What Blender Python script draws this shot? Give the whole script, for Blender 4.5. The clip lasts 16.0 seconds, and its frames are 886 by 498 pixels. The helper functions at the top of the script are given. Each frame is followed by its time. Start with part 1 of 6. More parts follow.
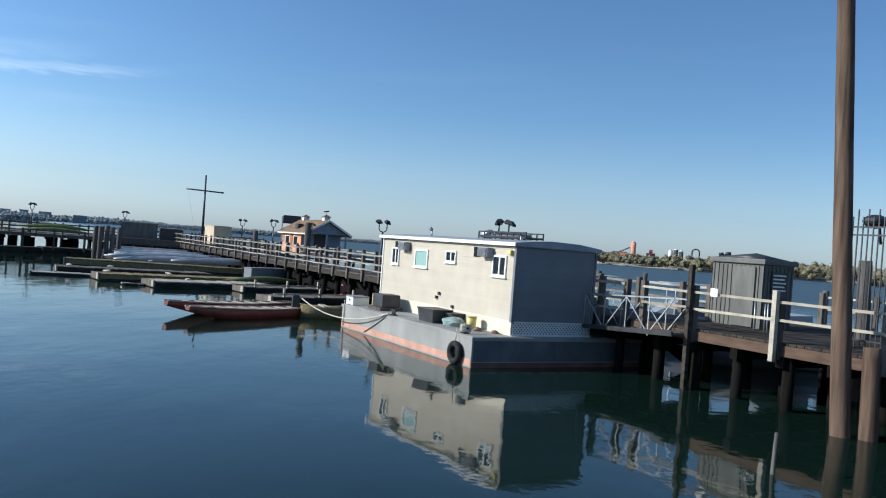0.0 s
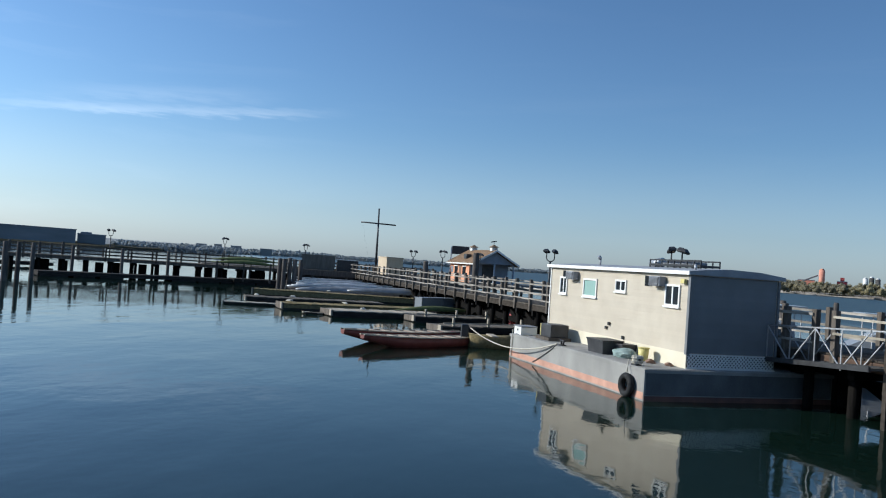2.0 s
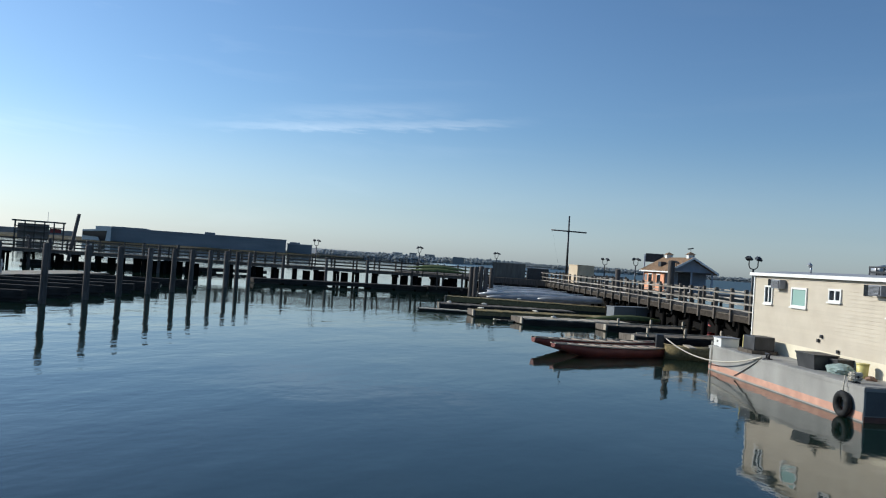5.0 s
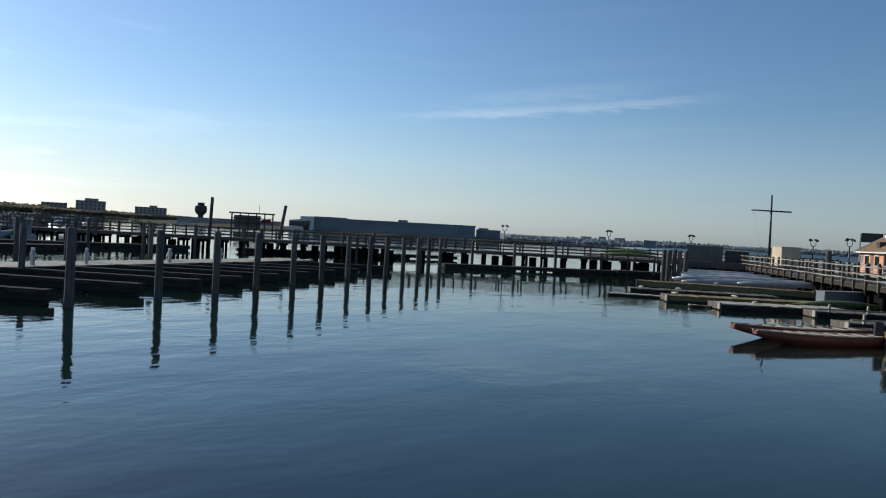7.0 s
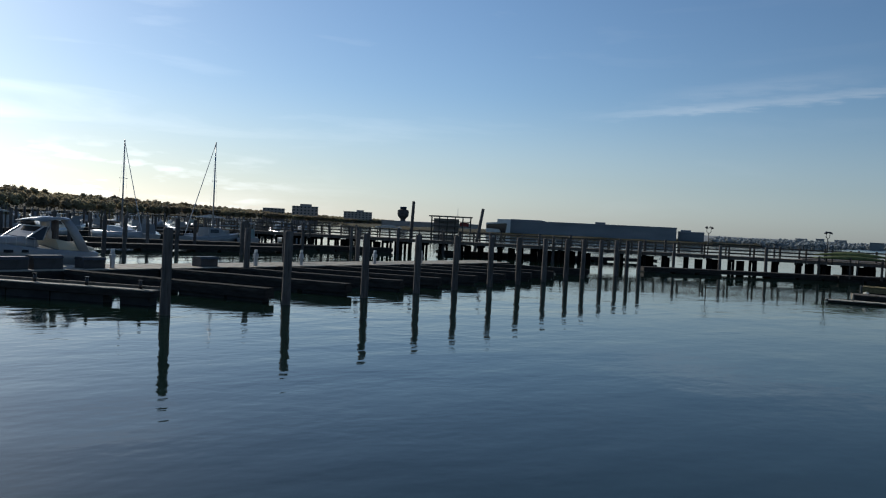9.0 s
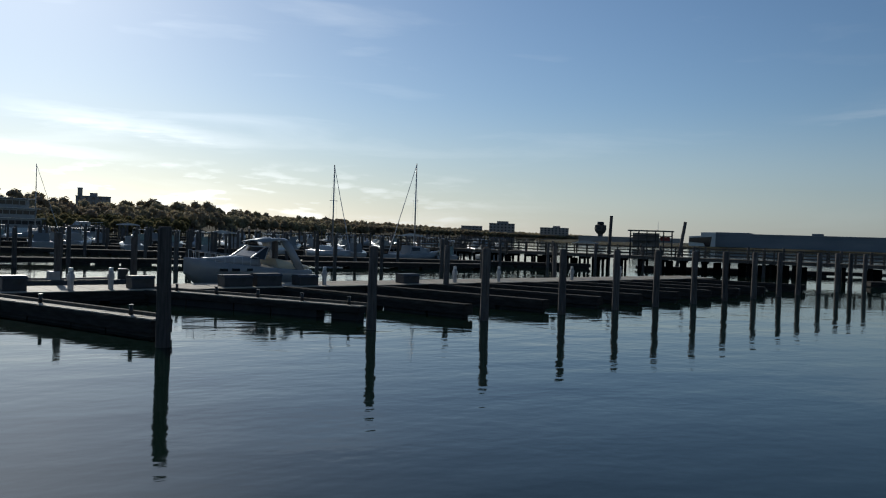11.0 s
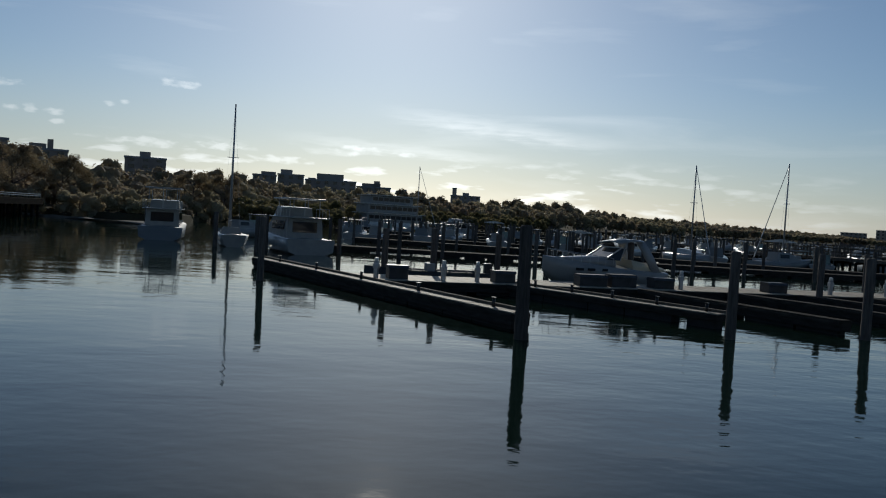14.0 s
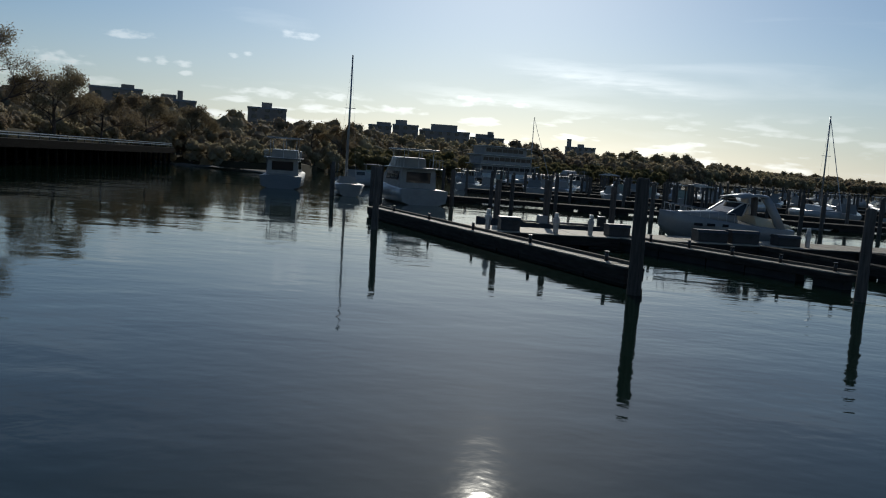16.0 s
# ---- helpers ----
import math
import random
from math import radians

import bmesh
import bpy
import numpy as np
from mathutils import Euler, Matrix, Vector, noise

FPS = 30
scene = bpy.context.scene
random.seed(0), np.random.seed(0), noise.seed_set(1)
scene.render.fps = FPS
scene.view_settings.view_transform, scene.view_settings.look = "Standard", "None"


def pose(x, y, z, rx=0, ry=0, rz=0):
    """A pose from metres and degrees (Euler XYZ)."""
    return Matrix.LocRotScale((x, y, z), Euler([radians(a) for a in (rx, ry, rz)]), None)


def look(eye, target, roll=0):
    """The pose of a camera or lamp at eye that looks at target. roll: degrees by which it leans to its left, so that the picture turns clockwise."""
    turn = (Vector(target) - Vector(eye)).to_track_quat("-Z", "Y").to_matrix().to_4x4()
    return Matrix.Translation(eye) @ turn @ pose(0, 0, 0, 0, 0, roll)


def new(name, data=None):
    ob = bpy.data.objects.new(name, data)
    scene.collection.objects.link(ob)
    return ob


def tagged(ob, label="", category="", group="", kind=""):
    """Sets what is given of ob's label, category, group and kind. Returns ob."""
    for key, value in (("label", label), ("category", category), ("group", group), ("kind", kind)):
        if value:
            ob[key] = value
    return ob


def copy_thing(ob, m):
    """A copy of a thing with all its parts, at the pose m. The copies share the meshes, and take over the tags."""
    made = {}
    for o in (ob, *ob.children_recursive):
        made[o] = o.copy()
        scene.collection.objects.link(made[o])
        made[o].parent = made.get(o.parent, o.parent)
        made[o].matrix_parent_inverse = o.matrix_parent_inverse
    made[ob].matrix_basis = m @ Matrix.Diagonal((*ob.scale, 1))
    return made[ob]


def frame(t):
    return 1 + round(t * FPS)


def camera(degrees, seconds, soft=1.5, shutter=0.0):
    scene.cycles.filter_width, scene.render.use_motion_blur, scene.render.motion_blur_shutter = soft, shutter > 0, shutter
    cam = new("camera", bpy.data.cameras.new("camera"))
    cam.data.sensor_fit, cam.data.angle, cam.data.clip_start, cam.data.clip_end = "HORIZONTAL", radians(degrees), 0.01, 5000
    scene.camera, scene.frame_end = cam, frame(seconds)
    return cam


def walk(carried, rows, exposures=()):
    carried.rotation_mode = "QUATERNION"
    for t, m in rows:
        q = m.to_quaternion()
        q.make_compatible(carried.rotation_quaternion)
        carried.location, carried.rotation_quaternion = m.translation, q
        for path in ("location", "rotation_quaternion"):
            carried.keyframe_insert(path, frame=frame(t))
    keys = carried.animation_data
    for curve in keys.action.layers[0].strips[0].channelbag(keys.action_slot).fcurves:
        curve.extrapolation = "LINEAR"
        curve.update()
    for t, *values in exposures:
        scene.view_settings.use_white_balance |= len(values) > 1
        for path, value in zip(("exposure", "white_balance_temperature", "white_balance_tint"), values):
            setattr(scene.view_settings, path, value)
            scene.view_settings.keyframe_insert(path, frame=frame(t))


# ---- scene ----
cam = camera(57.78, 16.0, soft=1.1)
PATH = [
    (0.0, pose(0, 0, 3.0, 89.92, -4.46, -0.20)),
    (0.5, pose(0, 0, 3.0, 90.45, -4.29, 1.68)),
    (1.0, pose(0, 0, 3.0, 91.05, -4.20, 5.37)),
    (1.5, pose(0, 0, 3.0, 91.40, -4.12, 8.76)),
    (2.0, pose(0, 0, 3.0, 91.15, -4.02, 11.74)),
    (2.5, pose(0, 0, 3.0, 90.43, -3.88, 15.02)),
    (3.0, pose(0, 0, 3.0, 89.88, -3.72, 17.60)),
    (5.5, pose(0, 0, 3.0, 90.90, -3.98, 28.63)),
    (6.0, pose(0, 0, 3.0, 90.24, -3.77, 32.92)),
    (6.5, pose(0, 0, 3.0, 89.69, -3.35, 36.20)),
    (7.0, pose(0, 0, 3.0, 88.89, -3.03, 38.67)),
    (7.5, pose(0, 0, 3.0, 88.76, -3.43, 40.64)),
    (8.0, pose(0, 0, 3.0, 88.97, -3.48, 44.02)),
    (8.5, pose(0, 0, 3.0, 88.82, -3.28, 48.56)),
    (9.0, pose(0, 0, 3.0, 88.36, -2.79, 52.62)),
    (9.5, pose(0, 0, 3.0, 88.07, -2.43, 55.24)),
    (10.0, pose(0, 0, 3.0, 88.00, -2.15, 59.92)),
    (12.5, pose(0, 0, 3.0, 90.41, -2.33, 75.88)),
    (13.0, pose(0, 0, 3.0, 89.98, -2.83, 81.76)),
    (13.5, pose(0, 0, 3.0, 88.75, -3.30, 88.14)),
    (14.0, pose(0, 0, 3.0, 87.89, -3.35, 91.65)),
    (14.5, pose(0, 0, 3.0, 88.34, -3.91, 95.09)),
    (15.0, pose(0, 0, 3.0, 87.77, -3.90, 99.39)),
    (15.5, pose(0, 0, 3.0, 85.42, -3.90, 101.19)),
    (16.0, pose(0, 0, 3.0, 83.92, -3.87, 99.69)),
]
EXPOSURES = [(0.0, 0.68, 5480, 6), (0.5, 0.70, 5490, 6), (2.0, 0.48, 5540, 6), (3.0, 0.54, 5600, 6), (5.5, 0.27, 5800, 6), (6.0, 0.14, 5820, 6), (7.0, 0.19, 5860, 7), (8.0, -0.06, 5900, 7), (9.0, -0.12, 5960, 7), (9.5, -0.36, 5970, 7), (10.0, -0.30, 5980, 7), (12.5, -0.8, 6060, 6), (15.0, -0.82, 6080, 6), (16.0, -0.66, 6080, 6)]
walk(cam, PATH, EXPOSURES)

# ---- world, sun, exposure ----
SUN_AZ, SUN_EL = 95.5, 25.0


def world_sky():
    w = bpy.data.worlds.new("world")
    scene.world = w
    w.use_nodes = True
    nt = w.node_tree
    nd, ln = nt.nodes, nt.links
    bg = nd["Background"]
    sky = nd.new("ShaderNodeTexSky")
    sky.sky_type = "NISHITA"
    sky.sun_disc = False
    sky.sun_elevation = radians(SUN_EL)
    sky.sun_rotation = radians(-SUN_AZ)
    sky.air_density, sky.dust_density, sky.ozone_density = 1.0, 0.5, 3.8
    tc = nd.new("ShaderNodeTexCoord")
    # thin cirrus: noise stretched along the horizon
    sep = nd.new("ShaderNodeSeparateXYZ")
    ln.new(tc.outputs["Generated"], sep.inputs[0])
    mp = nd.new("ShaderNodeMapping")
    mp.inputs["Scale"].default_value = (2.2, 2.2, 17.0)
    mp.inputs["Rotation"].default_value = (radians(4), radians(-3), 0)
    ln.new(tc.outputs["Generated"], mp.inputs[0])
    n1 = nd.new("ShaderNodeTexNoise")
    n1.inputs["Scale"].default_value, n1.inputs["Detail"].default_value = 1.6, 7
    n1.inputs["Roughness"].default_value, n1.inputs["Distortion"].default_value = 0.55, 0.4
    ln.new(mp.outputs[0], n1.inputs["Vector"])
    r1 = nd.new("ShaderNodeValToRGB")
    r1.color_ramp.elements[0].position, r1.color_ramp.elements[1].position = 0.55, 0.82
    ln.new(n1.outputs[0], r1.inputs[0])
    # small cumulus low over the horizon
    mp2 = nd.new("ShaderNodeMapping")
    mp2.inputs["Scale"].default_value = (7, 7, 34)
    ln.new(tc.outputs["Generated"], mp2.inputs[0])
    n2 = nd.new("ShaderNodeTexNoise")
    n2.inputs["Scale"].default_value, n2.inputs["Detail"].default_value = 2.4, 6
    ln.new(mp2.outputs[0], n2.inputs["Vector"])
    r2 = nd.new("ShaderNodeValToRGB")
    r2.color_ramp.elements[0].position, r2.color_ramp.elements[1].position = 0.54, 0.66
    ln.new(n2.outputs[0], r2.inputs[0])
    # clouds gather on the sun's side of the sky
    side = nd.new("ShaderNodeVectorMath")
    side.operation = "DOT_PRODUCT"
    a = radians(SUN_AZ + 8)
    side.inputs[1].default_value = (-math.sin(a), math.cos(a), 0)
    ln.new(tc.outputs["Generated"], side.inputs[0])
    m1 = nd.new("ShaderNodeMapRange")
    m1.inputs["From Min"].default_value, m1.inputs["From Max"].default_value = 0.1, 0.95
    m1.inputs["To Min"].default_value = 0.12
    ln.new(side.outputs["Value"], m1.inputs["Value"])
    m2 = nd.new("ShaderNodeMapRange")
    m2.inputs["From Min"].default_value, m2.inputs["From Max"].default_value = 0.72, 0.95
    ln.new(side.outputs["Value"], m2.inputs["Value"])
    low = nd.new("ShaderNodeMapRange")
    low.inputs["From Min"].default_value, low.inputs["From Max"].default_value = 0.085, 0.05
    ln.new(sep.outputs["Z"], low.inputs["Value"])

    def mul(x, y):
        m = nd.new("ShaderNodeMath")
        m.operation = "MULTIPLY"
        ln.new(x, m.inputs[0])
        if isinstance(y, float):
            m.inputs[1].default_value = y
        else:
            ln.new(y, m.inputs[1])
        return m.outputs[0]

    c1 = mul(mul(r1.outputs[0], m1.outputs[0]), 0.26)
    c2 = mul(mul(mul(r2.outputs[0], m2.outputs[0]), low.outputs[0]), 0.75)

    def calc(op, x, y=0.0, z=0.0):
        m = nd.new("ShaderNodeMath")
        m.operation = op
        for i, v in enumerate((x, y, z)):
            if isinstance(v, float):
                m.inputs[i].default_value = v
            else:
                ln.new(v, m.inputs[i])
        return m.outputs[0]

    def ramp(x, lo, hi):
        m = nd.new("ShaderNodeMapRange")
        m.interpolation_type = "SMOOTHSTEP"
        m.inputs["From Min"].default_value, m.inputs["From Max"].default_value = lo, hi
        ln.new(x, m.inputs["Value"])
        return m.outputs[0]

    # long thin streaks of cirrus: (azimuth from, to, elevation, rise per degree, half width, weight), in degrees
    az = calc("MULTIPLY", calc("ARCTAN2", calc("MULTIPLY", sep.outputs["X"], -1.0), sep.outputs["Y"]), 57.2958)
    el = calc("MULTIPLY", calc("ARCSINE", sep.outputs["Z"]), 57.2958)
    n3 = nd.new("ShaderNodeTexNoise")
    n3.inputs["Scale"].default_value, n3.inputs["Detail"].default_value = 14, 5
    ln.new(mp.outputs[0], n3.inputs["Vector"])
    wob = calc("MULTIPLY_ADD", n3.outputs[0], 0.9, -0.45)
    total = calc("ADD", c1, c2)
    for a0, a1, e0, rise, half, wt in ((18.0, 43.0, 8.0, 0.09, 0.5, 0.2), (22.0, 40.0, 9.2, 0.10, 0.9, 0.10), (78.0, 97.0, 7.4, -0.10, 0.9, 0.35), (84.0, 104.0, 5.2, -0.05, 0.6, 0.25)):
        mid = calc("MULTIPLY_ADD", calc("SUBTRACT", a1, az), rise, e0)
        off = calc("ABSOLUTE", calc("ADD", calc("SUBTRACT", el, mid), wob))
        k = calc("MULTIPLY", ramp(off, half, half * 0.1), ramp(az, a0, a0 + 8))
        k = calc("MULTIPLY", k, ramp(az, a1 + 1, a1 - 7))
        total = calc("ADD", total, calc("MULTIPLY", calc("MULTIPLY", k, n3.outputs[0]), wt * 2))
    # small fair-weather puffs: (azimuth, elevation, half width, half height), in degrees
    n4 = nd.new("ShaderNodeTexNoise")
    n4.inputs["Scale"].default_value, n4.inputs["Detail"].default_value = 60, 5
    mp4 = nd.new("ShaderNodeMapping")
    mp4.inputs["Scale"].default_value = (1, 1, 2.5)
    ln.new(tc.outputs["Generated"], mp4.inputs[0])
    ln.new(mp4.outputs[0], n4.inputs["Vector"])
    rag = calc("MULTIPLY_ADD", n4.outputs[0], 4.4, -2.0)
    for a0, e0, hw, hh in ((121.0, 6.9, 1.5, 0.32), (110.0, 8.05, 1.4, 0.36), (125.5, 4.9, 2.4, 0.5), (120.1, 5.4, 0.6, 0.25), (119.1, 5.5, 0.5, 0.3), (117.7, 5.4, 0.7, 0.25), (114.4, 6.3, 0.45, 0.2), (113.6, 6.5, 0.35, 0.2), (117.5, 4.8, 0.5, 0.2), (112.0, 4.0, 2.6, 0.35), (107.5, 4.15, 1.8, 0.3), (98.0, 4.5, 1.6, 0.35), (94.4, 4.4, 1.2, 0.22), (103.3, 3.5, 2.0, 0.3)):
        dx = calc("MULTIPLY", calc("SUBTRACT", az, a0), 1.0 / hw)
        dy = calc("MULTIPLY", calc("SUBTRACT", el, e0), 1.0 / hh)
        r2d = calc("ADD", calc("MULTIPLY_ADD", dx, dx, calc("MULTIPLY", dy, dy)), rag)
        total = calc("ADD", total, calc("MULTIPLY", ramp(r2d, 1.3, -0.2), 0.5))
    add = nd.new("ShaderNodeMath")
    add.operation, add.use_clamp = "MINIMUM", True
    ln.new(total, add.inputs[0])
    add.inputs[1].default_value = 0.9
    # cloud light: the sky's own light, whitened and a little brighter
    hsv = nd.new("ShaderNodeHueSaturation")
    hsv.inputs["Saturation"].default_value, hsv.inputs["Value"].default_value = 0.15, 1.55
    ln.new(sky.outputs[0], hsv.inputs["Color"])
    mix = nd.new("ShaderNodeMix")
    mix.data_type = "RGBA"
    ln.new(add.outputs[0], mix.inputs["Factor"])
    ln.new(sky.outputs[0], mix.inputs["A"])
    ln.new(hsv.outputs[0], mix.inputs["B"])
    # pale haze low over the horizon
    pale = nd.new("ShaderNodeHueSaturation")
    pale.inputs["Saturation"].default_value, pale.inputs["Value"].default_value = 0.35, 1.08
    ln.new(mix.outputs["Result"], pale.inputs["Color"])
    tint = nd.new("ShaderNodeMix")
    tint.data_type, tint.blend_type = "RGBA", "MULTIPLY"
    tint.inputs["Factor"].default_value = 1.0
    warm = nd.new("ShaderNodeMix")
    warm.data_type = "RGBA"
    warm.inputs["A"].default_value, warm.inputs["B"].default_value = (0.93, 1.0, 1.08, 1), (0.86, 0.83, 0.775, 1)
    ln.new(m1.outputs[0], warm.inputs["Factor"])
    ln.new(warm.outputs["Result"], tint.inputs["B"])
    ln.new(pale.outputs[0], tint.inputs["A"])
    haze = nd.new("ShaderNodeMix")
    haze.data_type = "RGBA"
    ln.new(calc("MULTIPLY", ramp(el, 10.0, -1.0), 0.8), haze.inputs["Factor"])
    ln.new(mix.outputs["Result"], haze.inputs["A"])
    ln.new(tint.outputs["Result"], haze.inputs["B"])
    # the clear sky deepens away from the sun
    deep = nd.new("ShaderNodeMapRange")
    deep.inputs["From Min"].default_value, deep.inputs["From Max"].default_value = -0.6, 0.6
    deep.inputs["To Min"].default_value, deep.inputs["To Max"].default_value = 0.80, 1.12
    ln.new(side.outputs["Value"], deep.inputs["Value"])
    fall = nd.new("ShaderNodeVectorMath")
    fall.operation = "SCALE"
    ln.new(haze.outputs["Result"], fall.inputs[0])
    ln.new(deep.outputs[0], fall.inputs["Scale"])
    ln.new(fall.outputs[0], bg.inputs["Color"])
    bg.inputs["Strength"].default_value = 0.085


world_sky()
sun = new("sun", bpy.data.lights.new("sun", "SUN"))
sun.data.energy, sun.data.angle, sun.data.color = 3.6, radians(0.55), (1.0, 0.9, 0.76)
_a, _e = radians(SUN_AZ), radians(SUN_EL)
sun.matrix_world = look((0, 0, 60), (math.sin(_a) * math.cos(_e), -math.cos(_a) * math.cos(_e), 60 - math.sin(_e)))


# ---- materials ----
def surf(name, c1, c2, scale=3.0, rough=0.7, bump=0.2, stretch=(1, 1, 1), metal=0.0, fine=40.0, vary=0.12, place=False):
    """Two colours mixed by broad stains and fine grain, with relief; vary: lightness from object to object."""
    m = bpy.data.materials.new(name)
    m.use_nodes = True
    nd, ln = m.node_tree.nodes, m.node_tree.links
    p = nd["Principled BSDF"]
    tc = nd.new("ShaderNodeTexCoord")
    mp = nd.new("ShaderNodeMapping")
    mp.inputs["Scale"].default_value = stretch
    if place:
        geo = nd.new("ShaderNodeNewGeometry")
        ln.new(geo.outputs["Position"], mp.inputs[0])
    else:
        ln.new(tc.outputs["Object"], mp.inputs[0])
    a = nd.new("ShaderNodeTexNoise")
    a.inputs["Scale"].default_value, a.inputs["Detail"].default_value = scale, 5
    b = nd.new("ShaderNodeTexNoise")
    b.inputs["Scale"].default_value, b.inputs["Detail"].default_value = fine, 3
    ln.new(mp.outputs[0], a.inputs["Vector"])
    ln.new(mp.outputs[0], b.inputs["Vector"])
    s = nd.new("ShaderNodeMath")
    s.operation = "MULTIPLY_ADD"
    s.inputs[1].default_value, s.inputs[2].default_value = 0.45, 0.0
    ln.new(b.outputs[0], s.inputs[0])
    t = nd.new("ShaderNodeMath")
    t.operation = "MULTIPLY_ADD"
    t.inputs[1].default_value = 1.5
    ln.new(a.outputs[0], t.inputs[0])
    ln.new(s.outputs[0], t.inputs[2])
    r = nd.new("ShaderNodeMapRange")
    r.inputs["From Min"].default_value, r.inputs["From Max"].default_value = 0.65, 1.3
    ln.new(t.outputs[0], r.inputs["Value"])
    mix = nd.new("ShaderNodeMix")
    mix.data_type = "RGBA"
    mix.inputs["A"].default_value, mix.inputs["B"].default_value = (*c1, 1), (*c2, 1)
    ln.new(r.outputs[0], mix.inputs["Factor"])
    oi = nd.new("ShaderNodeObjectInfo")
    v = nd.new("ShaderNodeMapRange")
    v.inputs["To Min"].default_value, v.inputs["To Max"].default_value = 1 - vary, 1 + vary
    ln.new(oi.outputs["Random"], v.inputs["Value"])
    h = nd.new("ShaderNodeHueSaturation")
    ln.new(v.outputs[0], h.inputs["Value"])
    ln.new(mix.outputs["Result"], h.inputs["Color"])
    ln.new(h.outputs[0], p.inputs["Base Color"])
    p.inputs["Roughness"].default_value, p.inputs["Metallic"].default_value = rough, metal
    p.inputs["Specular IOR Level"].default_value = 0.08 if rough >= 0.85 else 0.25 if rough >= 0.7 else 0.5
    if bump:
        bp = nd.new("ShaderNodeBump")
        bp.inputs["Strength"].default_value, bp.inputs["Distance"].default_value = bump, 0.02
        ln.new(t.outputs[0], bp.inputs["Height"])
        ln.new(bp.outputs[0], p.inputs["Normal"])
    return m


def leaves(name, c1, c2, scale, fine, thin=0.5):
    m = surf(name, c1, c2, scale, 0.8, 0.0, fine=fine, place=True)
    nd, ln = m.node_tree.nodes, m.node_tree.links
    p = nd["Principled BSDF"]
    tr = nd.new("ShaderNodeBsdfTranslucent")
    ln.new(p.inputs["Base Color"].links[0].from_socket, tr.inputs["Color"])
    mx = nd.new("ShaderNodeMixShader")
    mx.inputs[0].default_value = thin
    ln.new(p.outputs[0], mx.inputs[1])
    ln.new(tr.outputs[0], mx.inputs[2])
    ln.new(mx.outputs[0], nd["Material Output"].inputs["Surface"])
    return m


def water_surface():
    m = bpy.data.materials.new("harbour_water")
    m.use_nodes = True
    nd, ln = m.node_tree.nodes, m.node_tree.links
    p = nd["Principled BSDF"]
    p.inputs["Base Color"].default_value = (0.0065, 0.0165, 0.0115, 1)
    p.inputs["Roughness"].default_value, p.inputs["IOR"].default_value = 0.045, 1.33
    p.inputs["Specular IOR Level"].default_value = 0.42
    geo = nd.new("ShaderNodeNewGeometry")
    hs = []
    # long soft swell, wind ripples, fine chop
    for sc, st, w in ((0.22, (1.0, 0.45, 1), 1.0), (1.1, (1.0, 0.55, 1), 0.28), (4.5, (1, 0.8, 1), 0.05)):
        mp = nd.new("ShaderNodeMapping")
        mp.inputs["Scale"].default_value = st
        mp.inputs["Rotation"].default_value = (0, 0, radians(35))
        ln.new(geo.outputs["Position"], mp.inputs[0])
        n = nd.new("ShaderNodeTexNoise")
        n.inputs["Scale"].default_value, n.inputs["Detail"].default_value = sc, 2.5
        ln.new(mp.outputs[0], n.inputs["Vector"])
        k = nd.new("ShaderNodeMath")
        k.operation = "MULTIPLY"
        k.inputs[1].default_value = w
        ln.new(n.outputs[0], k.inputs[0])
        hs.append(k.outputs[0])
    # calm and ruffled patches
    pa = nd.new("ShaderNodeTexNoise")
    pa.inputs["Scale"].default_value, pa.inputs["Detail"].default_value = 0.035, 3
    ln.new(geo.outputs["Position"], pa.inputs["Vector"])
    pr = nd.new("ShaderNodeMapRange")
    pr.inputs["From Min"].default_value, pr.inputs["From Max"].default_value = 0.35, 0.65
    pr.inputs["To Min"].default_value, pr.inputs["To Max"].default_value = 0.35, 1.3
    ln.new(pa.outputs[0], pr.inputs["Value"])
    s = hs[0]
    for x in hs[1:]:
        a = nd.new("ShaderNodeMath")
        a.operation = "ADD"
        ln.new(s, a.inputs[0])
        ln.new(x, a.inputs[1])
        s = a.outputs[0]
    # outside the pier the open river is ruffled by wind
    out = nd.new("ShaderNodeVectorMath")
    out.operation = "DOT_PRODUCT"
    out.inputs[1].default_value = (0.872, 0.49, 0)
    ln.new(geo.outputs["Position"], out.inputs[0])
    wind = nd.new("ShaderNodeMapRange")
    wind.inputs["From Min"].default_value, wind.inputs["From Max"].default_value = 24, 60
    wind.inputs["To Min"].default_value, wind.inputs["To Max"].default_value = 1.0, 6.0
    ln.new(out.outputs["Value"], wind.inputs["Value"])
    both = nd.new("ShaderNodeMath")
    both.operation = "MULTIPLY"
    ln.new(pr.outputs[0], both.inputs[0])
    ln.new(wind.outputs[0], both.inputs[1])
    chop = nd.new("ShaderNodeMapRange")
    chop.inputs["From Min"].default_value, chop.inputs["From Max"].default_value = 24, 70
    chop.inputs["To Min"].default_value, chop.inputs["To Max"].default_value = 0.045, 0.34
    ln.new(out.outputs["Value"], chop.inputs["Value"])
    ln.new(chop.outputs[0], p.inputs["Roughness"])
    f = nd.new("ShaderNodeMath")
    f.operation = "MULTIPLY"
    ln.new(s, f.inputs[0])
    ln.new(both.outputs[0], f.inputs[1])
    bp = nd.new("ShaderNodeBump")
    bp.inputs["Strength"].default_value, bp.inputs["Distance"].default_value = 1.0, 0.055
    ln.new(f.outputs[0], bp.inputs["Height"])
    ln.new(bp.outputs[0], p.inputs["Normal"])
    return m


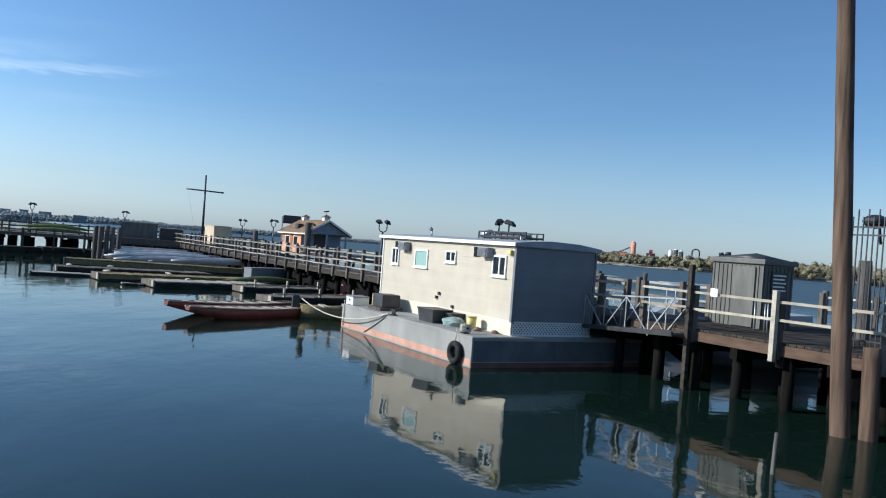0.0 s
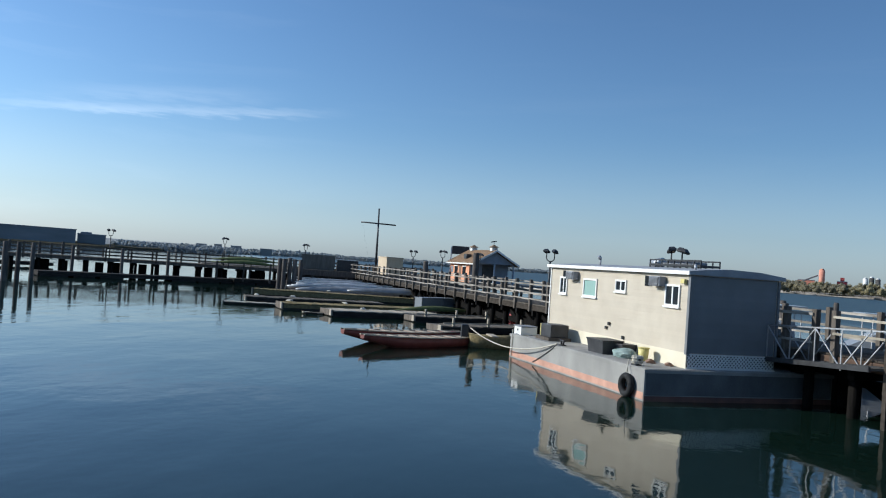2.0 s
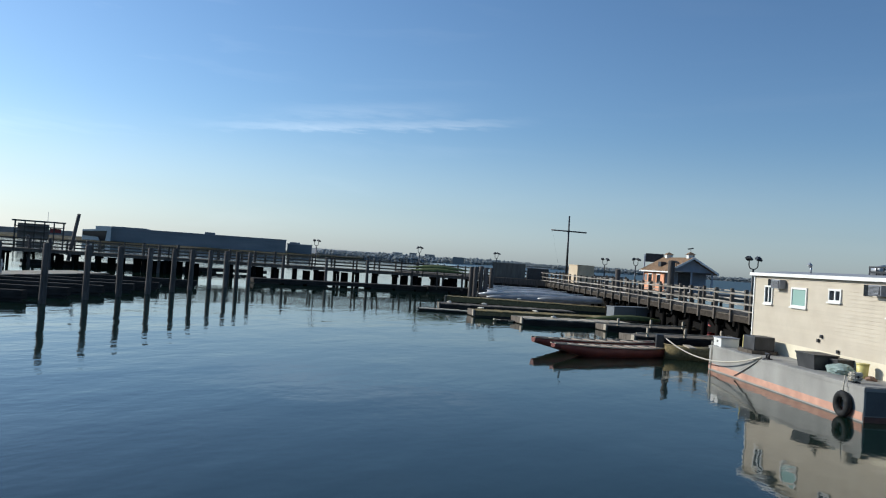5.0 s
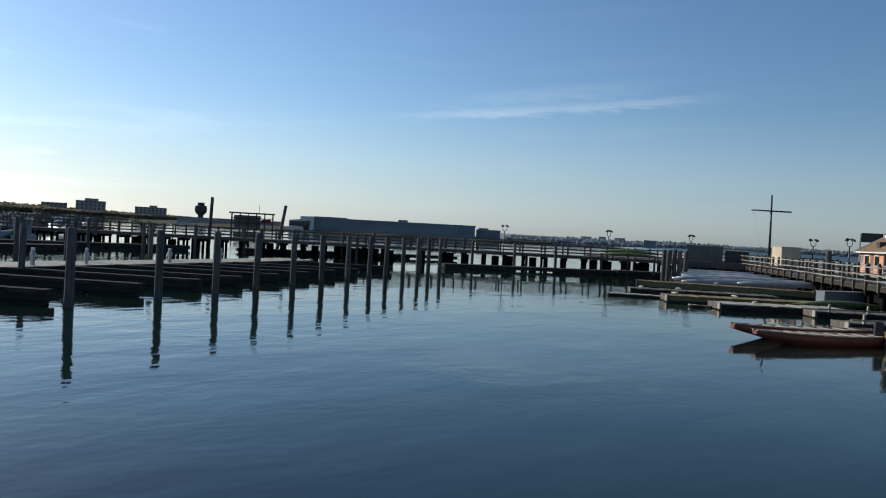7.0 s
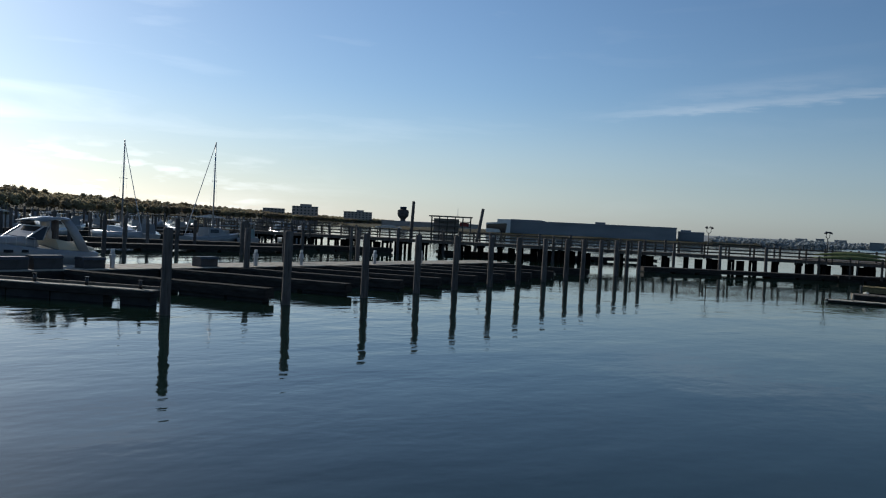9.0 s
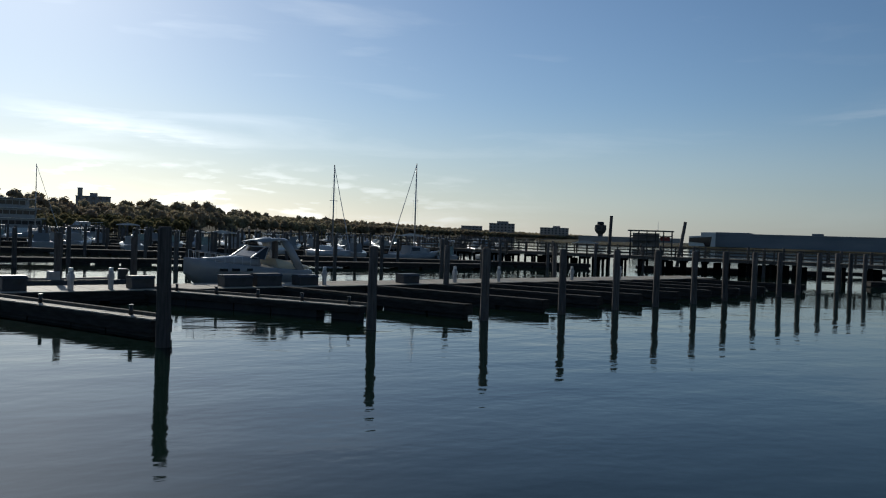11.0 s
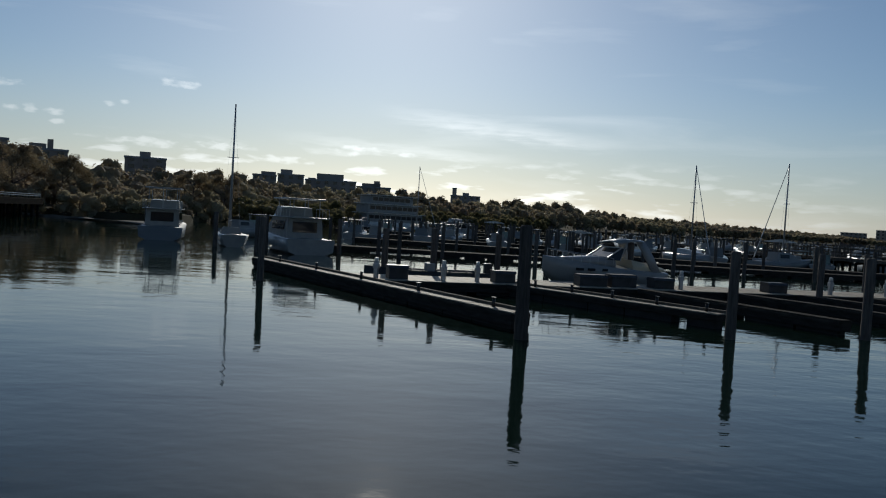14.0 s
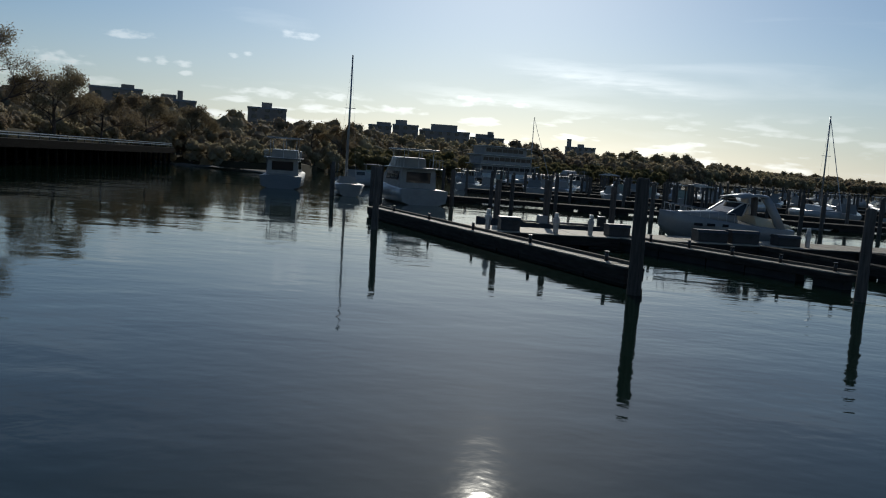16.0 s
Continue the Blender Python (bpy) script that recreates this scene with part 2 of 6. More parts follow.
def glass_pane(name, tint):
    m = bpy.data.materials.new(name)
    m.use_nodes = True
    p = m.node_tree.nodes["Principled BSDF"]
    p.inputs["Base Color"].default_value = (*tint, 1)
    p.inputs["Roughness"].default_value, p.inputs["IOR"].default_value = 0.04, 1.5
    return m


WATER = water_surface()
TIMBER = surf("weathered_timber", (0.07, 0.06, 0.05), (0.17, 0.145, 0.12), 2.0, 0.85, 0.5, (6, 6, 1.0), vary=0.25)
PILE = surf("pile_timber", (0.075, 0.068, 0.063), (0.16, 0.14, 0.125), 2.5, 0.9, 0.6, (7, 7, 0.7), vary=0.2)
POLE = surf("pole_timber", (0.055, 0.038, 0.028), (0.17, 0.115, 0.08), 1.5, 0.85, 0.7, (8, 8, 0.5), vary=0.1)
DECK = surf("deck_boards", (0.09, 0.078, 0.065), (0.18, 0.158, 0.13), 1.4, 0.85, 0.4, (1, 5, 5), vary=0.18)
PALEWOOD = surf("pale_rail_paint", (0.50, 0.46, 0.39), (0.72, 0.68, 0.60), 3.0, 0.6, 0.2, (2, 2, 2), vary=0.1)
BROWNBEAM = surf("brown_fascia", (0.20, 0.12, 0.08), (0.30, 0.19, 0.13), 2.0, 0.8, 0.3, (1, 1, 6))
FLOAT = surf("float_dark", (0.022, 0.022, 0.022), (0.045, 0.044, 0.042), 2.0, 0.7, 0.3)
FASCIA = surf("dock_fascia", (0.026, 0.024, 0.022), (0.06, 0.054, 0.049), 2.0, 0.85, 0.4, (1, 1, 5))
HULLGREY = surf("hull_grey_paint", (0.22, 0.212, 0.192), (0.33, 0.318, 0.29), 1.2, 0.55, 0.15, (1, 1, 0.6))
DECKGREY = surf("deck_grey_paint", (0.24, 0.235, 0.22), (0.37, 0.36, 0.335), 1.6, 0.7, 0.2)
ORANGE = surf("boot_stripe_orange", (0.38, 0.20, 0.14), (0.53, 0.30, 0.21), 2.5, 0.6, 0.15)
# rusty version of the orange, darkened further for the shaded barge end
RUSTSHADE = surf("rusty_boot_stripe", (0.13, 0.075, 0.06), (0.24, 0.12, 0.085), 2.5, 0.7, 0.2)
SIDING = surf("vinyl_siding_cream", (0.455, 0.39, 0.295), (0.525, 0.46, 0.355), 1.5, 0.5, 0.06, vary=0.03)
# shaded copy of the cream siding, with the short end's shade in its colour
SIDINGSHADE = surf("vinyl_siding_grey", (0.145, 0.15, 0.158), (0.18, 0.185, 0.192), 1.5, 0.5, 0.06, vary=0.03)
DECKOLD = surf("old_landing_boards", (0.032, 0.027, 0.022), (0.085, 0.071, 0.058), 1.4, 0.9, 0.4, (1, 5, 5), vary=0.2)
BROWNOLD = surf("worn_brown_fascia", (0.075, 0.05, 0.036), (0.14, 0.092, 0.066), 2.0, 0.85, 0.3, (1, 1, 6))
DOCKDARK = surf("grimy_dock_boards", (0.035, 0.032, 0.029), (0.085, 0.076, 0.066), 1.4, 0.9, 0.4, (1, 5, 5), vary=0.25)
# wet creosote, taken blacker still to put under-deck shade into the colour
CREOSOTESHADE = surf("wet_creosote_timber", (0.005, 0.0045, 0.004), (0.013, 0.0115, 0.010), 2.5, 0.9, 0.5, (7, 7, 0.7), vary=0.2)
RAILCREAM = surf("cream_rail_paint", (0.27, 0.235, 0.18), (0.47, 0.42, 0.33), 3.0, 0.7, 0.25, (2, 1, 2), vary=0.18)
GREYRAIL = surf("weathered_rail", (0.13, 0.115, 0.095), (0.40, 0.365, 0.31), 2.0, 0.75, 0.3, (3, 0.7, 3), vary=0.3)
WHITE = surf("white_paint", (0.66, 0.65, 0.61), (0.80, 0.79, 0.75), 2.0, 0.45, 0.06, vary=0.05)
CREAM = surf("cream_skirt", (0.62, 0.55, 0.40), (0.70, 0.63, 0.48), 1.2, 0.6, 0.1, vary=0.02)
ROOFGREY = surf("grey_roofing", (0.22, 0.23, 0.25), (0.34, 0.35, 0.37), 2.0, 0.7, 0.3)
DARKMETAL = surf("dark_metal", (0.03, 0.03, 0.032), (0.06, 0.06, 0.062), 5.0, 0.45, 0.1, metal=0.5)
GALV = surf("galvanised_steel", (0.35, 0.36, 0.37), (0.5, 0.5, 0.51), 6.0, 0.45, 0.1, metal=0.7)
BLACK = surf("black_rubber", (0.012, 0.012, 0.012), (0.03, 0.03, 0.03), 8.0, 0.75, 0.3)
DARKPLASTIC = surf("dark_plastic", (0.02, 0.02, 0.022), (0.05, 0.05, 0.052), 3.0, 0.5, 0.1)
SHEDGREEN = surf("shed_grey_green", (0.085, 0.082, 0.07), (0.15, 0.145, 0.125), 2.0, 0.6, 0.2, (2, 2, 0.5))
SHINGLE = surf("brown_shingles", (0.17, 0.11, 0.065), (0.28, 0.19, 0.12), 3.0, 0.85, 0.5, fine=18)
ORANGEWALL = surf("orange_stucco", (0.60, 0.27, 0.15), (0.72, 0.36, 0.21), 1.5, 0.8, 0.2)
BLUEGREY = surf("blue_grey_clapboard", (0.22, 0.26, 0.32), (0.30, 0.34, 0.40), 2.0, 0.7, 0.2)
REDHULL = surf("red_hull_paint", (0.12, 0.028, 0.022), (0.20, 0.055, 0.042), 2.0, 0.55, 0.15)
PALEDECK = surf("pale_boat_deck", (0.30, 0.26, 0.20), (0.46, 0.40, 0.31), 3.0, 0.7, 0.2)
GREYHULL = surf("grey_shell_hull", (0.20, 0.21, 0.22), (0.38, 0.39, 0.40), 1.5, 0.35, 0.05, vary=0.45)
GELCOAT = surf("white_gelcoat", (0.26, 0.265, 0.27), (0.34, 0.345, 0.34), 1.5, 0.25, 0.03, vary=0.06)
GREENTARP = surf("green_tarp", (0.07, 0.085, 0.03), (0.14, 0.16, 0.06), 2.5, 0.75, 0.4)
GRIME = surf("grimy_finger_boards", (0.03, 0.028, 0.026), (0.06, 0.055, 0.05), 1.4, 0.98, 0.3, (1, 5, 5), vary=0.2)
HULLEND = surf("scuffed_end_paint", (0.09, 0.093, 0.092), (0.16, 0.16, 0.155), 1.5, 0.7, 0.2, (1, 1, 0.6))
OLIVE = surf("olive_timber", (0.15, 0.12, 0.06), (0.27, 0.215, 0.11), 2.0, 0.85, 0.4, (1, 5, 5), vary=0.2)
TAN = surf("tan_panel", (0.50, 0.39, 0.25), (0.60, 0.48, 0.33), 1.2, 0.6, 0.1)
ROPE = surf("rope_fibre", (0.45, 0.41, 0.33), (0.62, 0.58, 0.49), 30, 0.9, 0.3)
TEAL = glass_pane("teal_blind_glass", (0.30, 0.44, 0.39))
GLASS = glass_pane("dark_glass", (0.02, 0.025, 0.03))
TARP = surf("pale_blue_tarp", (0.20, 0.27, 0.25), (0.32, 0.40, 0.37), 4.0, 0.6, 0.4)
YELLOW = surf("yellow_plastic", (0.50, 0.42, 0.12), (0.62, 0.54, 0.22), 3.0, 0.5, 0.05)
REDPAINT = surf("red_paint", (0.32, 0.04, 0.04), (0.46, 0.08, 0.07), 3.0, 0.6, 0.1)
GRASS = surf("shore_grass", (0.035, 0.032, 0.018), (0.08, 0.068, 0.035), 0.08, 0.95, 0.6, fine=1.5, place=True)
STONE = surf("shore_stone", (0.20, 0.18, 0.16), (0.40, 0.37, 0.33), 0.6, 0.9, 0.6, fine=4, place=True)
SAND = surf("pale_sand", (0.22, 0.20, 0.17), (0.32, 0.30, 0.26), 0.5, 0.9, 0.3, fine=6, place=True)
CONCRETE = surf("quay_concrete", (0.06, 0.057, 0.053), (0.13, 0.12, 0.11), 0.5, 0.9, 0.4, fine=5, place=True)
BARK = surf("bark", (0.07, 0.055, 0.045), (0.15, 0.12, 0.10), 3.0, 0.95, 0.7, (5, 5, 0.8))
LEAF = leaves("spring_leaves", (0.15, 0.14, 0.06), (0.30, 0.25, 0.13), 0.15, 1.2)
LEAFDARK = leaves("dull_leaves", (0.29, 0.225, 0.16), (0.42, 0.37, 0.225), 0.05, 0.4, 0.5)
LEAFBARE = leaves("budding_twigs", (0.20, 0.15, 0.10), (0.32, 0.26, 0.15), 0.15, 1.2, 0.4)
LEAFFAR = leaves("far_leaves", (0.30, 0.27, 0.20), (0.48, 0.43, 0.26), 0.03, 0.3)
# far leaves and hill: distance haze is mixed into these pale blue-grey base colours
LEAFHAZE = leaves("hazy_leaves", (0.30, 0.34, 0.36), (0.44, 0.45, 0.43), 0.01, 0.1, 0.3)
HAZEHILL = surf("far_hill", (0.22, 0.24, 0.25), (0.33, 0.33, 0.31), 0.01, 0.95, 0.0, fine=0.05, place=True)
BRICKFAR = surf("far_brick", (0.28, 0.25, 0.23), (0.38, 0.34, 0.31), 0.2, 0.9, 0.1, fine=2.0)
STEELBLUE = surf("blue_grey_cladding", (0.17, 0.19, 0.21), (0.25, 0.27, 0.29), 0.05, 0.6, 0.05, (1, 1, 4), fine=1.0)
TERRACOTTA = surf("red_tower", (0.55, 0.22, 0.15), (0.66, 0.32, 0.22), 0.2, 0.8, 0.1, fine=2)


# ---- mesh helpers ----
def add_box(bm, x0, y0, z0, x1, y1, z1):
    c = [bm.verts.new(p) for p in ((x0, y0, z0), (x1, y0, z0), (x1, y1, z0), (x0, y1, z0), (x0, y0, z1), (x1, y0, z1), (x1, y1, z1), (x0, y1, z1))]
    for f in ((3, 2, 1, 0), (4, 5, 6, 7), (0, 1, 5, 4), (1, 2, 6, 5), (2, 3, 7, 6), (3, 0, 4, 7)):
        bm.faces.new([c[i] for i in f])


def box(x0, y0, z0, x1, y1, z1, bevel=0.0):
    bm = bmesh.new()
    add_box(bm, x0, y0, z0, x1, y1, z1)
    if bevel:
        bmesh.ops.bevel(bm, geom=list(bm.edges), offset=bevel, segments=2, affect="EDGES", profile=0.6)
    return bm


def add_rod(bm, p, q, r0, r1=None, n=8):
    p, q = Vector(p), Vector(q)
    r1 = r0 if r1 is None else r1
    d = (q - p).normalized()
    a = d.orthogonal().normalized()
    b = d.cross(a)
    lo, hi = [], []
    for i in range(n):
        t = 2 * math.pi * i / n
        e = a * math.cos(t) + b * math.sin(t)
        lo.append(bm.verts.new(p + e * r0))
        hi.append(bm.verts.new(q + e * r1))
    for i in range(n):
        bm.faces.new((lo[i], lo[(i + 1) % n], hi[(i + 1) % n], hi[i])).smooth = n > 6
    bm.faces.new(lo[::-1])
    bm.faces.new(hi)


def rod(p, q, r0, r1=None, n=8):
    bm = bmesh.new()
    add_rod(bm, p, q, r0, r1, n)
    return bm


def add_beam(bm, p, q, w, h):
    """A squared bar from p to q, w wide and h high."""
    p, q = Vector(p), Vector(q)
    d = (q - p).normalized()
    s = d.cross(Vector((0, 0, 1)))
    s = s.normalized() if s.length > 1e-4 else Vector((1, 0, 0))
    t = s.cross(d)
    e = [bm.verts.new(c + s * (i * w / 2) + t * (j * h / 2)) for c in (p, q) for i, j in ((-1, -1), (1, -1), (1, 1), (-1, 1))]
    for f in ((3, 2, 1, 0), (4, 5, 6, 7), (0, 1, 5, 4), (1, 2, 6, 5), (2, 3, 7, 6), (3, 0, 4, 7)):
        bm.faces.new([e[i] for i in f])


def beam(p, q, w, h):
    bm = bmesh.new()
    add_beam(bm, p, q, w, h)
    return bm


def loft(rings, close=True, smooth=True):
    """Skin between rings of equal length; close joins the ends of each ring."""
    bm = bmesh.new()
    vs = [[bm.verts.new(p) for p in r] for r in rings]
    n = len(rings[0])
    for a, b in zip(vs, vs[1:]):
        for i in range(n if close else n - 1):
            j = (i + 1) % n
            bm.faces.new((a[i], a[j], b[j], b[i])).smooth = smooth
    if close:
        bm.faces.new(vs[0][::-1])
        bm.faces.new(vs[-1])
    bmesh.ops.recalc_face_normals(bm, faces=bm.faces)
    return bm


def part(name, bm, material, parent=None, label=""):
    me = bpy.data.meshes.new(name)
    if isinstance(bm, bmesh.types.BMesh):
        bm.normal_update()
        bm.to_mesh(me)
        bm.free()
    else:
        me.from_pydata(*bm)
    me.materials.append(material)
    ob = new(name, me)
    if parent:
        ob.parent = parent
    return tagged(ob, label)


def again(ob, parent, m):
    """One more part on the same mesh."""
    o = new(ob.name.split(".")[0], ob.data)
    o.parent = parent
    o.matrix_basis = m
    return o


def thing(name, label, category, m=None, group="", kind=""):
    ob = new(name)
    ob.empty_display_size = 0.2
    if m is not None:
        ob.matrix_basis = m
    return tagged(ob, label, category, group, kind)


def heading(p, q):
    """Degrees to turn local +Y onto the way from p to q."""
    return math.degrees(math.atan2(-(q[0] - p[0]), q[1] - p[1]))


def polar(az, d, z=0.0):
    a = radians(az)
    return (-d * math.sin(a), d * math.cos(a), z)


MARINA = 29.33  # the pier, the barge and the cabin stand square to this heading


# ---- water and shores ----
water = part("water", ([(-4000, -4000, 0), (4000, -4000, 0), (4000, 4000, 0), (-4000, 4000, 0)], [], [(0, 1, 2, 3)]), WATER)
tagged(water, "calm dark blue-green harbour water with soft ripples", "water", kind="structure")


def shore(name, label, edge, depth, z0, z1, material, back=(0, 0)):
    """Land behind a polyline of the waterline: a sloped bank, then ground that rises to z1."""
    n = len(edge)
    e = np.array(edge, float)
    vs, fs = [], []
    rng = random.Random(n * 7 + int(depth))
    cols = 6
    fine = []
    for a, b in zip(e, e[1:]):
        k = max(2, int(np.hypot(*(b - a)) / 12))
        fine += [a + (b - a) * i / k for i in range(k)]
    fine.append(e[-1])
    for i, p in enumerate(fine):
        out = p / np.hypot(*p) if back == (0, 0) else np.array(back, float)
        for j in range(cols):
            s = (0, 0.02, 0.06, 0.2, 0.5, 1)[j] * depth
            z = (-0.6, z0, z0 * 1.1, z0 + (z1 - z0) * 0.35, z0 + (z1 - z0) * 0.7, z1)[j]
            q = p + out * (s + rng.uniform(-1, 1) * (1.5 if j else 0.8))
            vs.append((q[0], q[1], z + (rng.uniform(-0.2, 0.3) if j else 0)))
    for i in range(len(fine) - 1):
        for j in range(cols - 1):
            a = i * cols + j
            fs.append((a, a + 1, a + cols + 1, a + cols))
    g = part(name, (vs, [], fs), material)
    return tagged(g, label, "shore", kind="structure")


def pol(*ads):
    return [polar(a, d)[:2] for a, d in ads]


shore("ground_west", "wooded bank rising behind the marina", pol((122, 144), (118, 141), (114.5, 125), (111, 115), (108.5, 150), (100, 235), (92, 320), (86, 390), (78, 520), (70, 700), (60, 880)), 160, 1.0, 7, GRASS)
shore("ground_quay", "grassy bank behind the quay", pol((175, 60), (150, 70), (136, 80), (128, 98), (121, 125)), 70, 2.6, 5, GRASS)
shore("ground_airport", "flat shore below the long terminal building", pol((60, 800), (57, 520), (52, 400), (44, 380), (34, 400), (31, 470)), 200, 0.8, 2, GRASS)
shore("ground_north", "low far shore with haze put into its colour", pol((36, 470), (29, 540), (25, 800), (22, 1150), (14, 1400), (0, 1700), (-12, 2100)), 300, 1.2, 6, HAZEHILL)
shore("ground_east", "far river bank with rough stones and scrub", pol((-6, 900), (-10, 700), (-16, 660), (-24, 640), (-34, 620), (-50, 560)), 120, 2.2, 5, GRASS)
shore("ground_stones", "pale stones along the far river bank", pol((-6, 898), (-10, 698), (-16, 658), (-24, 638), (-34, 618), (-50, 558)), 8, 1.6, 2.3, STONE)
shore("ground_beach", "narrow pale sand spit at the waterline", pol((119.3, 138), (115.5, 124), (112, 112), (110, 110)), 3, 0.10, 0.16, SAND)
# land all round behind the viewpoint
shore("ground_south", "paved bank behind the viewpoint", pol((175, 58), (200, 30), (230, 18), (260, 22), (290, 40), (310, 120), (330, 560)), 160, 2.6, 4, CONCRETE)


# ---- barge and cabin ----
def barge():
    b = thing("barge", "flat grey steel barge with a faded orange stripe and rust", "barge", pose(1.0, 20.45, 0, 0, 0, MARINA))
    L, W = 8.66, 5.75
    part("hull", box(0, 0, -0.5, W, L, 0.76, 0.03), HULLGREY, b)
    # thin plate over the hull end, darker grey than the sides
    part("end_plate", box(0.05, -0.012, 0.16, W - 0.05, -0.002, 0.72), HULLEND, b, "darker grey plate over the barge end")
    part("deck", box(0.05, 0.05, 0.763, W - 0.05, L - 0.05, 0.80, 0.008), DECKGREY, b)
    part("boot_stripe", box(-0.006, 0.02, 0.04, 0.02, L - 0.02, 0.22), ORANGE, b, "faded orange stripe")
    part("boot_stripe", box(0.02, -0.006, -0.05, W - 0.02, 0.02, 0.13), RUSTSHADE, b, "rusty orange stripe with the end's shade in its colour")
    bm = bmesh.new()
    for y in (0.0, L):
        add_box(bm, -0.02, y - 0.03, 0.70, W + 0.02, y + 0.03, 0.785)
    for x in (0.0, W):
        add_box(bm, x - 0.02, 0.03, 0.70, x + 0.02, L - 0.03, 0.785)
    part("rub_rail", bm, HULLGREY, b)
    for y in (0.7, 4.96, 8.3):
        bm = bmesh.new()
        add_box(bm, 0.10, y - 0.12, 0.80, 0.26, y + 0.12, 0.83)
        add_rod(bm, (0.18, y - 0.07, 0.83), (0.18, y - 0.07, 0.96), 0.03)
        add_rod(bm, (0.18, y + 0.07, 0.83), (0.18, y + 0.07, 0.96), 0.03)
        add_rod(bm, (0.18, y - 0.16, 0.95), (0.18, y + 0.16, 0.95), 0.028)
        part("cleat", bm, DARKMETAL, b)
    return b


barge()
CABIN = pose(2.04, 21.35, 0.8, 0, 0, MARINA)


def window(parent, y0, y1, z0, z1, glass, mullion=True):
    """A framed window in the long wall (local x = 0), parts of the cabin."""
    w = part("window", box(-0.012, y0 + 0.05, z0 + 0.05, -0.006, y1 - 0.05, z1 - 0.05), GLASS, parent, "white framed window")
    bm = bmesh.new()
    for a in ((y0, z0, y1, z0 + 0.055), (y0, z1 - 0.055, y1, z1), (y0, z0 + 0.055, y0 + 0.055, z1 - 0.055), (y1 - 0.055, z0 + 0.055, y1, z1 - 0.055)):
        add_box(bm, -0.05, a[0], a[1], -0.002, a[2], a[3])
    part("frame", bm, WHITE, w)
    if mullion:
        yc = (y0 + y1) / 2
        part("mullion", box(-0.04, yc - 0.03, z0 + 0.055, -0.014, yc + 0.03, z1 - 0.055), WHITE, w)
        for a, b in ((y0 + 0.055, yc - 0.03), (yc + 0.03, y1 - 0.055)):
            part("pane", box(-0.022, a, z0 + 0.055, -0.016, b, z1 - 0.055), glass, w)
    else:
        part("pane", box(-0.022, y0 + 0.055, z0 + 0.055, -0.016, y1 - 0.055, z1 - 0.055), glass, w)
    part("sill", box(-0.08, y0 - 0.03, z0 - 0.04, -0.002, y1 + 0.03, z0), WHITE, w)


def cabin():
    W, L, H = 2.72, 8.23, 2.44
    c = thing("floating_cabin", "cream-sided cabin with white trim and grey roof on a barge", "cabin", CABIN)
    part("core", box(0.02, 0.02, 0.0, W - 0.02, L - 0.02, H - 0.02), SIDING, c)
    part("skirt", box(-0.012, 0.0, 0.0, 0.02, L, 0.40), CREAM, c, "pale cream skirt board")
    # lattice over the short end's base
    # solid dark sheet that stands in for the shade behind the lattice
    lat = part("lattice_back", box(0.03, -0.004, 0.0, W - 0.03, 0.02, 0.36), FLOAT, c, "dark panel painted as the shaded gap behind the lattice")
    bm = bmesh.new()
    k = 0.105
    n = int(W / k) + 5
    for i in range(-5, n):
        for s, y in ((1, -0.018), (-1, -0.011)):
            x0 = i * k if s > 0 else i * k + 0.36
            ts = [t for t in np.linspace(0, 1, 25) if 0.03 <= x0 + s * 0.36 * t <= W - 0.03]
            if len(ts) > 1:
                add_beam(bm, (x0 + s * 0.36 * ts[0], y, 0.36 * ts[0]), (x0 + s * 0.36 * ts[-1], y, 0.36 * ts[-1]), 0.006, 0.035)
    for z in (0.0, 0.35):
        add_box(bm, 0.0, -0.026, z, W, -0.006, z + 0.035)
    part("lattice", bm, WHITE, c, "white diagonal lattice panel")
    # lap siding, board by board
    lap = 0.1
    z, i = 0.40, 0
    bl = bs = None
    while z < H - 0.08:
        h = min(lap, H - 0.06 - z)

        def board(x0, x1, ln, along_y):
            if along_y:
                r = [(-0.015, z), (0.02, z), (0.02, z + h), (-0.004, z + h)]
                return loft([[(a, 0.07, b) for a, b in r], [(a, ln - 0.07, b) for a, b in r]], smooth=False)
            r = [(-0.015, z), (0.02, z), (0.02, z + h), (-0.004, z + h)]
            return loft([[(0.07, a, b) for a, b in r], [(ln - 0.07, a, b) for a, b in r]], smooth=False)

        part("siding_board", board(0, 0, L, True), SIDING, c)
        # the short end takes the siding with shade painted in
        part("siding_board", board(0, 0, W, False), SIDINGSHADE, c)
        z += lap
    for x, y in ((0, 0), (W, 0), (0, L), (W, L)):
        # corner trims at the short end and far side carry the painted shade too
        part("corner_trim", box(x - 0.03, y - 0.03, 0.36 if y == 0 else 0.0, x + 0.07 if x == 0 else x + 0.03, y + 0.07 if y == 0 else y + 0.03, H - 0.05, 0.006), WHITE if x == 0 and y else SIDINGSHADE, c)
    # slightly crowned roof with a white edge
    rings = []
    for y in (-0.10, L + 0.10):
        rings.append([(-0.12, y, H - 0.04), (W + 0.12, y, H - 0.04), (W + 0.12, y, H + 0.05), (W * 0.75, y, H + 0.14), (W * 0.4, y, H + 0.16), (W * 0.15, y, H + 0.11), (-0.12, y, H + 0.05)])
    part("roof", loft(rings, smooth=False), ROOFGREY, c)
    part("eave_trim", box(-0.15, -0.12, H - 0.045, -0.12, L + 0.12, H + 0.055), WHITE, c, "white eave trim")
    window(c, 6.92, 7.45, 1.52, 2.10, GLASS)
    window(c, 4.86, 5.75, 1.52, 2.10, TEAL, False)
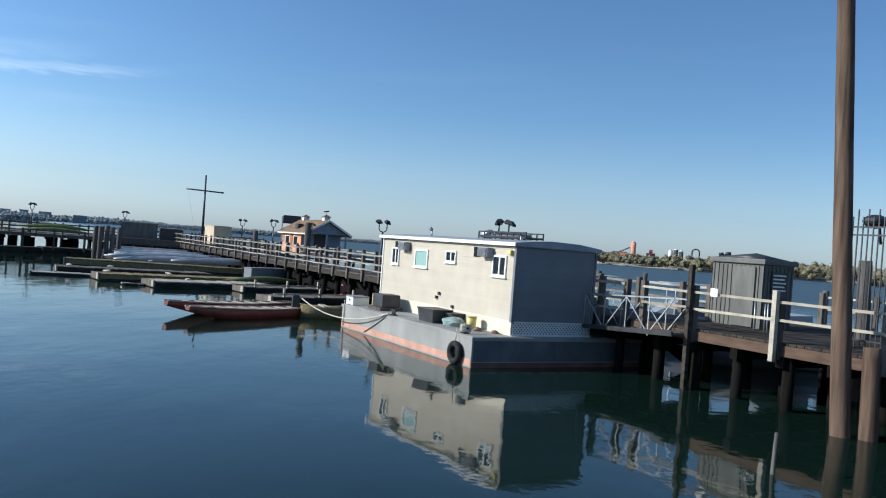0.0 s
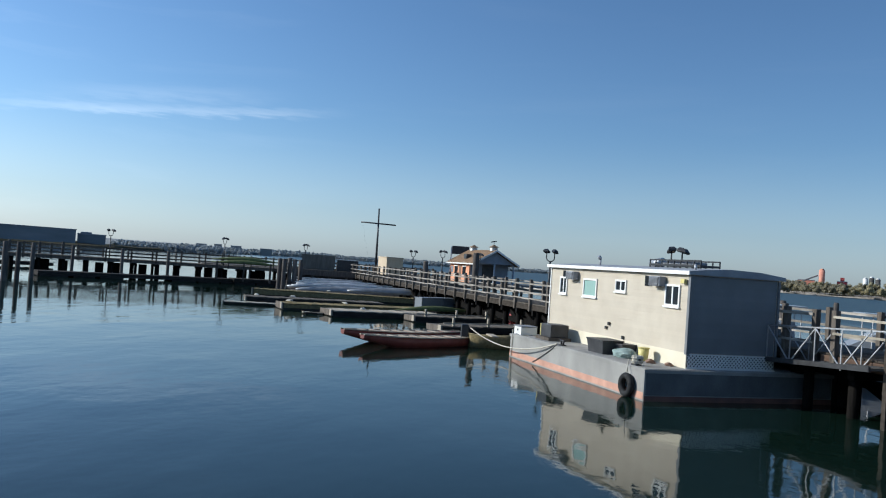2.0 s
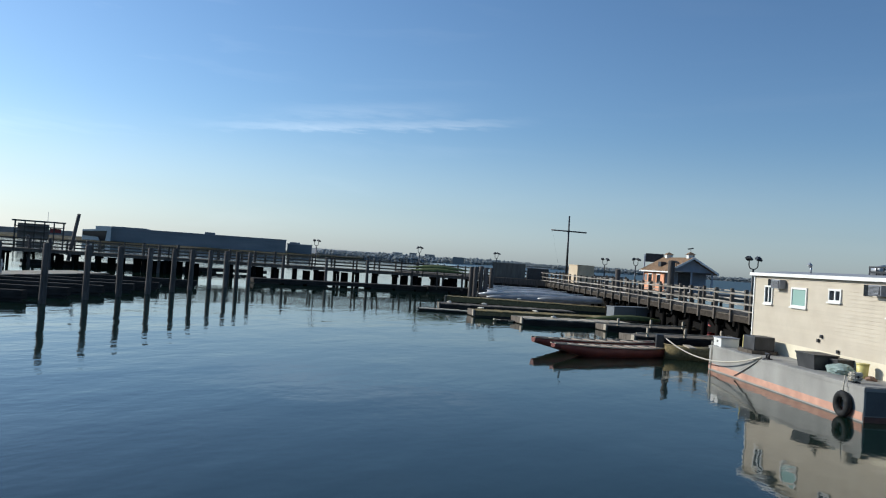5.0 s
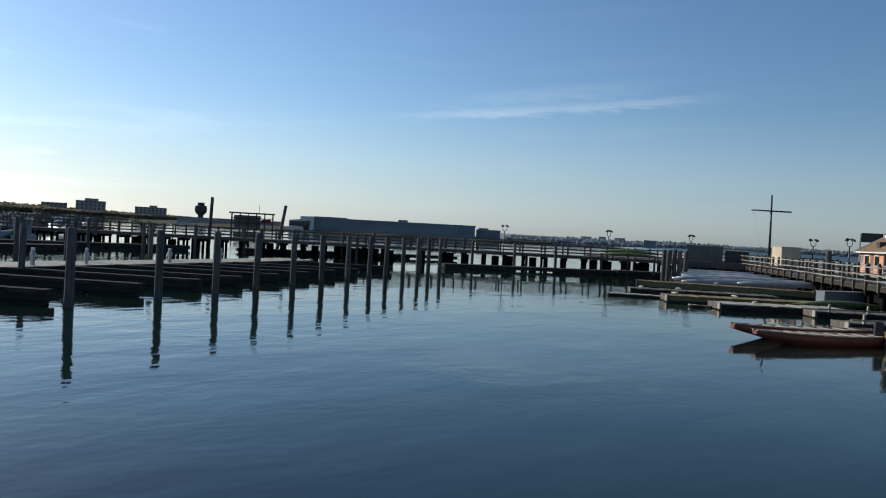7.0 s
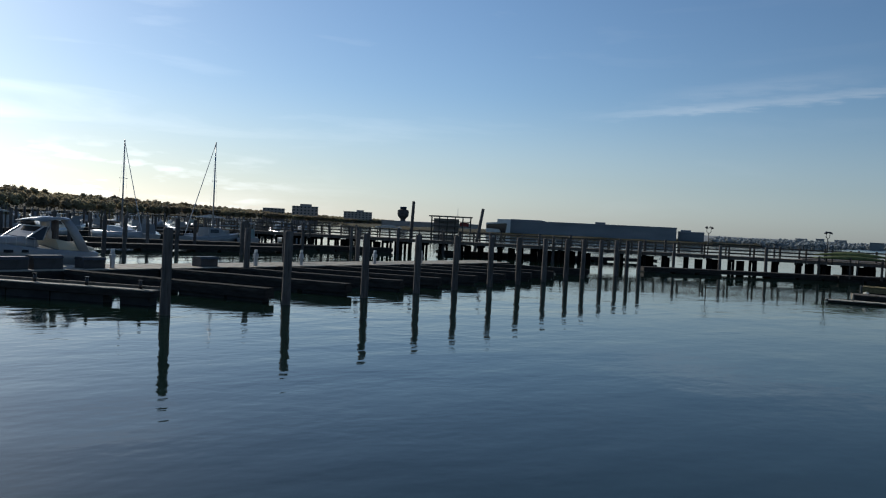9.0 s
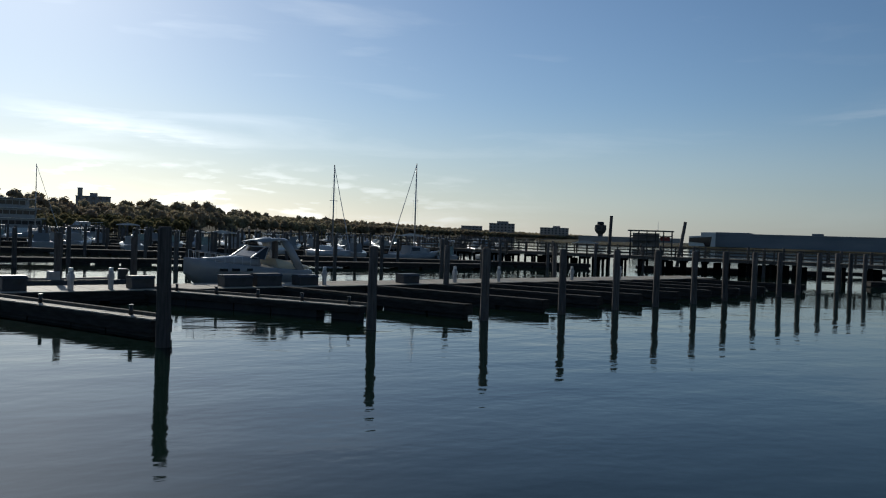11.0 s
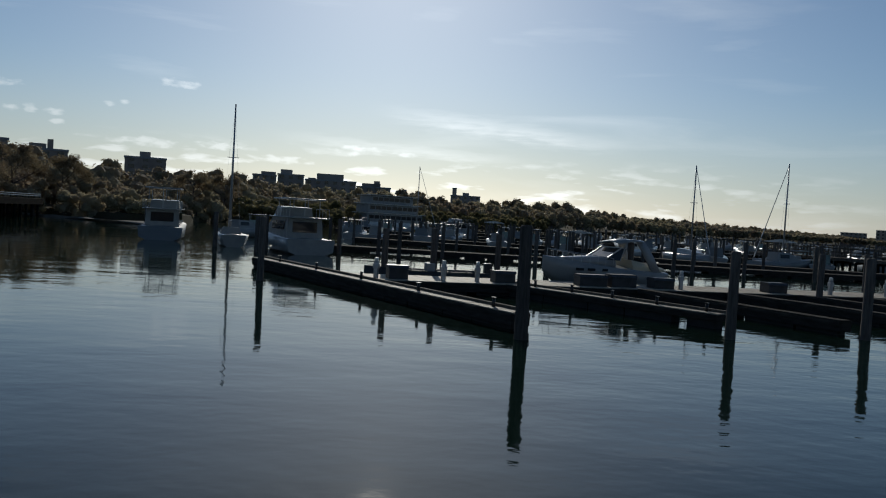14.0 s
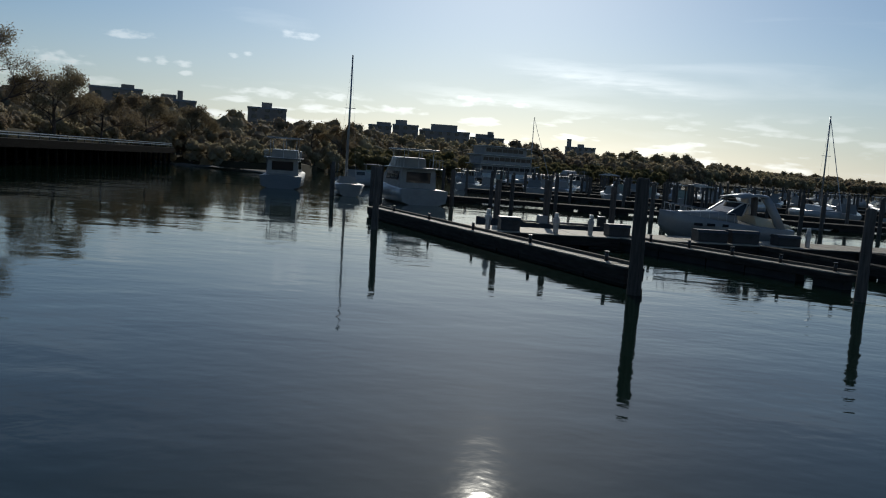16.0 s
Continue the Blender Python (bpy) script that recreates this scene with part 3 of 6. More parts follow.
    window(c, 3.10, 3.72, 1.78, 2.14, GLASS)
    window(c, 0.40, 1.08, 1.54, 2.12, GLASS)
    for y0, y1 in ((6.88, 7.28), (1.76, 2.12)):
        part("vent_pane", box(-0.03, y0, 2.02, -0.002, y1, 2.31, 0.004), GLASS, c, "dark pane beside the air conditioner")
    # roof gear
    bm = bmesh.new()
    add_rod(bm, (0.5, 5.7, H + 0.12), (0.5, 5.7, H + 0.32), 0.03)
    add_rod(bm, (0.5, 5.7, H + 0.32), (0.42, 5.7, H + 0.40), 0.06)
    part("vent_pipe", bm, GALV, c)
    part("vent_pipe", rod((0.35, 0.35, H + 0.05), (0.35, 0.35, H + 0.25), 0.03), GALV, c)
    part("wall_lamp", box(-0.12, 0.12, 2.16, -0.03, 0.30, 2.28, 0.02), YELLOW, c)
    for y, z in ((3.9, 0.75), (4.05, 0.62), (3.05, 0.42)):
        part("wall_fitting", box(-0.07, y, z, -0.024, y + 0.09, z + 0.09), DARKMETAL, c)
    return c


cabin()


def air_conditioner(y0, y1, zt):
    a = thing("air_conditioner", "grey window air conditioner sticking out of the cabin wall", "air conditioner", CABIN, "air conditioners")
    part("case", box(-0.24, y0, zt - 0.27, -0.035, y1, zt, 0.015), ROOFGREY, a)
    part("face", box(-0.252, y0 + 0.03, zt - 0.25, -0.241, y1 - 0.03, zt - 0.03), DARKPLASTIC, a)
    for i in range(7):
        part("slat", box(-0.264, y0 + 0.05, zt - 0.24 + i * 0.031, -0.253, y1 - 0.05, zt - 0.226 + i * 0.031), ROOFGREY, a)


air_conditioner(6.12, 6.66, 2.30)
air_conditioner(1.08, 1.60, 2.31)


def roof_unit():
    r = thing("roof_tray", "long low metal tray with ducts lying on the cabin roof", "roof unit", CABIN)
    bm = bmesh.new()
    for x in (0.9, 1.5):
        add_beam(bm, (x, 0.9, 2.66), (x, 3.4, 2.66), 0.05, 0.06)
        add_beam(bm, (x, 0.9, 2.8), (x, 3.4, 2.8), 0.04, 0.04)
    for y in np.linspace(0.9, 3.4, 9):
        add_beam(bm, (0.9, y, 2.66), (1.5, y, 2.66), 0.04, 0.04)
        for x in (0.9, 1.5):
            add_beam(bm, (x, y, 2.58), (x, y, 2.80), 0.03, 0.03)
    part("ladder_frame", bm, DARKMETAL, r)
    part("duct", rod((1.2, 3.2, 2.74), (1.2, 3.75, 2.70), 0.14, 0.12, 14), GALV, r)
    part("cover", box(1.0, 1.3, 2.68, 1.4, 2.9, 2.76, 0.02), ROOFGREY, r)


roof_unit()


# ---- piers ----
def lamp(az, d, zb, zt, turn=0.0, group="pier lamps"):
    p = polar(az, d, zb)
    l = thing("pier_lamp", "dark twin-headed floodlight on a thin post on the pier", "street lamp", pose(*p, 0, 0, az + turn), group)
    h = zt - zb
    part("post", rod((0, 0, 0), (0, 0, h - 0.58), 0.055, 0.045), DARKMETAL, l)
    for s in (-1, 1):
        bm = bmesh.new()
        bend = [(0.2 * s * math.sin(t), 0, h - 0.40 - 0.2 * math.cos(t)) for t in np.linspace(0, math.pi / 2, 6)] + [(0.2 * s, 0, h - 0.15)]
        for a, b in zip(bend, bend[1:]):
            add_rod(bm, a, b, 0.026)
        part("arm", bm, DARKMETAL, l)
        hd = part("head", loft([[(-0.12, -0.2, 0), (0.12, -0.2, 0), (0.12, 0.16, 0), (-0.12, 0.16, 0)], [(-0.13, -0.21, 0.06), (0.13, -0.21, 0.06), (0.13, 0.17, 0.06), (-0.13, 0.17, 0.06)], [(-0.07, -0.1, 0.16), (0.07, -0.1, 0.16), (0.07, 0.12, 0.16), (-0.07, 0.12, 0.16)]], smooth=False), DARKMETAL, l)
        hd.matrix_basis = pose(0.2 * s, 0, h - 0.15, 14 * s, 8 * s, 20 * s)
        part("lens", box(-0.11, -0.17, -0.012, 0.11, 0.13, -0.003), GLASS, hd)


def pier(name, label, m, y0, y1, width, posts, rails_front=((2.40, 0.06), (2.0, 0.06)), back=True, pile_step=1.9, rail=PALEWOOD, zd=1.5, fascia=TIMBER, seed=3, boarded=True, braced=True, board_at=0.45, deck=DECK, share=0.8):
    """A fixed timber pier along local +Y; its railed front edge is local x = 0."""
    rng = random.Random(seed)
    p = thing(name, label, "pier", m, kind="structure")
    bm = bmesh.new()
    y = y0
    while y < y1:
        add_box(bm, -0.05, y, zd - 0.05, width + 0.05, y + 0.185, zd + rng.uniform(-0.004, 0.004))
        y += 0.2
    part("decking", bm, deck, p)["kind"] = "stuff"
    for x in (0.0, width):
        part("edge_beam", box(x - 0.08, y0, zd - 0.30, x + 0.08, y1, zd - 0.06), fascia, p)
    bm = bmesh.new()
    yy = y0 + 0.5
    while yy < y1:
        add_box(bm, -0.1, yy - 0.1, zd - 0.55, width + 0.1, yy + 0.1, zd - 0.31)
        yy += pile_step
    part("cross_beams", bm, CREOSOTESHADE, p)
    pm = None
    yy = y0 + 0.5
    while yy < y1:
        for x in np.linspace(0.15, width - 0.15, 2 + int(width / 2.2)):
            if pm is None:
                pm = part("pile", rod((0, 0, -0.8), (0, 0, zd - 0.31), 0.14, 0.125, 10), CREOSOTESHADE, p)
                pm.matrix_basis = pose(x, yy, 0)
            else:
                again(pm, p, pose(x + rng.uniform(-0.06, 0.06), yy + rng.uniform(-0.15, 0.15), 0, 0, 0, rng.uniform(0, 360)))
        yy += pile_step
    bm = bmesh.new()
    yy = y0 + 0.5
    while braced and yy + pile_step < y1:
        for x in (0.3, width - 0.3):
            if rng.random() < 0.75:
                s = rng.choice((0, 1))
                add_beam(bm, (x, yy + s * pile_step, 0.25), (x, yy + (1 - s) * pile_step, zd - 0.4), 0.07, 0.2)
            if rng.random() < 0.8:
                add_beam(bm, (x, yy - 0.2, rng.uniform(0.5, 0.8)), (x, yy + pile_step + 0.2, rng.uniform(0.5, 0.8)), 0.08, 0.26)
        yy += pile_step
    part("bracing", bm, CREOSOTESHADE, p)
    # near-black boards added to darken the space below the deck, with random gaps
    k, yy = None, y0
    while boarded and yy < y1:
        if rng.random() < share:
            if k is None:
                k = part("boarding", box(-0.04, 0, -0.4, 0.04, 0.72, zd - 0.32), CREOSOTESHADE, p, "near-black boards added to darken the space below the deck")
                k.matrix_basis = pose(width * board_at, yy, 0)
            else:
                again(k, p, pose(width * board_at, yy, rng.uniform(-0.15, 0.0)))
        yy += 0.75
    for x in ((-0.1, width + 0.1) if back else (-0.1,)):
        q = None
        for k in posts:
            if not y0 <= k <= y1:
                continue
            if q is None:
                q = part("rail_post", box(-0.075, -0.075, zd - 0.35, 0.075, 0.075, zd + 1.05, 0.012), TIMBER, p)
                q.matrix_basis = pose(x, k, 0)
            else:
                again(q, p, pose(x, k, rng.uniform(-0.03, 0.03), rng.uniform(-0.8, 0.8), rng.uniform(-0.8, 0.8), 0))
        ks = [k for k in posts if y0 <= k <= y1]
        for z, h in rails_front:
            s = -0.10 if x < 0 else 0.10
            for a, b in zip(ks, ks[1:]):
                part("rail", beam((x + s, a, z + rng.uniform(-0.02, 0.02)), (x + s, b - 0.01, z + rng.uniform(-0.02, 0.02)), 0.045, h), rail, p)
    return p


PIER = pose(6.6, 19.6, 0, 0, 0, MARINA)
PX, PY = np.array((0.872, 0.49)), np.array((-0.49, 0.872))


def on_pier(u, v, z=0.0, turn=0.0):
    p = np.array((6.6, 19.6)) + PX * u + PY * v
    return pose(p[0], p[1], z, 0, 0, MARINA + turn)


pier("pier_main", "long weathered timber pier with railings on dark piles", PIER, 2.6, 72, 3.0, [2.7, 3.77] + [3.77 + 1.85 * i for i in range(1, 37)], rails_front=((2.42, 0.075), (2.02, 0.07), (1.72, 0.06)), rail=GREYRAIL, fascia=DECKOLD)
pier("pier_landing", "wide timber landing with pale railings in front of a shed", PIER, -9, 2.5, 7.2, [-9, -7.0, -4.6, -2.18, 0.28, 2.02], fascia=BROWNOLD, pile_step=1.25, seed=5, rail=RAILCREAM, braced=False, boarded=False, deck=DECKOLD)
pier("pier_north", "far railed timber pier on piles", pose(-22, 83, 0, 0, 0, heading((-22, 83), (-85, 33))), -4, 84, 3.0, [-4 + 2.2 * i for i in range(40)], rails_front=((2.40, 0.10), (2.05, 0.08), (1.75, 0.08)), rail=TIMBER, pile_step=2.0, seed=8, boarded=True, braced=False, share=0.3)
plat = thing("pier_platform", "timber platform of the pier under the hut and containers", "pier", PIER, kind="structure")
part("deck", box(3.2, 50, 1.2, 19, 90, 1.49), DECK, plat)
part("deck", box(-14, 73, 1.2, 3.2, 90, 1.49), DECK, plat)
_p = None
for i in range(9):
    for j in range(6):
        q = pose(-13 + i * 4, 51 + j * 7.5, 0)
        if q.translation.x < 3 and q.translation.y < 73:
            continue
        if _p is None:
            _p = part("pile", rod((0, 0, -0.8), (0, 0, 1.2), 0.17, 0.15, 8), PILE, plat)
            _p.matrix_basis = q
        else:
            again(_p, plat, q)

for az, d, zt in ((4.17, 40.9, 4.16), (-4.42, 27.9, 4.12), (11.8, 66.5, 4.2), (13.9, 73.5, 4.15), (9.25, 62.0, 4.1), (21.5, 80, 4.1), (27.0, 79.5, 4.15), (34.3, 79.5, 4.15)):
    lamp(az, d, 1.5, zt, 20 + (az * 37) % 50 - 25)


# tall piles of the landing and the steel fence
def big_pile(p, q, r, label, mat=POLE):
    t = thing("mooring_pile", label, "piling", pose(*p), "mooring piles")
    v = Vector(q) - Vector(p)
    rings = []
    rng = random.Random(int(p[0] * 10))
    n = 14
    for k in range(15):
        f = k / 14
        c = v * f
        rr = r * (1.0 - 0.22 * f)
        rings.append([(c.x + rr * (1 + rng.uniform(-0.03, 0.03)) * math.cos(2 * math.pi * i / n), c.y + rr * (1 + rng.uniform(-0.03, 0.03)) * math.sin(2 * math.pi * i / n), c.z) for i in range(n)])
    part("shaft", loft(rings), mat, t)
    return t


big_pile(polar(-27.5, 17.2, -1.2), polar(-24.93, 17.4, 12.5), 0.19, "tall leaning brown timber pole standing in the water")
big_pile(polar(-28.2, 22.6, -1), polar(-27.95, 22.6, 3.5), 0.2, "stout dark timber pile with a split top", PILE)
big_pile(polar(-28.9, 17.3, -1), polar(-28.7, 17.3, 1.75), 0.2, "short brown timber pile in the water")


_st = part("water_stake", rod((0, 0, -1.0), (0.10, 0.12, 0.62), 0.045, 0.03, 7), PILE)
_st.matrix_basis = pose(*polar(-23.4, 13.0, 0))
tagged(_st, "thin weathered stake standing in the water", "stake")


def steel_fence():
    a = np.array(polar(-26.8, 20.5)[:2])
    f = thing("picket_fence", "tall black steel picket fence on the landing", "fence", pose(a[0], a[1], 1.5, 0, 0, -62))
    pk = None
    for i in range(16):
        if pk is None:
            pk = part("picket", box(-0.012, -0.012, 0, 0.012, 0.012, 3.05), DARKMETAL, f)
            pk.matrix_basis = pose(0, 0, 0)
        else:
            again(pk, f, pose(i * 0.125, 0, -0.12 if i % 2 else 0.05))
    for z in (0.15, 2.5, 2.68):
        part("rail", box(-0.02, -0.015, z, 1.95, 0.015, z + 0.035), DARKMETAL, f)
    part("post", box(-0.06, -0.06, 0, 0.0, 0.06, 2.75), DARKMETAL, f)


steel_fence()
_l = thing("security_lamp", "grey bowl lamp on the steel fence", "lamp", pose(*polar(-28.35, 20.6, 4.35), 0, 0, 20))
bm = bmesh.new()
bmesh.ops.create_uvsphere(bm, u_segments=14, v_segments=8, radius=0.26)
bmesh.ops.scale(bm, vec=(1.15, 1, 0.62), verts=bm.verts)
part("bowl", bm, DARKPLASTIC, _l)
part("bracket", rod((0.12, 0, -0.1), (0.2, 0, -0.5), 0.03), DARKMETAL, _l)


# gangway from the barge to the landing
def gangway():
    g = thing("gangway", "steel truss gangway with pale handrails above the barge end", "gangway", on_pier(-0.42, 3.7, 1.14, 180))
    L = 3.35
    for x in (-0.3, 0.3):
        part("handrail", beam((x, 0, 0.9), (x, L, 1.06), 0.035, 0.035), GALV, g)
        n = 4
        for i in range(n):
            y0, y1 = L * i / n, L * (i + 1) / n
            part("stanchion", beam((x, y0, 0.05), (x, y0, 0.88 + 0.16 * i / n), 0.025, 0.025), GALV, g)
            a, b = ((0, 0.86) if i % 2 else (0.86, 0))
            part("brace", beam((x, y0 + 0.02, a + 0.17 * i / n), (x, y1 - 0.02, b + 0.17 * (i + 1) / n), 0.025, 0.025), GALV, g)
        part("chord", beam((x, 0, 0.0), (x, L, 0.2), 0.06, 0.12), DARKMETAL, g)
    part("walkway", beam((0, 0, 0), (0, L, 0.2), 0.54, 0.05), DECK, g)


gangway()


# ---- shed on the landing ----
def shed():
    s = thing("storage_shed", "weathered grey-green ribbed metal shed on the landing", "shed", on_pier(2.55, 0.45, 1.5))
    W, D, H = 1.75, 1.25, 1.86
    part("core", box(0.02, 0.02, 0, D - 0.02, W - 0.02, H - 0.1), SHEDGREEN, s)
    rb = None
    for i in range(12):
        y = 0.04 + i * (W - 0.1) / 11
        if rb is None:
            rb = part("rib", box(-0.022, -0.03, 0.02, 0.0, 0.03, H - 0.18, 0.006), SHEDGREEN, s)
            rb.matrix_basis = pose(0.018, y, 0)
        else:
            again(rb, s, pose(0.018, y, 0))
    for i in range(8):
        x = 0.08 + i * (D - 0.16) / 7
        again(rb, s, pose(x, 0.018, 0, 0, 0, 90))
    part("door", box(-0.035, 0.25, 0.02, -0.006, 0.95, H - 0.22, 0.006), SHEDGREEN, s, "dark ribbed metal door")
    part("roof", box(-0.06, -0.06, H - 0.14, D + 0.06, W + 0.06, H, 0.02), SHEDGREEN, s)
    tp = part("roof_tarp", loft([[(-0.02, 0.1, H), (D, 0.1, H), (D * 0.5, 0.1, H + 0.03)], [(-0.05, W * 0.4, H), (D, W * 0.4, H), (D * 0.5, W * 0.45, H + 0.17)], [(0.0, W * 0.95, H), (D, W * 0.95, H), (D * 0.5, W * 0.9, H + 0.03)]]), DARKPLASTIC, s, "dark tarp heaped on the roof")
    sg = part("notice_board", box(0.3, -0.03, 0.95, 0.95, -0.012, 1.55), DARKPLASTIC, s, "dark notice board with pale lines of text")
    for i in range(5):
        part("text_bar", box(0.36, -0.036, 1.43 - i * 0.1, 0.88 - 0.06 * (i % 2), -0.031, 1.47 - i * 0.1), WHITE, sg)


shed()
for v, z0, z1, m, lb in ((0.28, -0.6, 3.05, DECKOLD, "tall dark timber post at the landing edge"), (-2.18, 1.08, 2.62, RAILCREAM, "pale timber post at the landing edge")):
    o = thing("landing_post", lb, "post", on_pier(-0.28, v, 0), "landing posts")
    part("shaft", box(-0.06, -0.06, z0, 0.06, 0.06, z1, 0.012), m, o)
    part("cap", box(-0.065, -0.065, z1, 0.065, 0.065, z1 + 0.02, 0.008), m, o)
o = thing("notice_panel", "small pale notice fixed on the landing rail", "sign", on_pier(-0.27, -0.45, 2.3))
part("panel", box(-0.012, -0.11, 0.04, 0.0, 0.11, 0.24, 0.004), WHITE, o)
o = thing("folding_stand", "grey metal stand on the landing by the shed", "stand", on_pier(2.0, -0.2, 1.5))
for x, y in ((0, 0), (0.4, 0), (0, 0.4), (0.4, 0.4)):
    part("leg", rod((x - 0.05, y - 0.05, 0), (x, y, 0.75), 0.02), GALV, o)
part("top", box(-0.05, -0.05, 0.75, 0.45, 0.45, 0.79, 0.01), GALV, o)


# ---- floating docks ----
def post_mesh(top, r=0.15):
    rings = []
    n = 10
    for k, z in enumerate((-1.2, 0.0, 0.5, 1.2, top - 0.06, top)):
        rr = r * (1.06 - 0.03 * k) * (0.86 if k == 5 else 1)
        rings.append([(rr * math.cos(2 * math.pi * i / n + 0.1 * k), rr * math.sin(2 * math.pi * i / n + 0.1 * k), z) for i in range(n)])
    return loft(rings)


PILES = {}


def dock_pile(x, y, top=2.55, r=0.15, label="dark timber mooring pile beside the floating dock"):
    key = (round(top, 1), round(r, 2))
    lean = random.Random(int(x * 31 + y * 17))
    m = pose(x, y, 0, lean.uniform(-0.9, 0.9), lean.uniform(-0.9, 0.9), lean.uniform(0, 360))
    if key not in PILES:
        o = part("mooring_post", post_mesh(top, r), PILE)
        o.matrix_basis = m
        tagged(o, label, "piling", "dock piles")
        PILES[key] = o
        return o
    return copy_thing(PILES[key], m)


def dock(p, q, width, z, label, planks=False, gaps=0.0, seed=1, name="floating_dock", step=2.4, skirt=0.3, deckmat=None, rail=0, strake=None, holes=()):
    """A floating dock from p to q along local +Y: boards, fascia, float drums below with gaps between."""
    rng = random.Random(seed)
    L = math.hypot(q[0] - p[0], q[1] - p[1])
    deckmat = deckmat or DOCKDARK
    if rail:
        part_of = (width / 2 - 0.06) * rail
    d = thing(name, label, "dock", pose(p[0], p[1], 0, 0, 0, heading(p, q)), "floating docks")
    if planks:
        k, y = None, 0.0
        while y < L - 0.12:
            if k is None:
                k = part("plank", box(-width / 2, 0, z - 0.04, width / 2, 0.14, z, 0.006), deckmat, d)
                k.matrix_basis = pose(0, y, 0)
            else:
                again(k, d, pose(rng.uniform(-0.015, 0.015), y, rng.uniform(-0.005, 0.005), 0, 0, rng.uniform(-0.2, 0.2)))
            y += 0.15
    else:
        bm = bmesh.new()
        y = 0.0
        while y < L:
            add_box(bm, -width / 2, y, z - 0.04, width / 2, min(y + 0.29, L), z + rng.uniform(-0.005, 0.005))
            y += 0.3
        part("decking", bm, deckmat, d)["kind"] = "stuff"
    if rail:
        y = 0.0
        while y < L - 0.2:
            ln = min(3.6, L - y)
            part("bull_rail", box(part_of - 0.07, y, z + 0.004, part_of + 0.07, y + ln - 0.02, z + 0.09, 0.012), DECK, d, "pale worn bull rail")
            y += ln
    for s in (-1, 1):
        part("fascia", box(s * width / 2 - 0.03, -0.02, max(z - skirt - 0.04, 0.10), s * width / 2 + 0.03, L + 0.02, z - 0.03, 0.01), FASCIA, d)
        part("rub_strake", box(s * (width / 2 + 0.035) - 0.025, 0, z - 0.15, s * (width / 2 + 0.035) + 0.025, L, z - 0.06), strake or FASCIA, d, "worn edge strake")
    for y in (0.0, L):
        part("end_board", box(-width / 2, y - 0.03, z - skirt - 0.04, width / 2, y + 0.03, z - 0.05), FASCIA, d)
    y = 0.12
    while y < L - 0.3:
        ln = min(rng.uniform(1.5, step), L - y - 0.1)
        for h0, h1 in holes:
            if y < h0 < y + ln + 0.4:
                ln = h0 - y
        if y < 2.0 or rng.random() >= gaps:
            part("float", box(-width / 2 + 0.06, y, -0.3, width / 2 - 0.06, y + ln, max(z - skirt - 0.05, 0.09), 0.02), FLOAT, d)
        y += ln + (rng.uniform(0.02, 0.06) if holes else rng.uniform(0.1, 0.4))
        for h0, h1 in holes:
            if h0 <= y < h1:
                y = h1
    return d


# post line along the fairway
POSTS = [(85.65, 2.98, 0.18)] + [(a, 2.57, 0.155) for a in (71.5, 63.46, 58.0, 54.3, 51.6, 49.1, 47.1, 45.3)] + [(a, 2.6, 0.15) for a in (43.76, 42.62, 41.4, 40.34, 39.6, 38.8)]


def on_line(az):
    t = math.tan(radians(az))
    y = 20.36 / (t - 0.40)
    return (-21.0 - 0.40 * (y - 1.6), y)


ENDS = []
for az, zt, r in POSTS:
    x, y = on_line(az) if az < 80 else (-20.9, 1.6)
    ENDS.append((x, y))
    dock_pile(x, y, zt, r)

# main walkway and its fingers
WALK0, WALK1 = (-32.8, -4.6), (-46.6, 40.6)
dock(WALK0, WALK1, 3.0, 0.48, "long weathered floating walkway with pale boards", gaps=0.06, seed=4, name="floating_walkway", deckmat=PALEDECK, skirt=0.36)


def on_walk(y):
    f = (y - WALK0[1]) / (WALK1[1] - WALK0[1])
    return (WALK0[0] + (WALK1[0] - WALK0[0]) * f, y)




def shifted(p, q, s):
    """The line p to q moved s metres sideways."""
    h = math.hypot(q[0] - p[0], q[1] - p[1])
    nx, ny = -(q[1] - p[1]) / h * s, (q[0] - p[0]) / h * s
    return (p[0] + nx, p[1] + ny), (q[0] + nx, q[1] + ny)


dock((-22.75, 1.7), (-41.2, -10.6), 0.6, 0.5, "weathered timber finger dock with pale boards and dark sides", planks=True, seed=11, rail=1, skirt=0.36, holes=((40, 41),), deckmat=PALEDECK)
dock((-25.95, 8.4), (-33.4, 2.05), 0.6, 0.5, "weathered timber finger dock with a gap in its floats", planks=True, seed=12, rail=1, skirt=0.2, holes=((1.15, 1.75),), deckmat=PALEDECK)
for i, k in enumerate((2, 3, 4, 5, 6, 7, 8, 9, 11)):
    e = ENDS[k]
    w = on_walk(e[1] - 5.0)
    dock(*shifted((e[0] - 0.75, e[1] - 0.35), (w[0] + 1.7, w[1]), -0.1), 0.5, 0.5, "grimy timber finger dock with dark sides", gaps=0.12, seed=20 + i, skirt=0.34, deckmat=GRIME, strake=FASCIA)
for x, y, z in ((-33.4, -8.5, 2.68), (-36.6, 16.1, 2.45), (-43.5, 21.5, 2.5), (-45.2, 27.6, 2.5), (-37.2, -1.4, 2.6), (-36.4, -3.6, 2.5), (-38.0, 1.6, 2.5), (-39.8, 8.2, 2.4)):
    dock_pile(x, y, z, 0.15)
# far floating dock before the north pier
dock((-43.5, 54.5), (-31.5, 70.5), 1.8, 0.42, "low floating dock with dark sides along the far pier", gaps=0.25, seed=31)
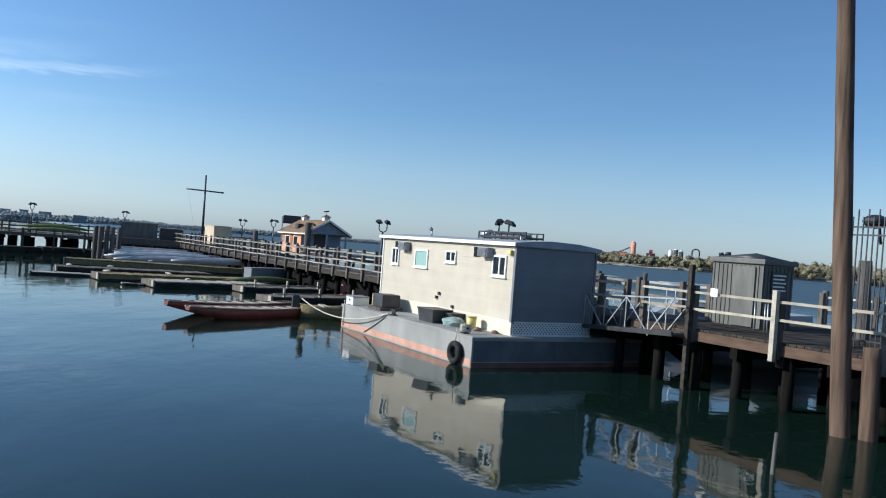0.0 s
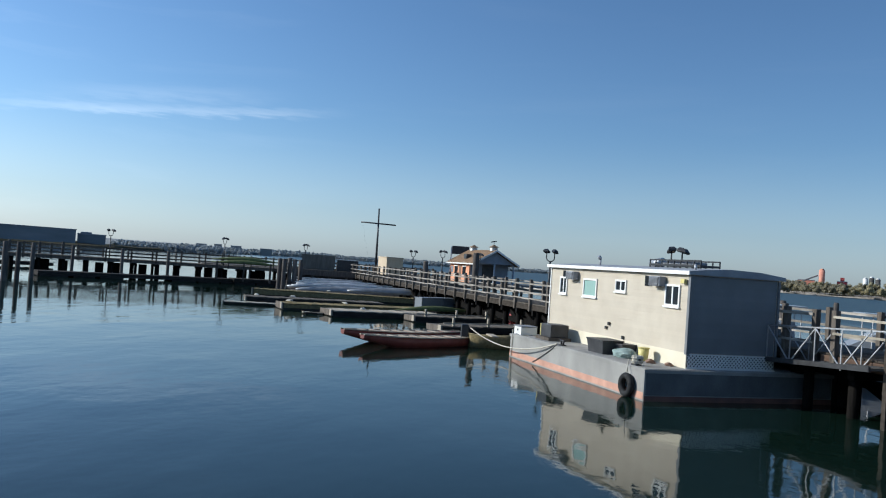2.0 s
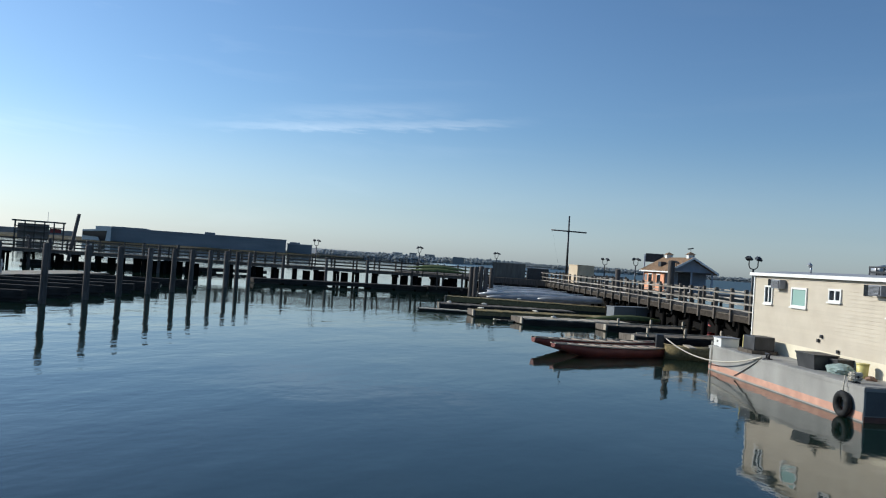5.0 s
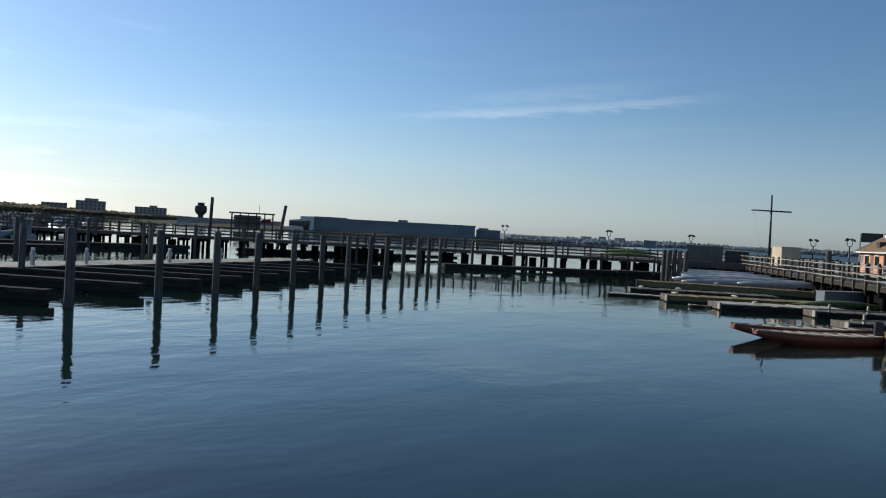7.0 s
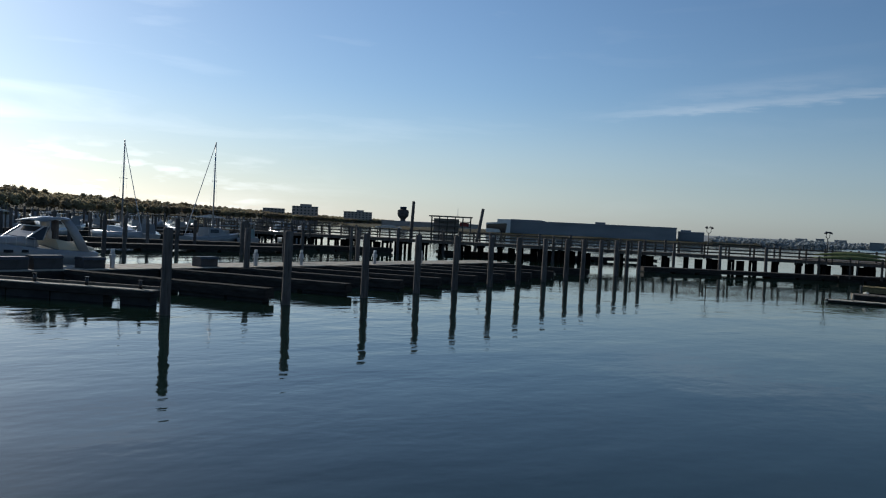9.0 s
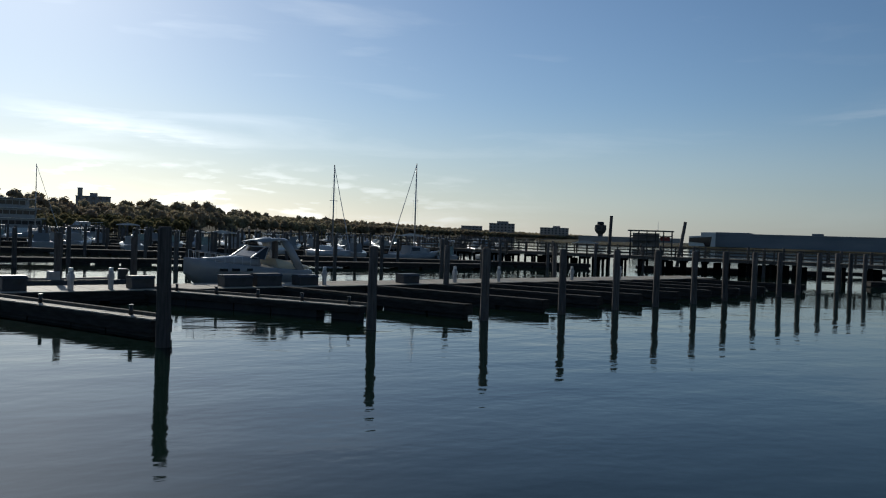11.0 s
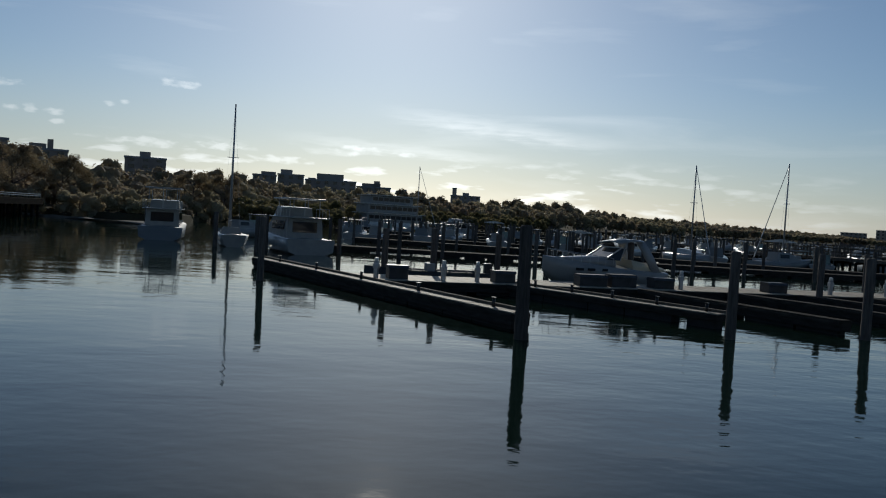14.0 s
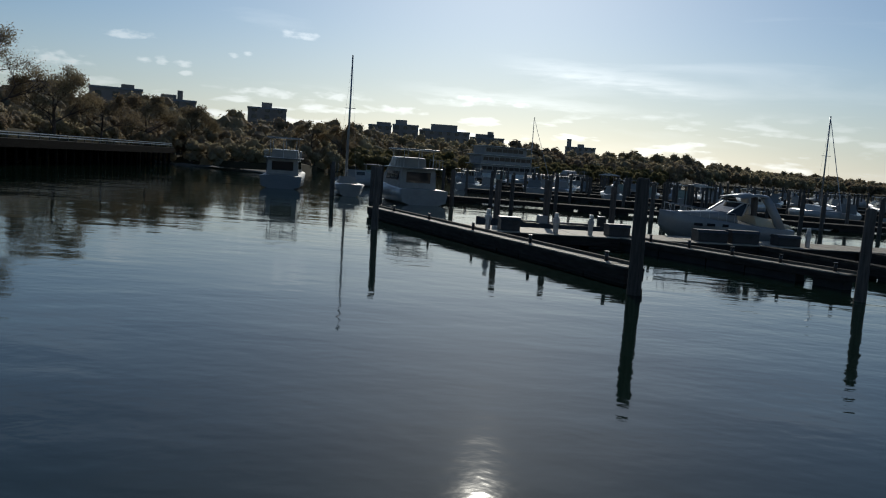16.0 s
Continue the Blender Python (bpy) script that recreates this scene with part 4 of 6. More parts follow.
dock((-33.5, 67.5), (-26.5, 73), 2.2, 0.5, "low floating dock with dark sides along the far pier", gaps=0.1, seed=32)
for az, d in ((30.6, 75), (33.5, 75), (36.5, 74)):
    dock_pile(*polar(az, d)[:2], 2.5, 0.14)
# outer docks
DOCKS = (((-63.5, -12), (-64.5, 32), 2.0), ((-79, 12), (-69, 46), 2.0), ((-88, -12), (-82, 10), 2.0), ((-100, -4), (-98, 44), 2.2), ((-66, 50), (-56, 72), 2.0))
for i, (a, b, w) in enumerate(DOCKS):
    dock(a, b, w, 0.48, "outer floating dock with boats moored along it", gaps=0.3, seed=40 + i)
    L = math.hypot(b[0] - a[0], b[1] - a[1])
    n = int(L / 4.6)
    for k in range(n + 1):
        f = k / n
        x, y = a[0] + (b[0] - a[0]) * f, a[1] + (b[1] - a[1]) * f
        r = random.Random(i * 50 + k)
        dock_pile(x + 1.4 + r.uniform(-0.2, 0.2), y + r.uniform(-0.6, 0.6), 2.5 + 0.1 * (k % 3), 0.15)
        if k % 2 == 0:
            dock_pile(x + 6.2 + r.uniform(-0.6, 0.6), y - 2.0 + r.uniform(-0.6, 0.6), 2.6, 0.15)
        if k % 3 == 1:
            dock_pile(x - 6.0 + r.uniform(-1, 1), y + r.uniform(-0.6, 0.6), 2.7, 0.15)


# leaning sticks far out
for az, d, z, ln in ((54.92, 90, 5.6, -0.3), (50.4, 90, 5.15, -1.2)):
    p = polar(az, d, -1)
    o = part("channel_post", rod((0, 0, 0), (-ln * 0.6, -ln * 0.5, z + 1), 0.2, 0.17, 8), PILE)
    o.matrix_basis = pose(*p)
    tagged(o, "tall dark leaning channel post in the water", "piling", "channel posts")
for az, d, z in ((22.9, 70, 2.6), (22.5, 70.4, 2.7), (22.15, 70.2, 2.65), (21.75, 70.6, 2.6), (23.2, 70.3, 2.6)):
    dock_pile(*polar(az, d)[:2], z, 0.2)
for az, d, z in ((12.95, 60, 3.2), (9.42, 47, 3.85)):
    dock_pile(*polar(az, d)[:2], z, 0.2)


# ---- pontoons, rowing shells and small craft beside the barge ----
def pontoon(p, q, width, z, label, rails=False, seed=1, deckmat=TIMBER, post_gap=1.3):
    rng = random.Random(seed)
    L, z = math.hypot(q[0] - p[0], q[1] - p[1]), z * 0.85
    o = thing("pontoon", label, "pontoon", pose(p[0], p[1], 0, 0, 0, heading(p, q)), "pontoons")
    part("body", box(-width / 2, 0, -0.2, width / 2, L, z - 0.07, 0.02), FASCIA, o)
    k, y = None, 0.02
    while y < L - 0.28:
        m = pose(rng.uniform(-0.02, 0.02), y, rng.uniform(-0.012, 0.012), 0, 0, rng.uniform(-0.3, 0.3))
        if k is None:
            k = part("deck_board", box(-width / 2 - 0.03, 0, z - 0.055, width / 2 + 0.03, 0.28, z), deckmat, o)
            k.matrix_basis = m
        else:
            again(k, o, m)
        y += 0.3
    part("end_board", box(-width / 2 - 0.03, -0.06, 0.04, width / 2 + 0.03, -0.001, z + 0.02, 0.01), TIMBER, o)
    for s in (-1, 1):
        part("side_board", box(s * (width / 2 + 0.02) - 0.02, 0.01, 0.10, s * (width / 2 + 0.02) + 0.02, L, z - 0.07), OLIVE if deckmat is OLIVE else FASCIA, o)
    part("corner_pad", box(width / 2 - 0.22, -0.14, 0.06, width / 2 + 0.06, -0.061, z + 0.05, 0.02), PALEDECK, o, "pale worn corner pad")
    if rails:
        part("edge_rail", beam((width / 2, 0, z + 0.14), (width / 2, L, z + 0.14), 0.06, 0.05), PALEDECK, o, "pale edge rail")
        y = 0.5
        while y < L:
            part("stub_post", box(width / 2 - 0.05, y, z, width / 2 + 0.05, y + 0.09, z + 0.38), PALEDECK, o)
            y += post_gap
    return o


pontoon((-7.5, 35.3), (-3.0, 39.6), 1.3, 0.36, "low dark pontoon with a pale edge rail", True, 1, DECK, 1.9)
pontoon((-9.9, 40.3), (-4.6, 44.6), 1.3, 0.36, "low dark pontoon with a pale edge rail", True, 2, DECK, 1.8)
pontoon((-14.1, 39.4), (-9.2, 43.6), 1.7, 0.38, "grey timber pontoon with litter on its boards", False, 3, PALEDECK)
pontoon((-17.6, 41.5), (-10.6, 46.6), 1.7, 0.42, "olive-grey timber pontoon with worn deck edge", False, 4, OLIVE)
pontoon((-21.4, 45.2), (-14.0, 49.6), 1.8, 0.40, "grey timber pontoon with worn boards", False, 5, DECK)
pontoon((-24.3, 52.6), (-12.0, 57.2), 1.6, 0.55, "long olive-brown timber pontoon", False, 6, OLIVE)
pontoon((-21.2, 42.0), (-18.0, 43.6), 0.9, 0.16, "thin pale float lying low in the water", False, 7, PALEDECK)
pontoon((-15.3, 39.3), (-13.8, 40.3), 0.5, 0.10, "half-sunk pale board at the pontoon", False, 8, PALEDECK)
for k, d in enumerate((61, 66, 71, 76, 81)):
    pontoon(polar(22.5, d)[:2], polar(12.6 + 0.22 * (d - 60), d)[:2], 4.0, 0.42, "dark pontoon carrying upturned rowing shells", False, 9 + k)
_h = random.Random(4)
for x, y, z in ((-12.6, 40.8, 0.39), (-14.6, 43.7, 0.43), (-19.0, 46.7, 0.41), (-20.9, 45.6, 0.41), (-19.5, 54.5, 0.56), (-17.2, 41.9, 0.43)):
    o = thing("tarp_scrap", "crumpled pale sheet lying on the pontoon boards", "sheet", pose(x, y, z - 0.02, 0, 0, _h.uniform(0, 360)), "pontoon litter")
    bm = bmesh.new()
    bmesh.ops.create_icosphere(bm, subdivisions=3, radius=0.14)
    ph = _h.uniform(0, 9)
    for w in bm.verts:
        q = 1 + 0.5 * noise.noise(w.co * 7 + Vector((ph, 0, 0)))
        w.co = Vector((w.co.x * q * 1.4, w.co.y * q, max(0.0, w.co.z * q * 0.55 + 0.03)))
    part("folds", bm, ROPE, o)


def hull_rings(L, W, H, rise=0.25, n=18, keel=0.35, fine=1.0):
    rings = []
    for i in range(n + 1):
        f = i / n
        s = max(0.03, math.sin(math.pi * min(max(f * 0.94 + 0.03, 0), 1))) ** (0.65 * fine)
        w = W / 2 * s
        up = rise * (2 * f - 1) ** 4
        z0 = -H * (0.45 + 0.55 * s) * keel + up * 0.7
        rings.append([(-w, f * L, H + up), (-w * 0.92, f * L, H * 0.5 + up), (-w * 0.6, f * L, z0 * 0.7), (0, f * L, z0), (w * 0.6, f * L, z0 * 0.7), (w * 0.92, f * L, H * 0.5 + up), (w, f * L, H + up), (w * 0.9, f * L, H + up + 0.02), (0, f * L, H + up + 0.03), (-w * 0.9, f * L, H + up + 0.02)])
    return rings


def long_boat(p, q, W, H, label, over):
    L = math.hypot(q[0] - p[0], q[1] - p[1])
    b = thing("paddling_boat", label, "boat", pose(p[0], p[1], 0.02, 0, 0, heading(p, q)), "paddling boats")
    rings = []
    n = 20
    for i in range(n + 1):
        f = i / n
        s = (0.14 + 0.86 * math.sin(math.pi * min(1, f * 0.88 + 0.04)))
        w = W / 2 * s
        up = 0.16 * (1 - f) ** 2 + over * f ** 3
        z0 = -0.12 + 0.42 * max(0, 0.3 - f) / 0.3
        rings.append([(-w, f * L, H + up), (-w * 0.85, f * L, (H + up) * 0.4 + z0 * 0.5), (-w * 0.5, f * L, z0), (w * 0.5, f * L, z0), (w * 0.85, f * L, (H + up) * 0.4 + z0 * 0.5), (w, f * L, H + up)])
    part("hull", loft(rings), REDHULL, b)
    for k in (0, 5):
        part("gunwale", loft([[(r[k][0] + u, r[k][1], r[k][2] + w) for u, w in ((-0.03, 0.0), (0.03, 0.0), (0.03, 0.04), (-0.03, 0.04))] for r in rings], smooth=False), PALEDECK, b, "pale gunwale")
    for i in range(3, n - 1, 2):
        r = rings[i]
        part("thwart", box(r[0][0], r[0][1] - 0.09, r[0][2] + 0.005, r[5][0], r[0][1] + 0.09, r[0][2] + 0.035), PALEDECK, b)


long_boat((-8.1, 26.3), (-4.85, 30.8), 0.95, 0.26, "long dark red paddling boat with pale thwarts, afloat", 0.05)
long_boat((-9.15, 27.3), (-5.7, 32.1), 0.95, 0.30, "long dark red paddling boat moored beside another", 0.05)


def shell(p, hd, L, W, label, z=0.42):
    s = thing("rowing_shell", label, "boat", pose(p[0], p[1], z, 0, 0, hd), "upturned rowing shells")
    rings = []
    n = 16
    for i in range(n + 1):
        f = i / n
        k = max(0.04, math.sin(math.pi * f)) ** 0.6
        w, h = W / 2 * k, 0.42 * k + 0.06
        rings.append([(w * math.cos(t), f * L, max(0.0, h * math.sin(t))) for t in np.linspace(0, math.pi, 9)])
    part("hull", loft(rings), GREYHULL, s)
    part("keel_strip", beam((0, L * 0.06, 0.44), (0, L * 0.94, 0.44), 0.05, 0.06), WHITE, s)


for i in range(9):
    d = 60.5 + 2.5 * i
    a, b = polar(22.0 + 0.3 * (i % 3), d), polar(13.0 + 0.2 * (d - 60) + 0.5 * (i % 2), d + 1.0)
    shell(a, heading(a, b), math.hypot(b[0] - a[0], b[1] - a[1]), 0.95, ("long pale grey upturned rowing shell on the pontoon", "long blue-grey upturned rowing shell on the pontoon")[i % 2], 0.42 + 0.16 * (i % 2))
shell((-18.5, 55.6, 0), heading((0, 0), (0.93, 0.36)), 9, 1.0, "long brown upturned boat on the pontoon", 0.62)


def lockers():
    for i in range(3):
        f = i / 3
        p = (-10.9 + 2.9 * f, 46.0 + 4.7 * f)
        o = thing("dock_locker", "dark grey flat-sided locker on the pontoon edge", "locker", pose(p[0], p[1], 0.3, 0, 0, heading((0, 0), (2.9, 4.7))), "lockers")
        part("body", box(-0.3, 0.02, 0, 0.3, 1.80, 0.66, 0.02), STEELBLUE, o)
        part("lid", box(-0.33, 0.0, 0.665, 0.33, 1.82, 0.72, 0.01), STEELBLUE, o)


lockers()
pontoon((-11.4, 44.6), (-5.5, 52.0), 1.8, 0.3, "low pontoon with a green boat and lockers", False, 14)
_g = thing("green_canoe", "upturned green canoe on the low pontoon", "boat", pose(-11.6, 43.6, 0.32, 0, 0, heading((0, 0), (5.0, 4.7))))
part("hull", loft([[(0.4 * max(0.05, math.sin(math.pi * f)) ** 0.6 * math.cos(t), f * 5.4, 0.3 * max(0.1, math.sin(math.pi * f)) * math.sin(t)) for t in np.linspace(0, math.pi, 8)] for f in np.linspace(0, 1, 14)]), GREENTARP, _g)


def skiff():
    s = thing("work_skiff", "small olive-grey square-ended skiff with an outboard, moored at the barge", "boat", pose(-5.1, 30.2, 0, 0, 0, heading((-5.1, 30.2), (-3.2, 30.9))))
    rings = [[(-0.6 * k, y, 0.42 + u), (-0.5 * k, y, 0.0), (0, y, -0.08), (0.5 * k, y, 0.0), (0.6 * k, y, 0.42 + u)] for y, k, u in ((0, 0.85, 0.05), (0.5, 1, 0), (1.4, 1, 0), (2.0, 0.7, 0.08))]
    part("hull", loft(rings), OLIVE, s)
    part("outboard", box(-0.12, -0.3, 0.3, 0.12, -0.02, 0.82, 0.05), DARKPLASTIC, s)
    part("bench", box(-0.55, 0.8, 0.43, 0.55, 1.05, 0.47), PALEDECK, s)


skiff()


def curve_rope(name, pts, r, label, mat=ROPE):
    bm = bmesh.new()
    for a, b in zip(pts, pts[1:]):
        add_rod(bm, a, b, r, r, 6)
    o = part(name, bm, mat)
    tagged(o, label, "rope")
    return o


def sag(a, b, drop, n=14):
    a, b = Vector(a), Vector(b)
    return [a.lerp(b, i / n) - Vector((0, 0, drop * 4 * (i / n) * (1 - i / n))) for i in range(n + 1)]


def on_barge(u, v, z=0.8):
    p = np.array((1.0, 20.45)) + PX * u + PY * v
    return (float(p[0]), float(p[1]), z)


curve_rope("mooring_rope", sag((-4.95, 29.75, 0.72), on_barge(-0.03, 4.9, 0.86), 0.42), 0.022, "pale slack mooring rope from the skiff to the barge")
curve_rope("mooring_rope", sag(on_barge(-0.02, 4.9, 0.84), on_barge(-0.03, 6.6, 0.08), 0.03), 0.014, "thin dark line hanging down the barge side", DARKPLASTIC)
curve_rope("hanging_rope", [on_barge(-0.03, 8.4, 0.95), on_barge(-0.03, 8.42, 0.5), on_barge(-0.035, 8.45, 0.05)], 0.02, "frayed rope hanging down the barge end")


def tyre():
    t = thing("tyre_fender", "black rubber tyre hung as a fender on the barge side", "tyre", pose(*on_barge(-0.1, 0.67, 0.30), 0, 90, MARINA))
    rings = []
    R0, r0 = 0.23, 0.09
    bm = bmesh.new()
    g = []
    for i in range(28):
        a = 2 * math.pi * i / 28
        g.append([bm.verts.new(((R0 + r0 * math.cos(b) * (1.0 if abs(math.cos(b)) < 0.8 else 0.92)) * math.cos(a), (R0 + r0 * math.cos(b)) * math.sin(a), 0.085 * math.sin(b))) for b in np.linspace(0, 2 * math.pi, 12, endpoint=False)])
    for i in range(28):
        for j in range(12):
            bm.faces.new((g[i][j], g[(i + 1) % 28][j], g[(i + 1) % 28][(j + 1) % 12], g[i][(j + 1) % 12])).smooth = True
    part("tread", bm, BLACK, t)
    part("hanger", rod((-0.3, 0, 0), (-0.66, 0, 0.03), 0.015), ROPE, t)


tyre()


# things on the barge deck
def deck_thing(name, label, cat, u, v, turn=0.0):
    return thing(name, label, cat, pose(*on_barge(u, v, 0.80), 0, 0, MARINA + turn))


o = deck_thing("equipment_box", "dark grey boxy generator with a yellow side on a wooden pallet", "generator", 0.72, 6.75)
part("pallet", box(-0.4, -0.5, 0, 0.4, 0.5, 0.10), TIMBER, o)
part("body", box(-0.3, -0.4, 0.10, 0.35, 0.35, 0.52, 0.03), DARKPLASTIC, o)
part("side_panel", box(-0.3, 0.36, 0.12, 0.33, 0.40, 0.5), YELLOW, o, "dull yellow side panel")
o = deck_thing("plastic_bin", "low black plastic storage bin with a pale lid", "bin", 0.72, 3.35)
part("tub", loft([[(-0.28, -0.42, 0), (0.28, -0.42, 0), (0.28, 0.42, 0), (-0.28, 0.42, 0)], [(-0.33, -0.47, 0.36), (0.33, -0.47, 0.36), (0.33, 0.47, 0.36), (-0.33, 0.47, 0.36)]], smooth=False), DARKPLASTIC, o)
part("lid", box(-0.35, -0.5, 0.365, 0.35, 0.5, 0.40, 0.01), DARKPLASTIC, o)
o = deck_thing("plastic_bin", "low black plastic storage bin beside another", "bin", 1.05, 2.95, 8)
part("tub", loft([[(-0.22, -0.32, 0), (0.22, -0.32, 0), (0.22, 0.32, 0), (-0.22, 0.32, 0)], [(-0.26, -0.36, 0.3), (0.26, -0.36, 0.3), (0.26, 0.36, 0.3), (-0.26, 0.36, 0.3)]], smooth=False), DARKPLASTIC, o)
part("lid", box(-0.28, -0.38, 0.305, 0.28, 0.38, 0.33, 0.01), DARKPLASTIC, o)
o = deck_thing("tarp_bundle", "crumpled pale blue-green tarp bundle on the deck", "tarp", 0.82, 2.35)
bm = bmesh.new()
bmesh.ops.create_icosphere(bm, subdivisions=4, radius=0.36)
for w in bm.verts:
    k = 1 + 0.22 * noise.noise(w.co * 4) + 0.12 * noise.noise(w.co * 11)
    w.co = Vector((w.co.x * k * 0.8, w.co.y * k * 1.2, max(0.0, w.co.z * k * 0.45 + 0.1)))
part("folds", bm, TARP, o)
o = deck_thing("bucket", "pale yellow plastic bucket on the deck", "bucket", 1.0, 1.72)
bm = bmesh.new()
add_rod(bm, (0, 0, 0), (0, 0, 0.34), 0.12, 0.15, 20)
part("pail", bm, YELLOW, o)
part("rim", rod((0, 0, 0.33), (0, 0, 0.36), 0.16, 0.16, 20), YELLOW, o)
for u, v, s in ((0.95, 1.25, 0.13), (1.18, 0.75, 0.11), (1.1, 3.75, 0.13)):
    o = deck_thing("rag_heap", "small brown heap of rags and rope on the deck", "rags", u, v)
    bm = bmesh.new()
    bmesh.ops.create_icosphere(bm, subdivisions=3, radius=s)
    for w in bm.verts:
        k = 1 + 0.5 * noise.noise(w.co * 9)
        w.co = Vector((w.co.x * k, w.co.y * k, max(0.0, w.co.z * k * 0.6 + 0.03)))
    part("heap", bm, BROWNBEAM, o)
o = deck_thing("rope_coil", "pale rope coiled round a cleat near the barge corner", "rope", 0.2, 0.7)
bm = bmesh.new()
for k in range(5):
    r, z = 0.13 + 0.02 * (k % 2), 0.06 + 0.04 * k
    for i in range(12):
        a, b = 2 * math.pi * i / 12, 2 * math.pi * (i + 1) / 12
        add_rod(bm, (r * math.cos(a), r * 0.8 * math.sin(a), z), (r * math.cos(b), r * 0.8 * math.sin(b), z + 0.01), 0.022, 0.022, 6)
part("coil", bm, ROPE, o)
o = deck_thing("white_locker", "white box locker with a dark catch on the barge end", "locker", 0.35, 8.3)
part("body", box(-0.25, -0.3, 0, 0.35, 0.3, 0.27, 0.02), WHITE, o)
part("lid", box(-0.27, -0.32, 0.273, 0.37, 0.32, 0.31, 0.015), ROOFGREY, o)
part("catch", box(-0.265, -0.06, 0.14, -0.251, 0.02, 0.20), DARKMETAL, o)


# ---- hut on the platform ----
def hut():
    h = thing("pier_hut", "small orange hut with brown shingled gable roof and open porch", "hut", pose(*polar(9.45, 75, 1.5), 0, 0, MARINA))
    W, L, E, R = 3.96, 7.4, 1.92, 3.15
    part("side_wall", box(0, 1.6, 0, 0.12, L, E), ORANGEWALL, h, "orange side wall")
    part("side_wall", box(W - 0.12, 1.6, 0, W, L, E), BLUEGREY, h)
    part("porch_wall", box(0.12, 1.6, 0, W - 0.12, 1.72, E), BLUEGREY, h, "shaded blue-grey porch wall")
    part("porch_door", box(1.3, 1.57, 0, 2.6, 1.598, 1.8), DARKPLASTIC, h, "dark wide doorway")
    part("end_wall", box(0.12, L - 0.12, 0, W - 0.12, L, E), ORANGEWALL, h)
    part("floor", box(-0.1, 0, -0.02, W + 0.1, L, 0.02), DECK, h)
    for i, y in enumerate((2.6, 5.0)):
        w = part("window", box(-0.03, y, 0.7, -0.004, y + 0.9, 1.5), GLASS, h, "small dark window")
        part("frame", box(-0.05, y - 0.08, 1.5, -0.002, y + 0.98, 1.58), WHITE, w)
        part("sill", box(-0.06, y - 0.08, 0.62, -0.002, y + 0.98, 0.7), WHITE, w)
    part("poster", box(-0.03, 6.4, 0.9, -0.006, 7.0, 1.5), STEELBLUE, h)
    part("side_door", box(-0.03, 3.9, 0.0, -0.004, 4.6, 1.75), BROWNBEAM, h)
    for x in (0.06, W / 2, W - 0.06):
        part("porch_post", box(x - 0.07, 0.05, 0, x + 0.07, 0.19, E), BLUEGREY, h)
    f = [[(0, 0.06, E), (W, 0.06, E), (W / 2, 0.06, R - 0.1)], [(0, 0.16, E), (W, 0.16, E), (W / 2, 0.16, R - 0.1)]]
    part("gable", loft(f, smooth=False), BLUEGREY, h)
    for s in (-1, 1):
        xe = W / 2 + s * (W / 2 + 0.35)
        bm = loft([[(W / 2, y, R), (xe, y, E - 0.12), (xe, y, E - 0.02), (W / 2, y, R + 0.1)] for y in (-0.35, L + 0.3)], smooth=False)
        rf = part("roof_slope", bm, SHINGLE, h)
        bm = bmesh.new()
        n = 14
        for k in range(n):
            a, b = k / n, (k + 1) / n + 0.02
            xa, za = W / 2 + (xe - W / 2) * a, R + 0.1 + (E - 0.02 - R - 0.1) * a
            xb, zb = W / 2 + (xe - W / 2) * b, R + 0.1 + (E - 0.02 - R - 0.1) * b
            c = [bm.verts.new(v) for v in ((xa, -0.36, za + 0.006), (xa, L + 0.31, za + 0.006), (xb, L + 0.31, zb + 0.035), (xb, -0.36, zb + 0.035))]
            bm.faces.new(c)
            e = [bm.verts.new(v) for v in ((xb, -0.36, zb), (xb, L + 0.31, zb))]
            bm.faces.new((c[3], c[2], e[1], e[0]))
        part("shingle_layer", bm, SHINGLE, rf)
        part("eave_board", box(xe - 0.03, -0.36, E - 0.17, xe + 0.03, L + 0.31, E - 0.0), WHITE, h, "white eave board")
        part("barge_board", beam((W / 2, -0.38, R + 0.03), (xe, -0.38, E - 0.06), 0.05, 0.16), WHITE, h)
    for y in (0.6, 6.2):
        c = part("cupola", box(W / 2 - 0.28, y - 0.28, R, W / 2 + 0.28, y + 0.28, R + 0.36), WHITE, h)
        part("cap", loft([[(W / 2 - 0.4, y - 0.4, R + 0.36), (W / 2 + 0.4, y - 0.4, R + 0.36), (W / 2 + 0.4, y + 0.4, R + 0.36), (W / 2 - 0.4, y + 0.4, R + 0.36)], [(W / 2 - 0.04, y - 0.04, R + 0.6), (W / 2 + 0.04, y - 0.04, R + 0.6), (W / 2 + 0.04, y + 0.04, R + 0.6), (W / 2 - 0.04, y + 0.04, R + 0.6)]], smooth=False), SHINGLE, c)
    bm = bmesh.new()
    add_rod(bm, (W / 2, 0.6, R + 0.55), (W / 2, 0.6, R + 1.0), 0.02)
    add_beam(bm, (W / 2 - 0.3, 0.6, R + 0.85), (W / 2 + 0.25, 0.6, R + 0.95), 0.03, 0.1)
    part("weathervane", bm, DARKMETAL, h)
    bm = bmesh.new()
    add_box(bm, 0.2, 3.2, 2.3, 0.7, 4.0, 2.75)
    part("roof_vent", bm, DARKPLASTIC, h)


hut()
sb = thing("sign_board", "dark sign board on a tall white frame beside the hut", "sign", pose(*polar(10.7, 84, 1.5), 0, 0, 12))
for x in (-0.75, 0.75):
    part("leg", box(x - 0.06, -0.06, 0, x + 0.06, 0.06, 3.5), WHITE if x < 0 else DARKMETAL, sb)
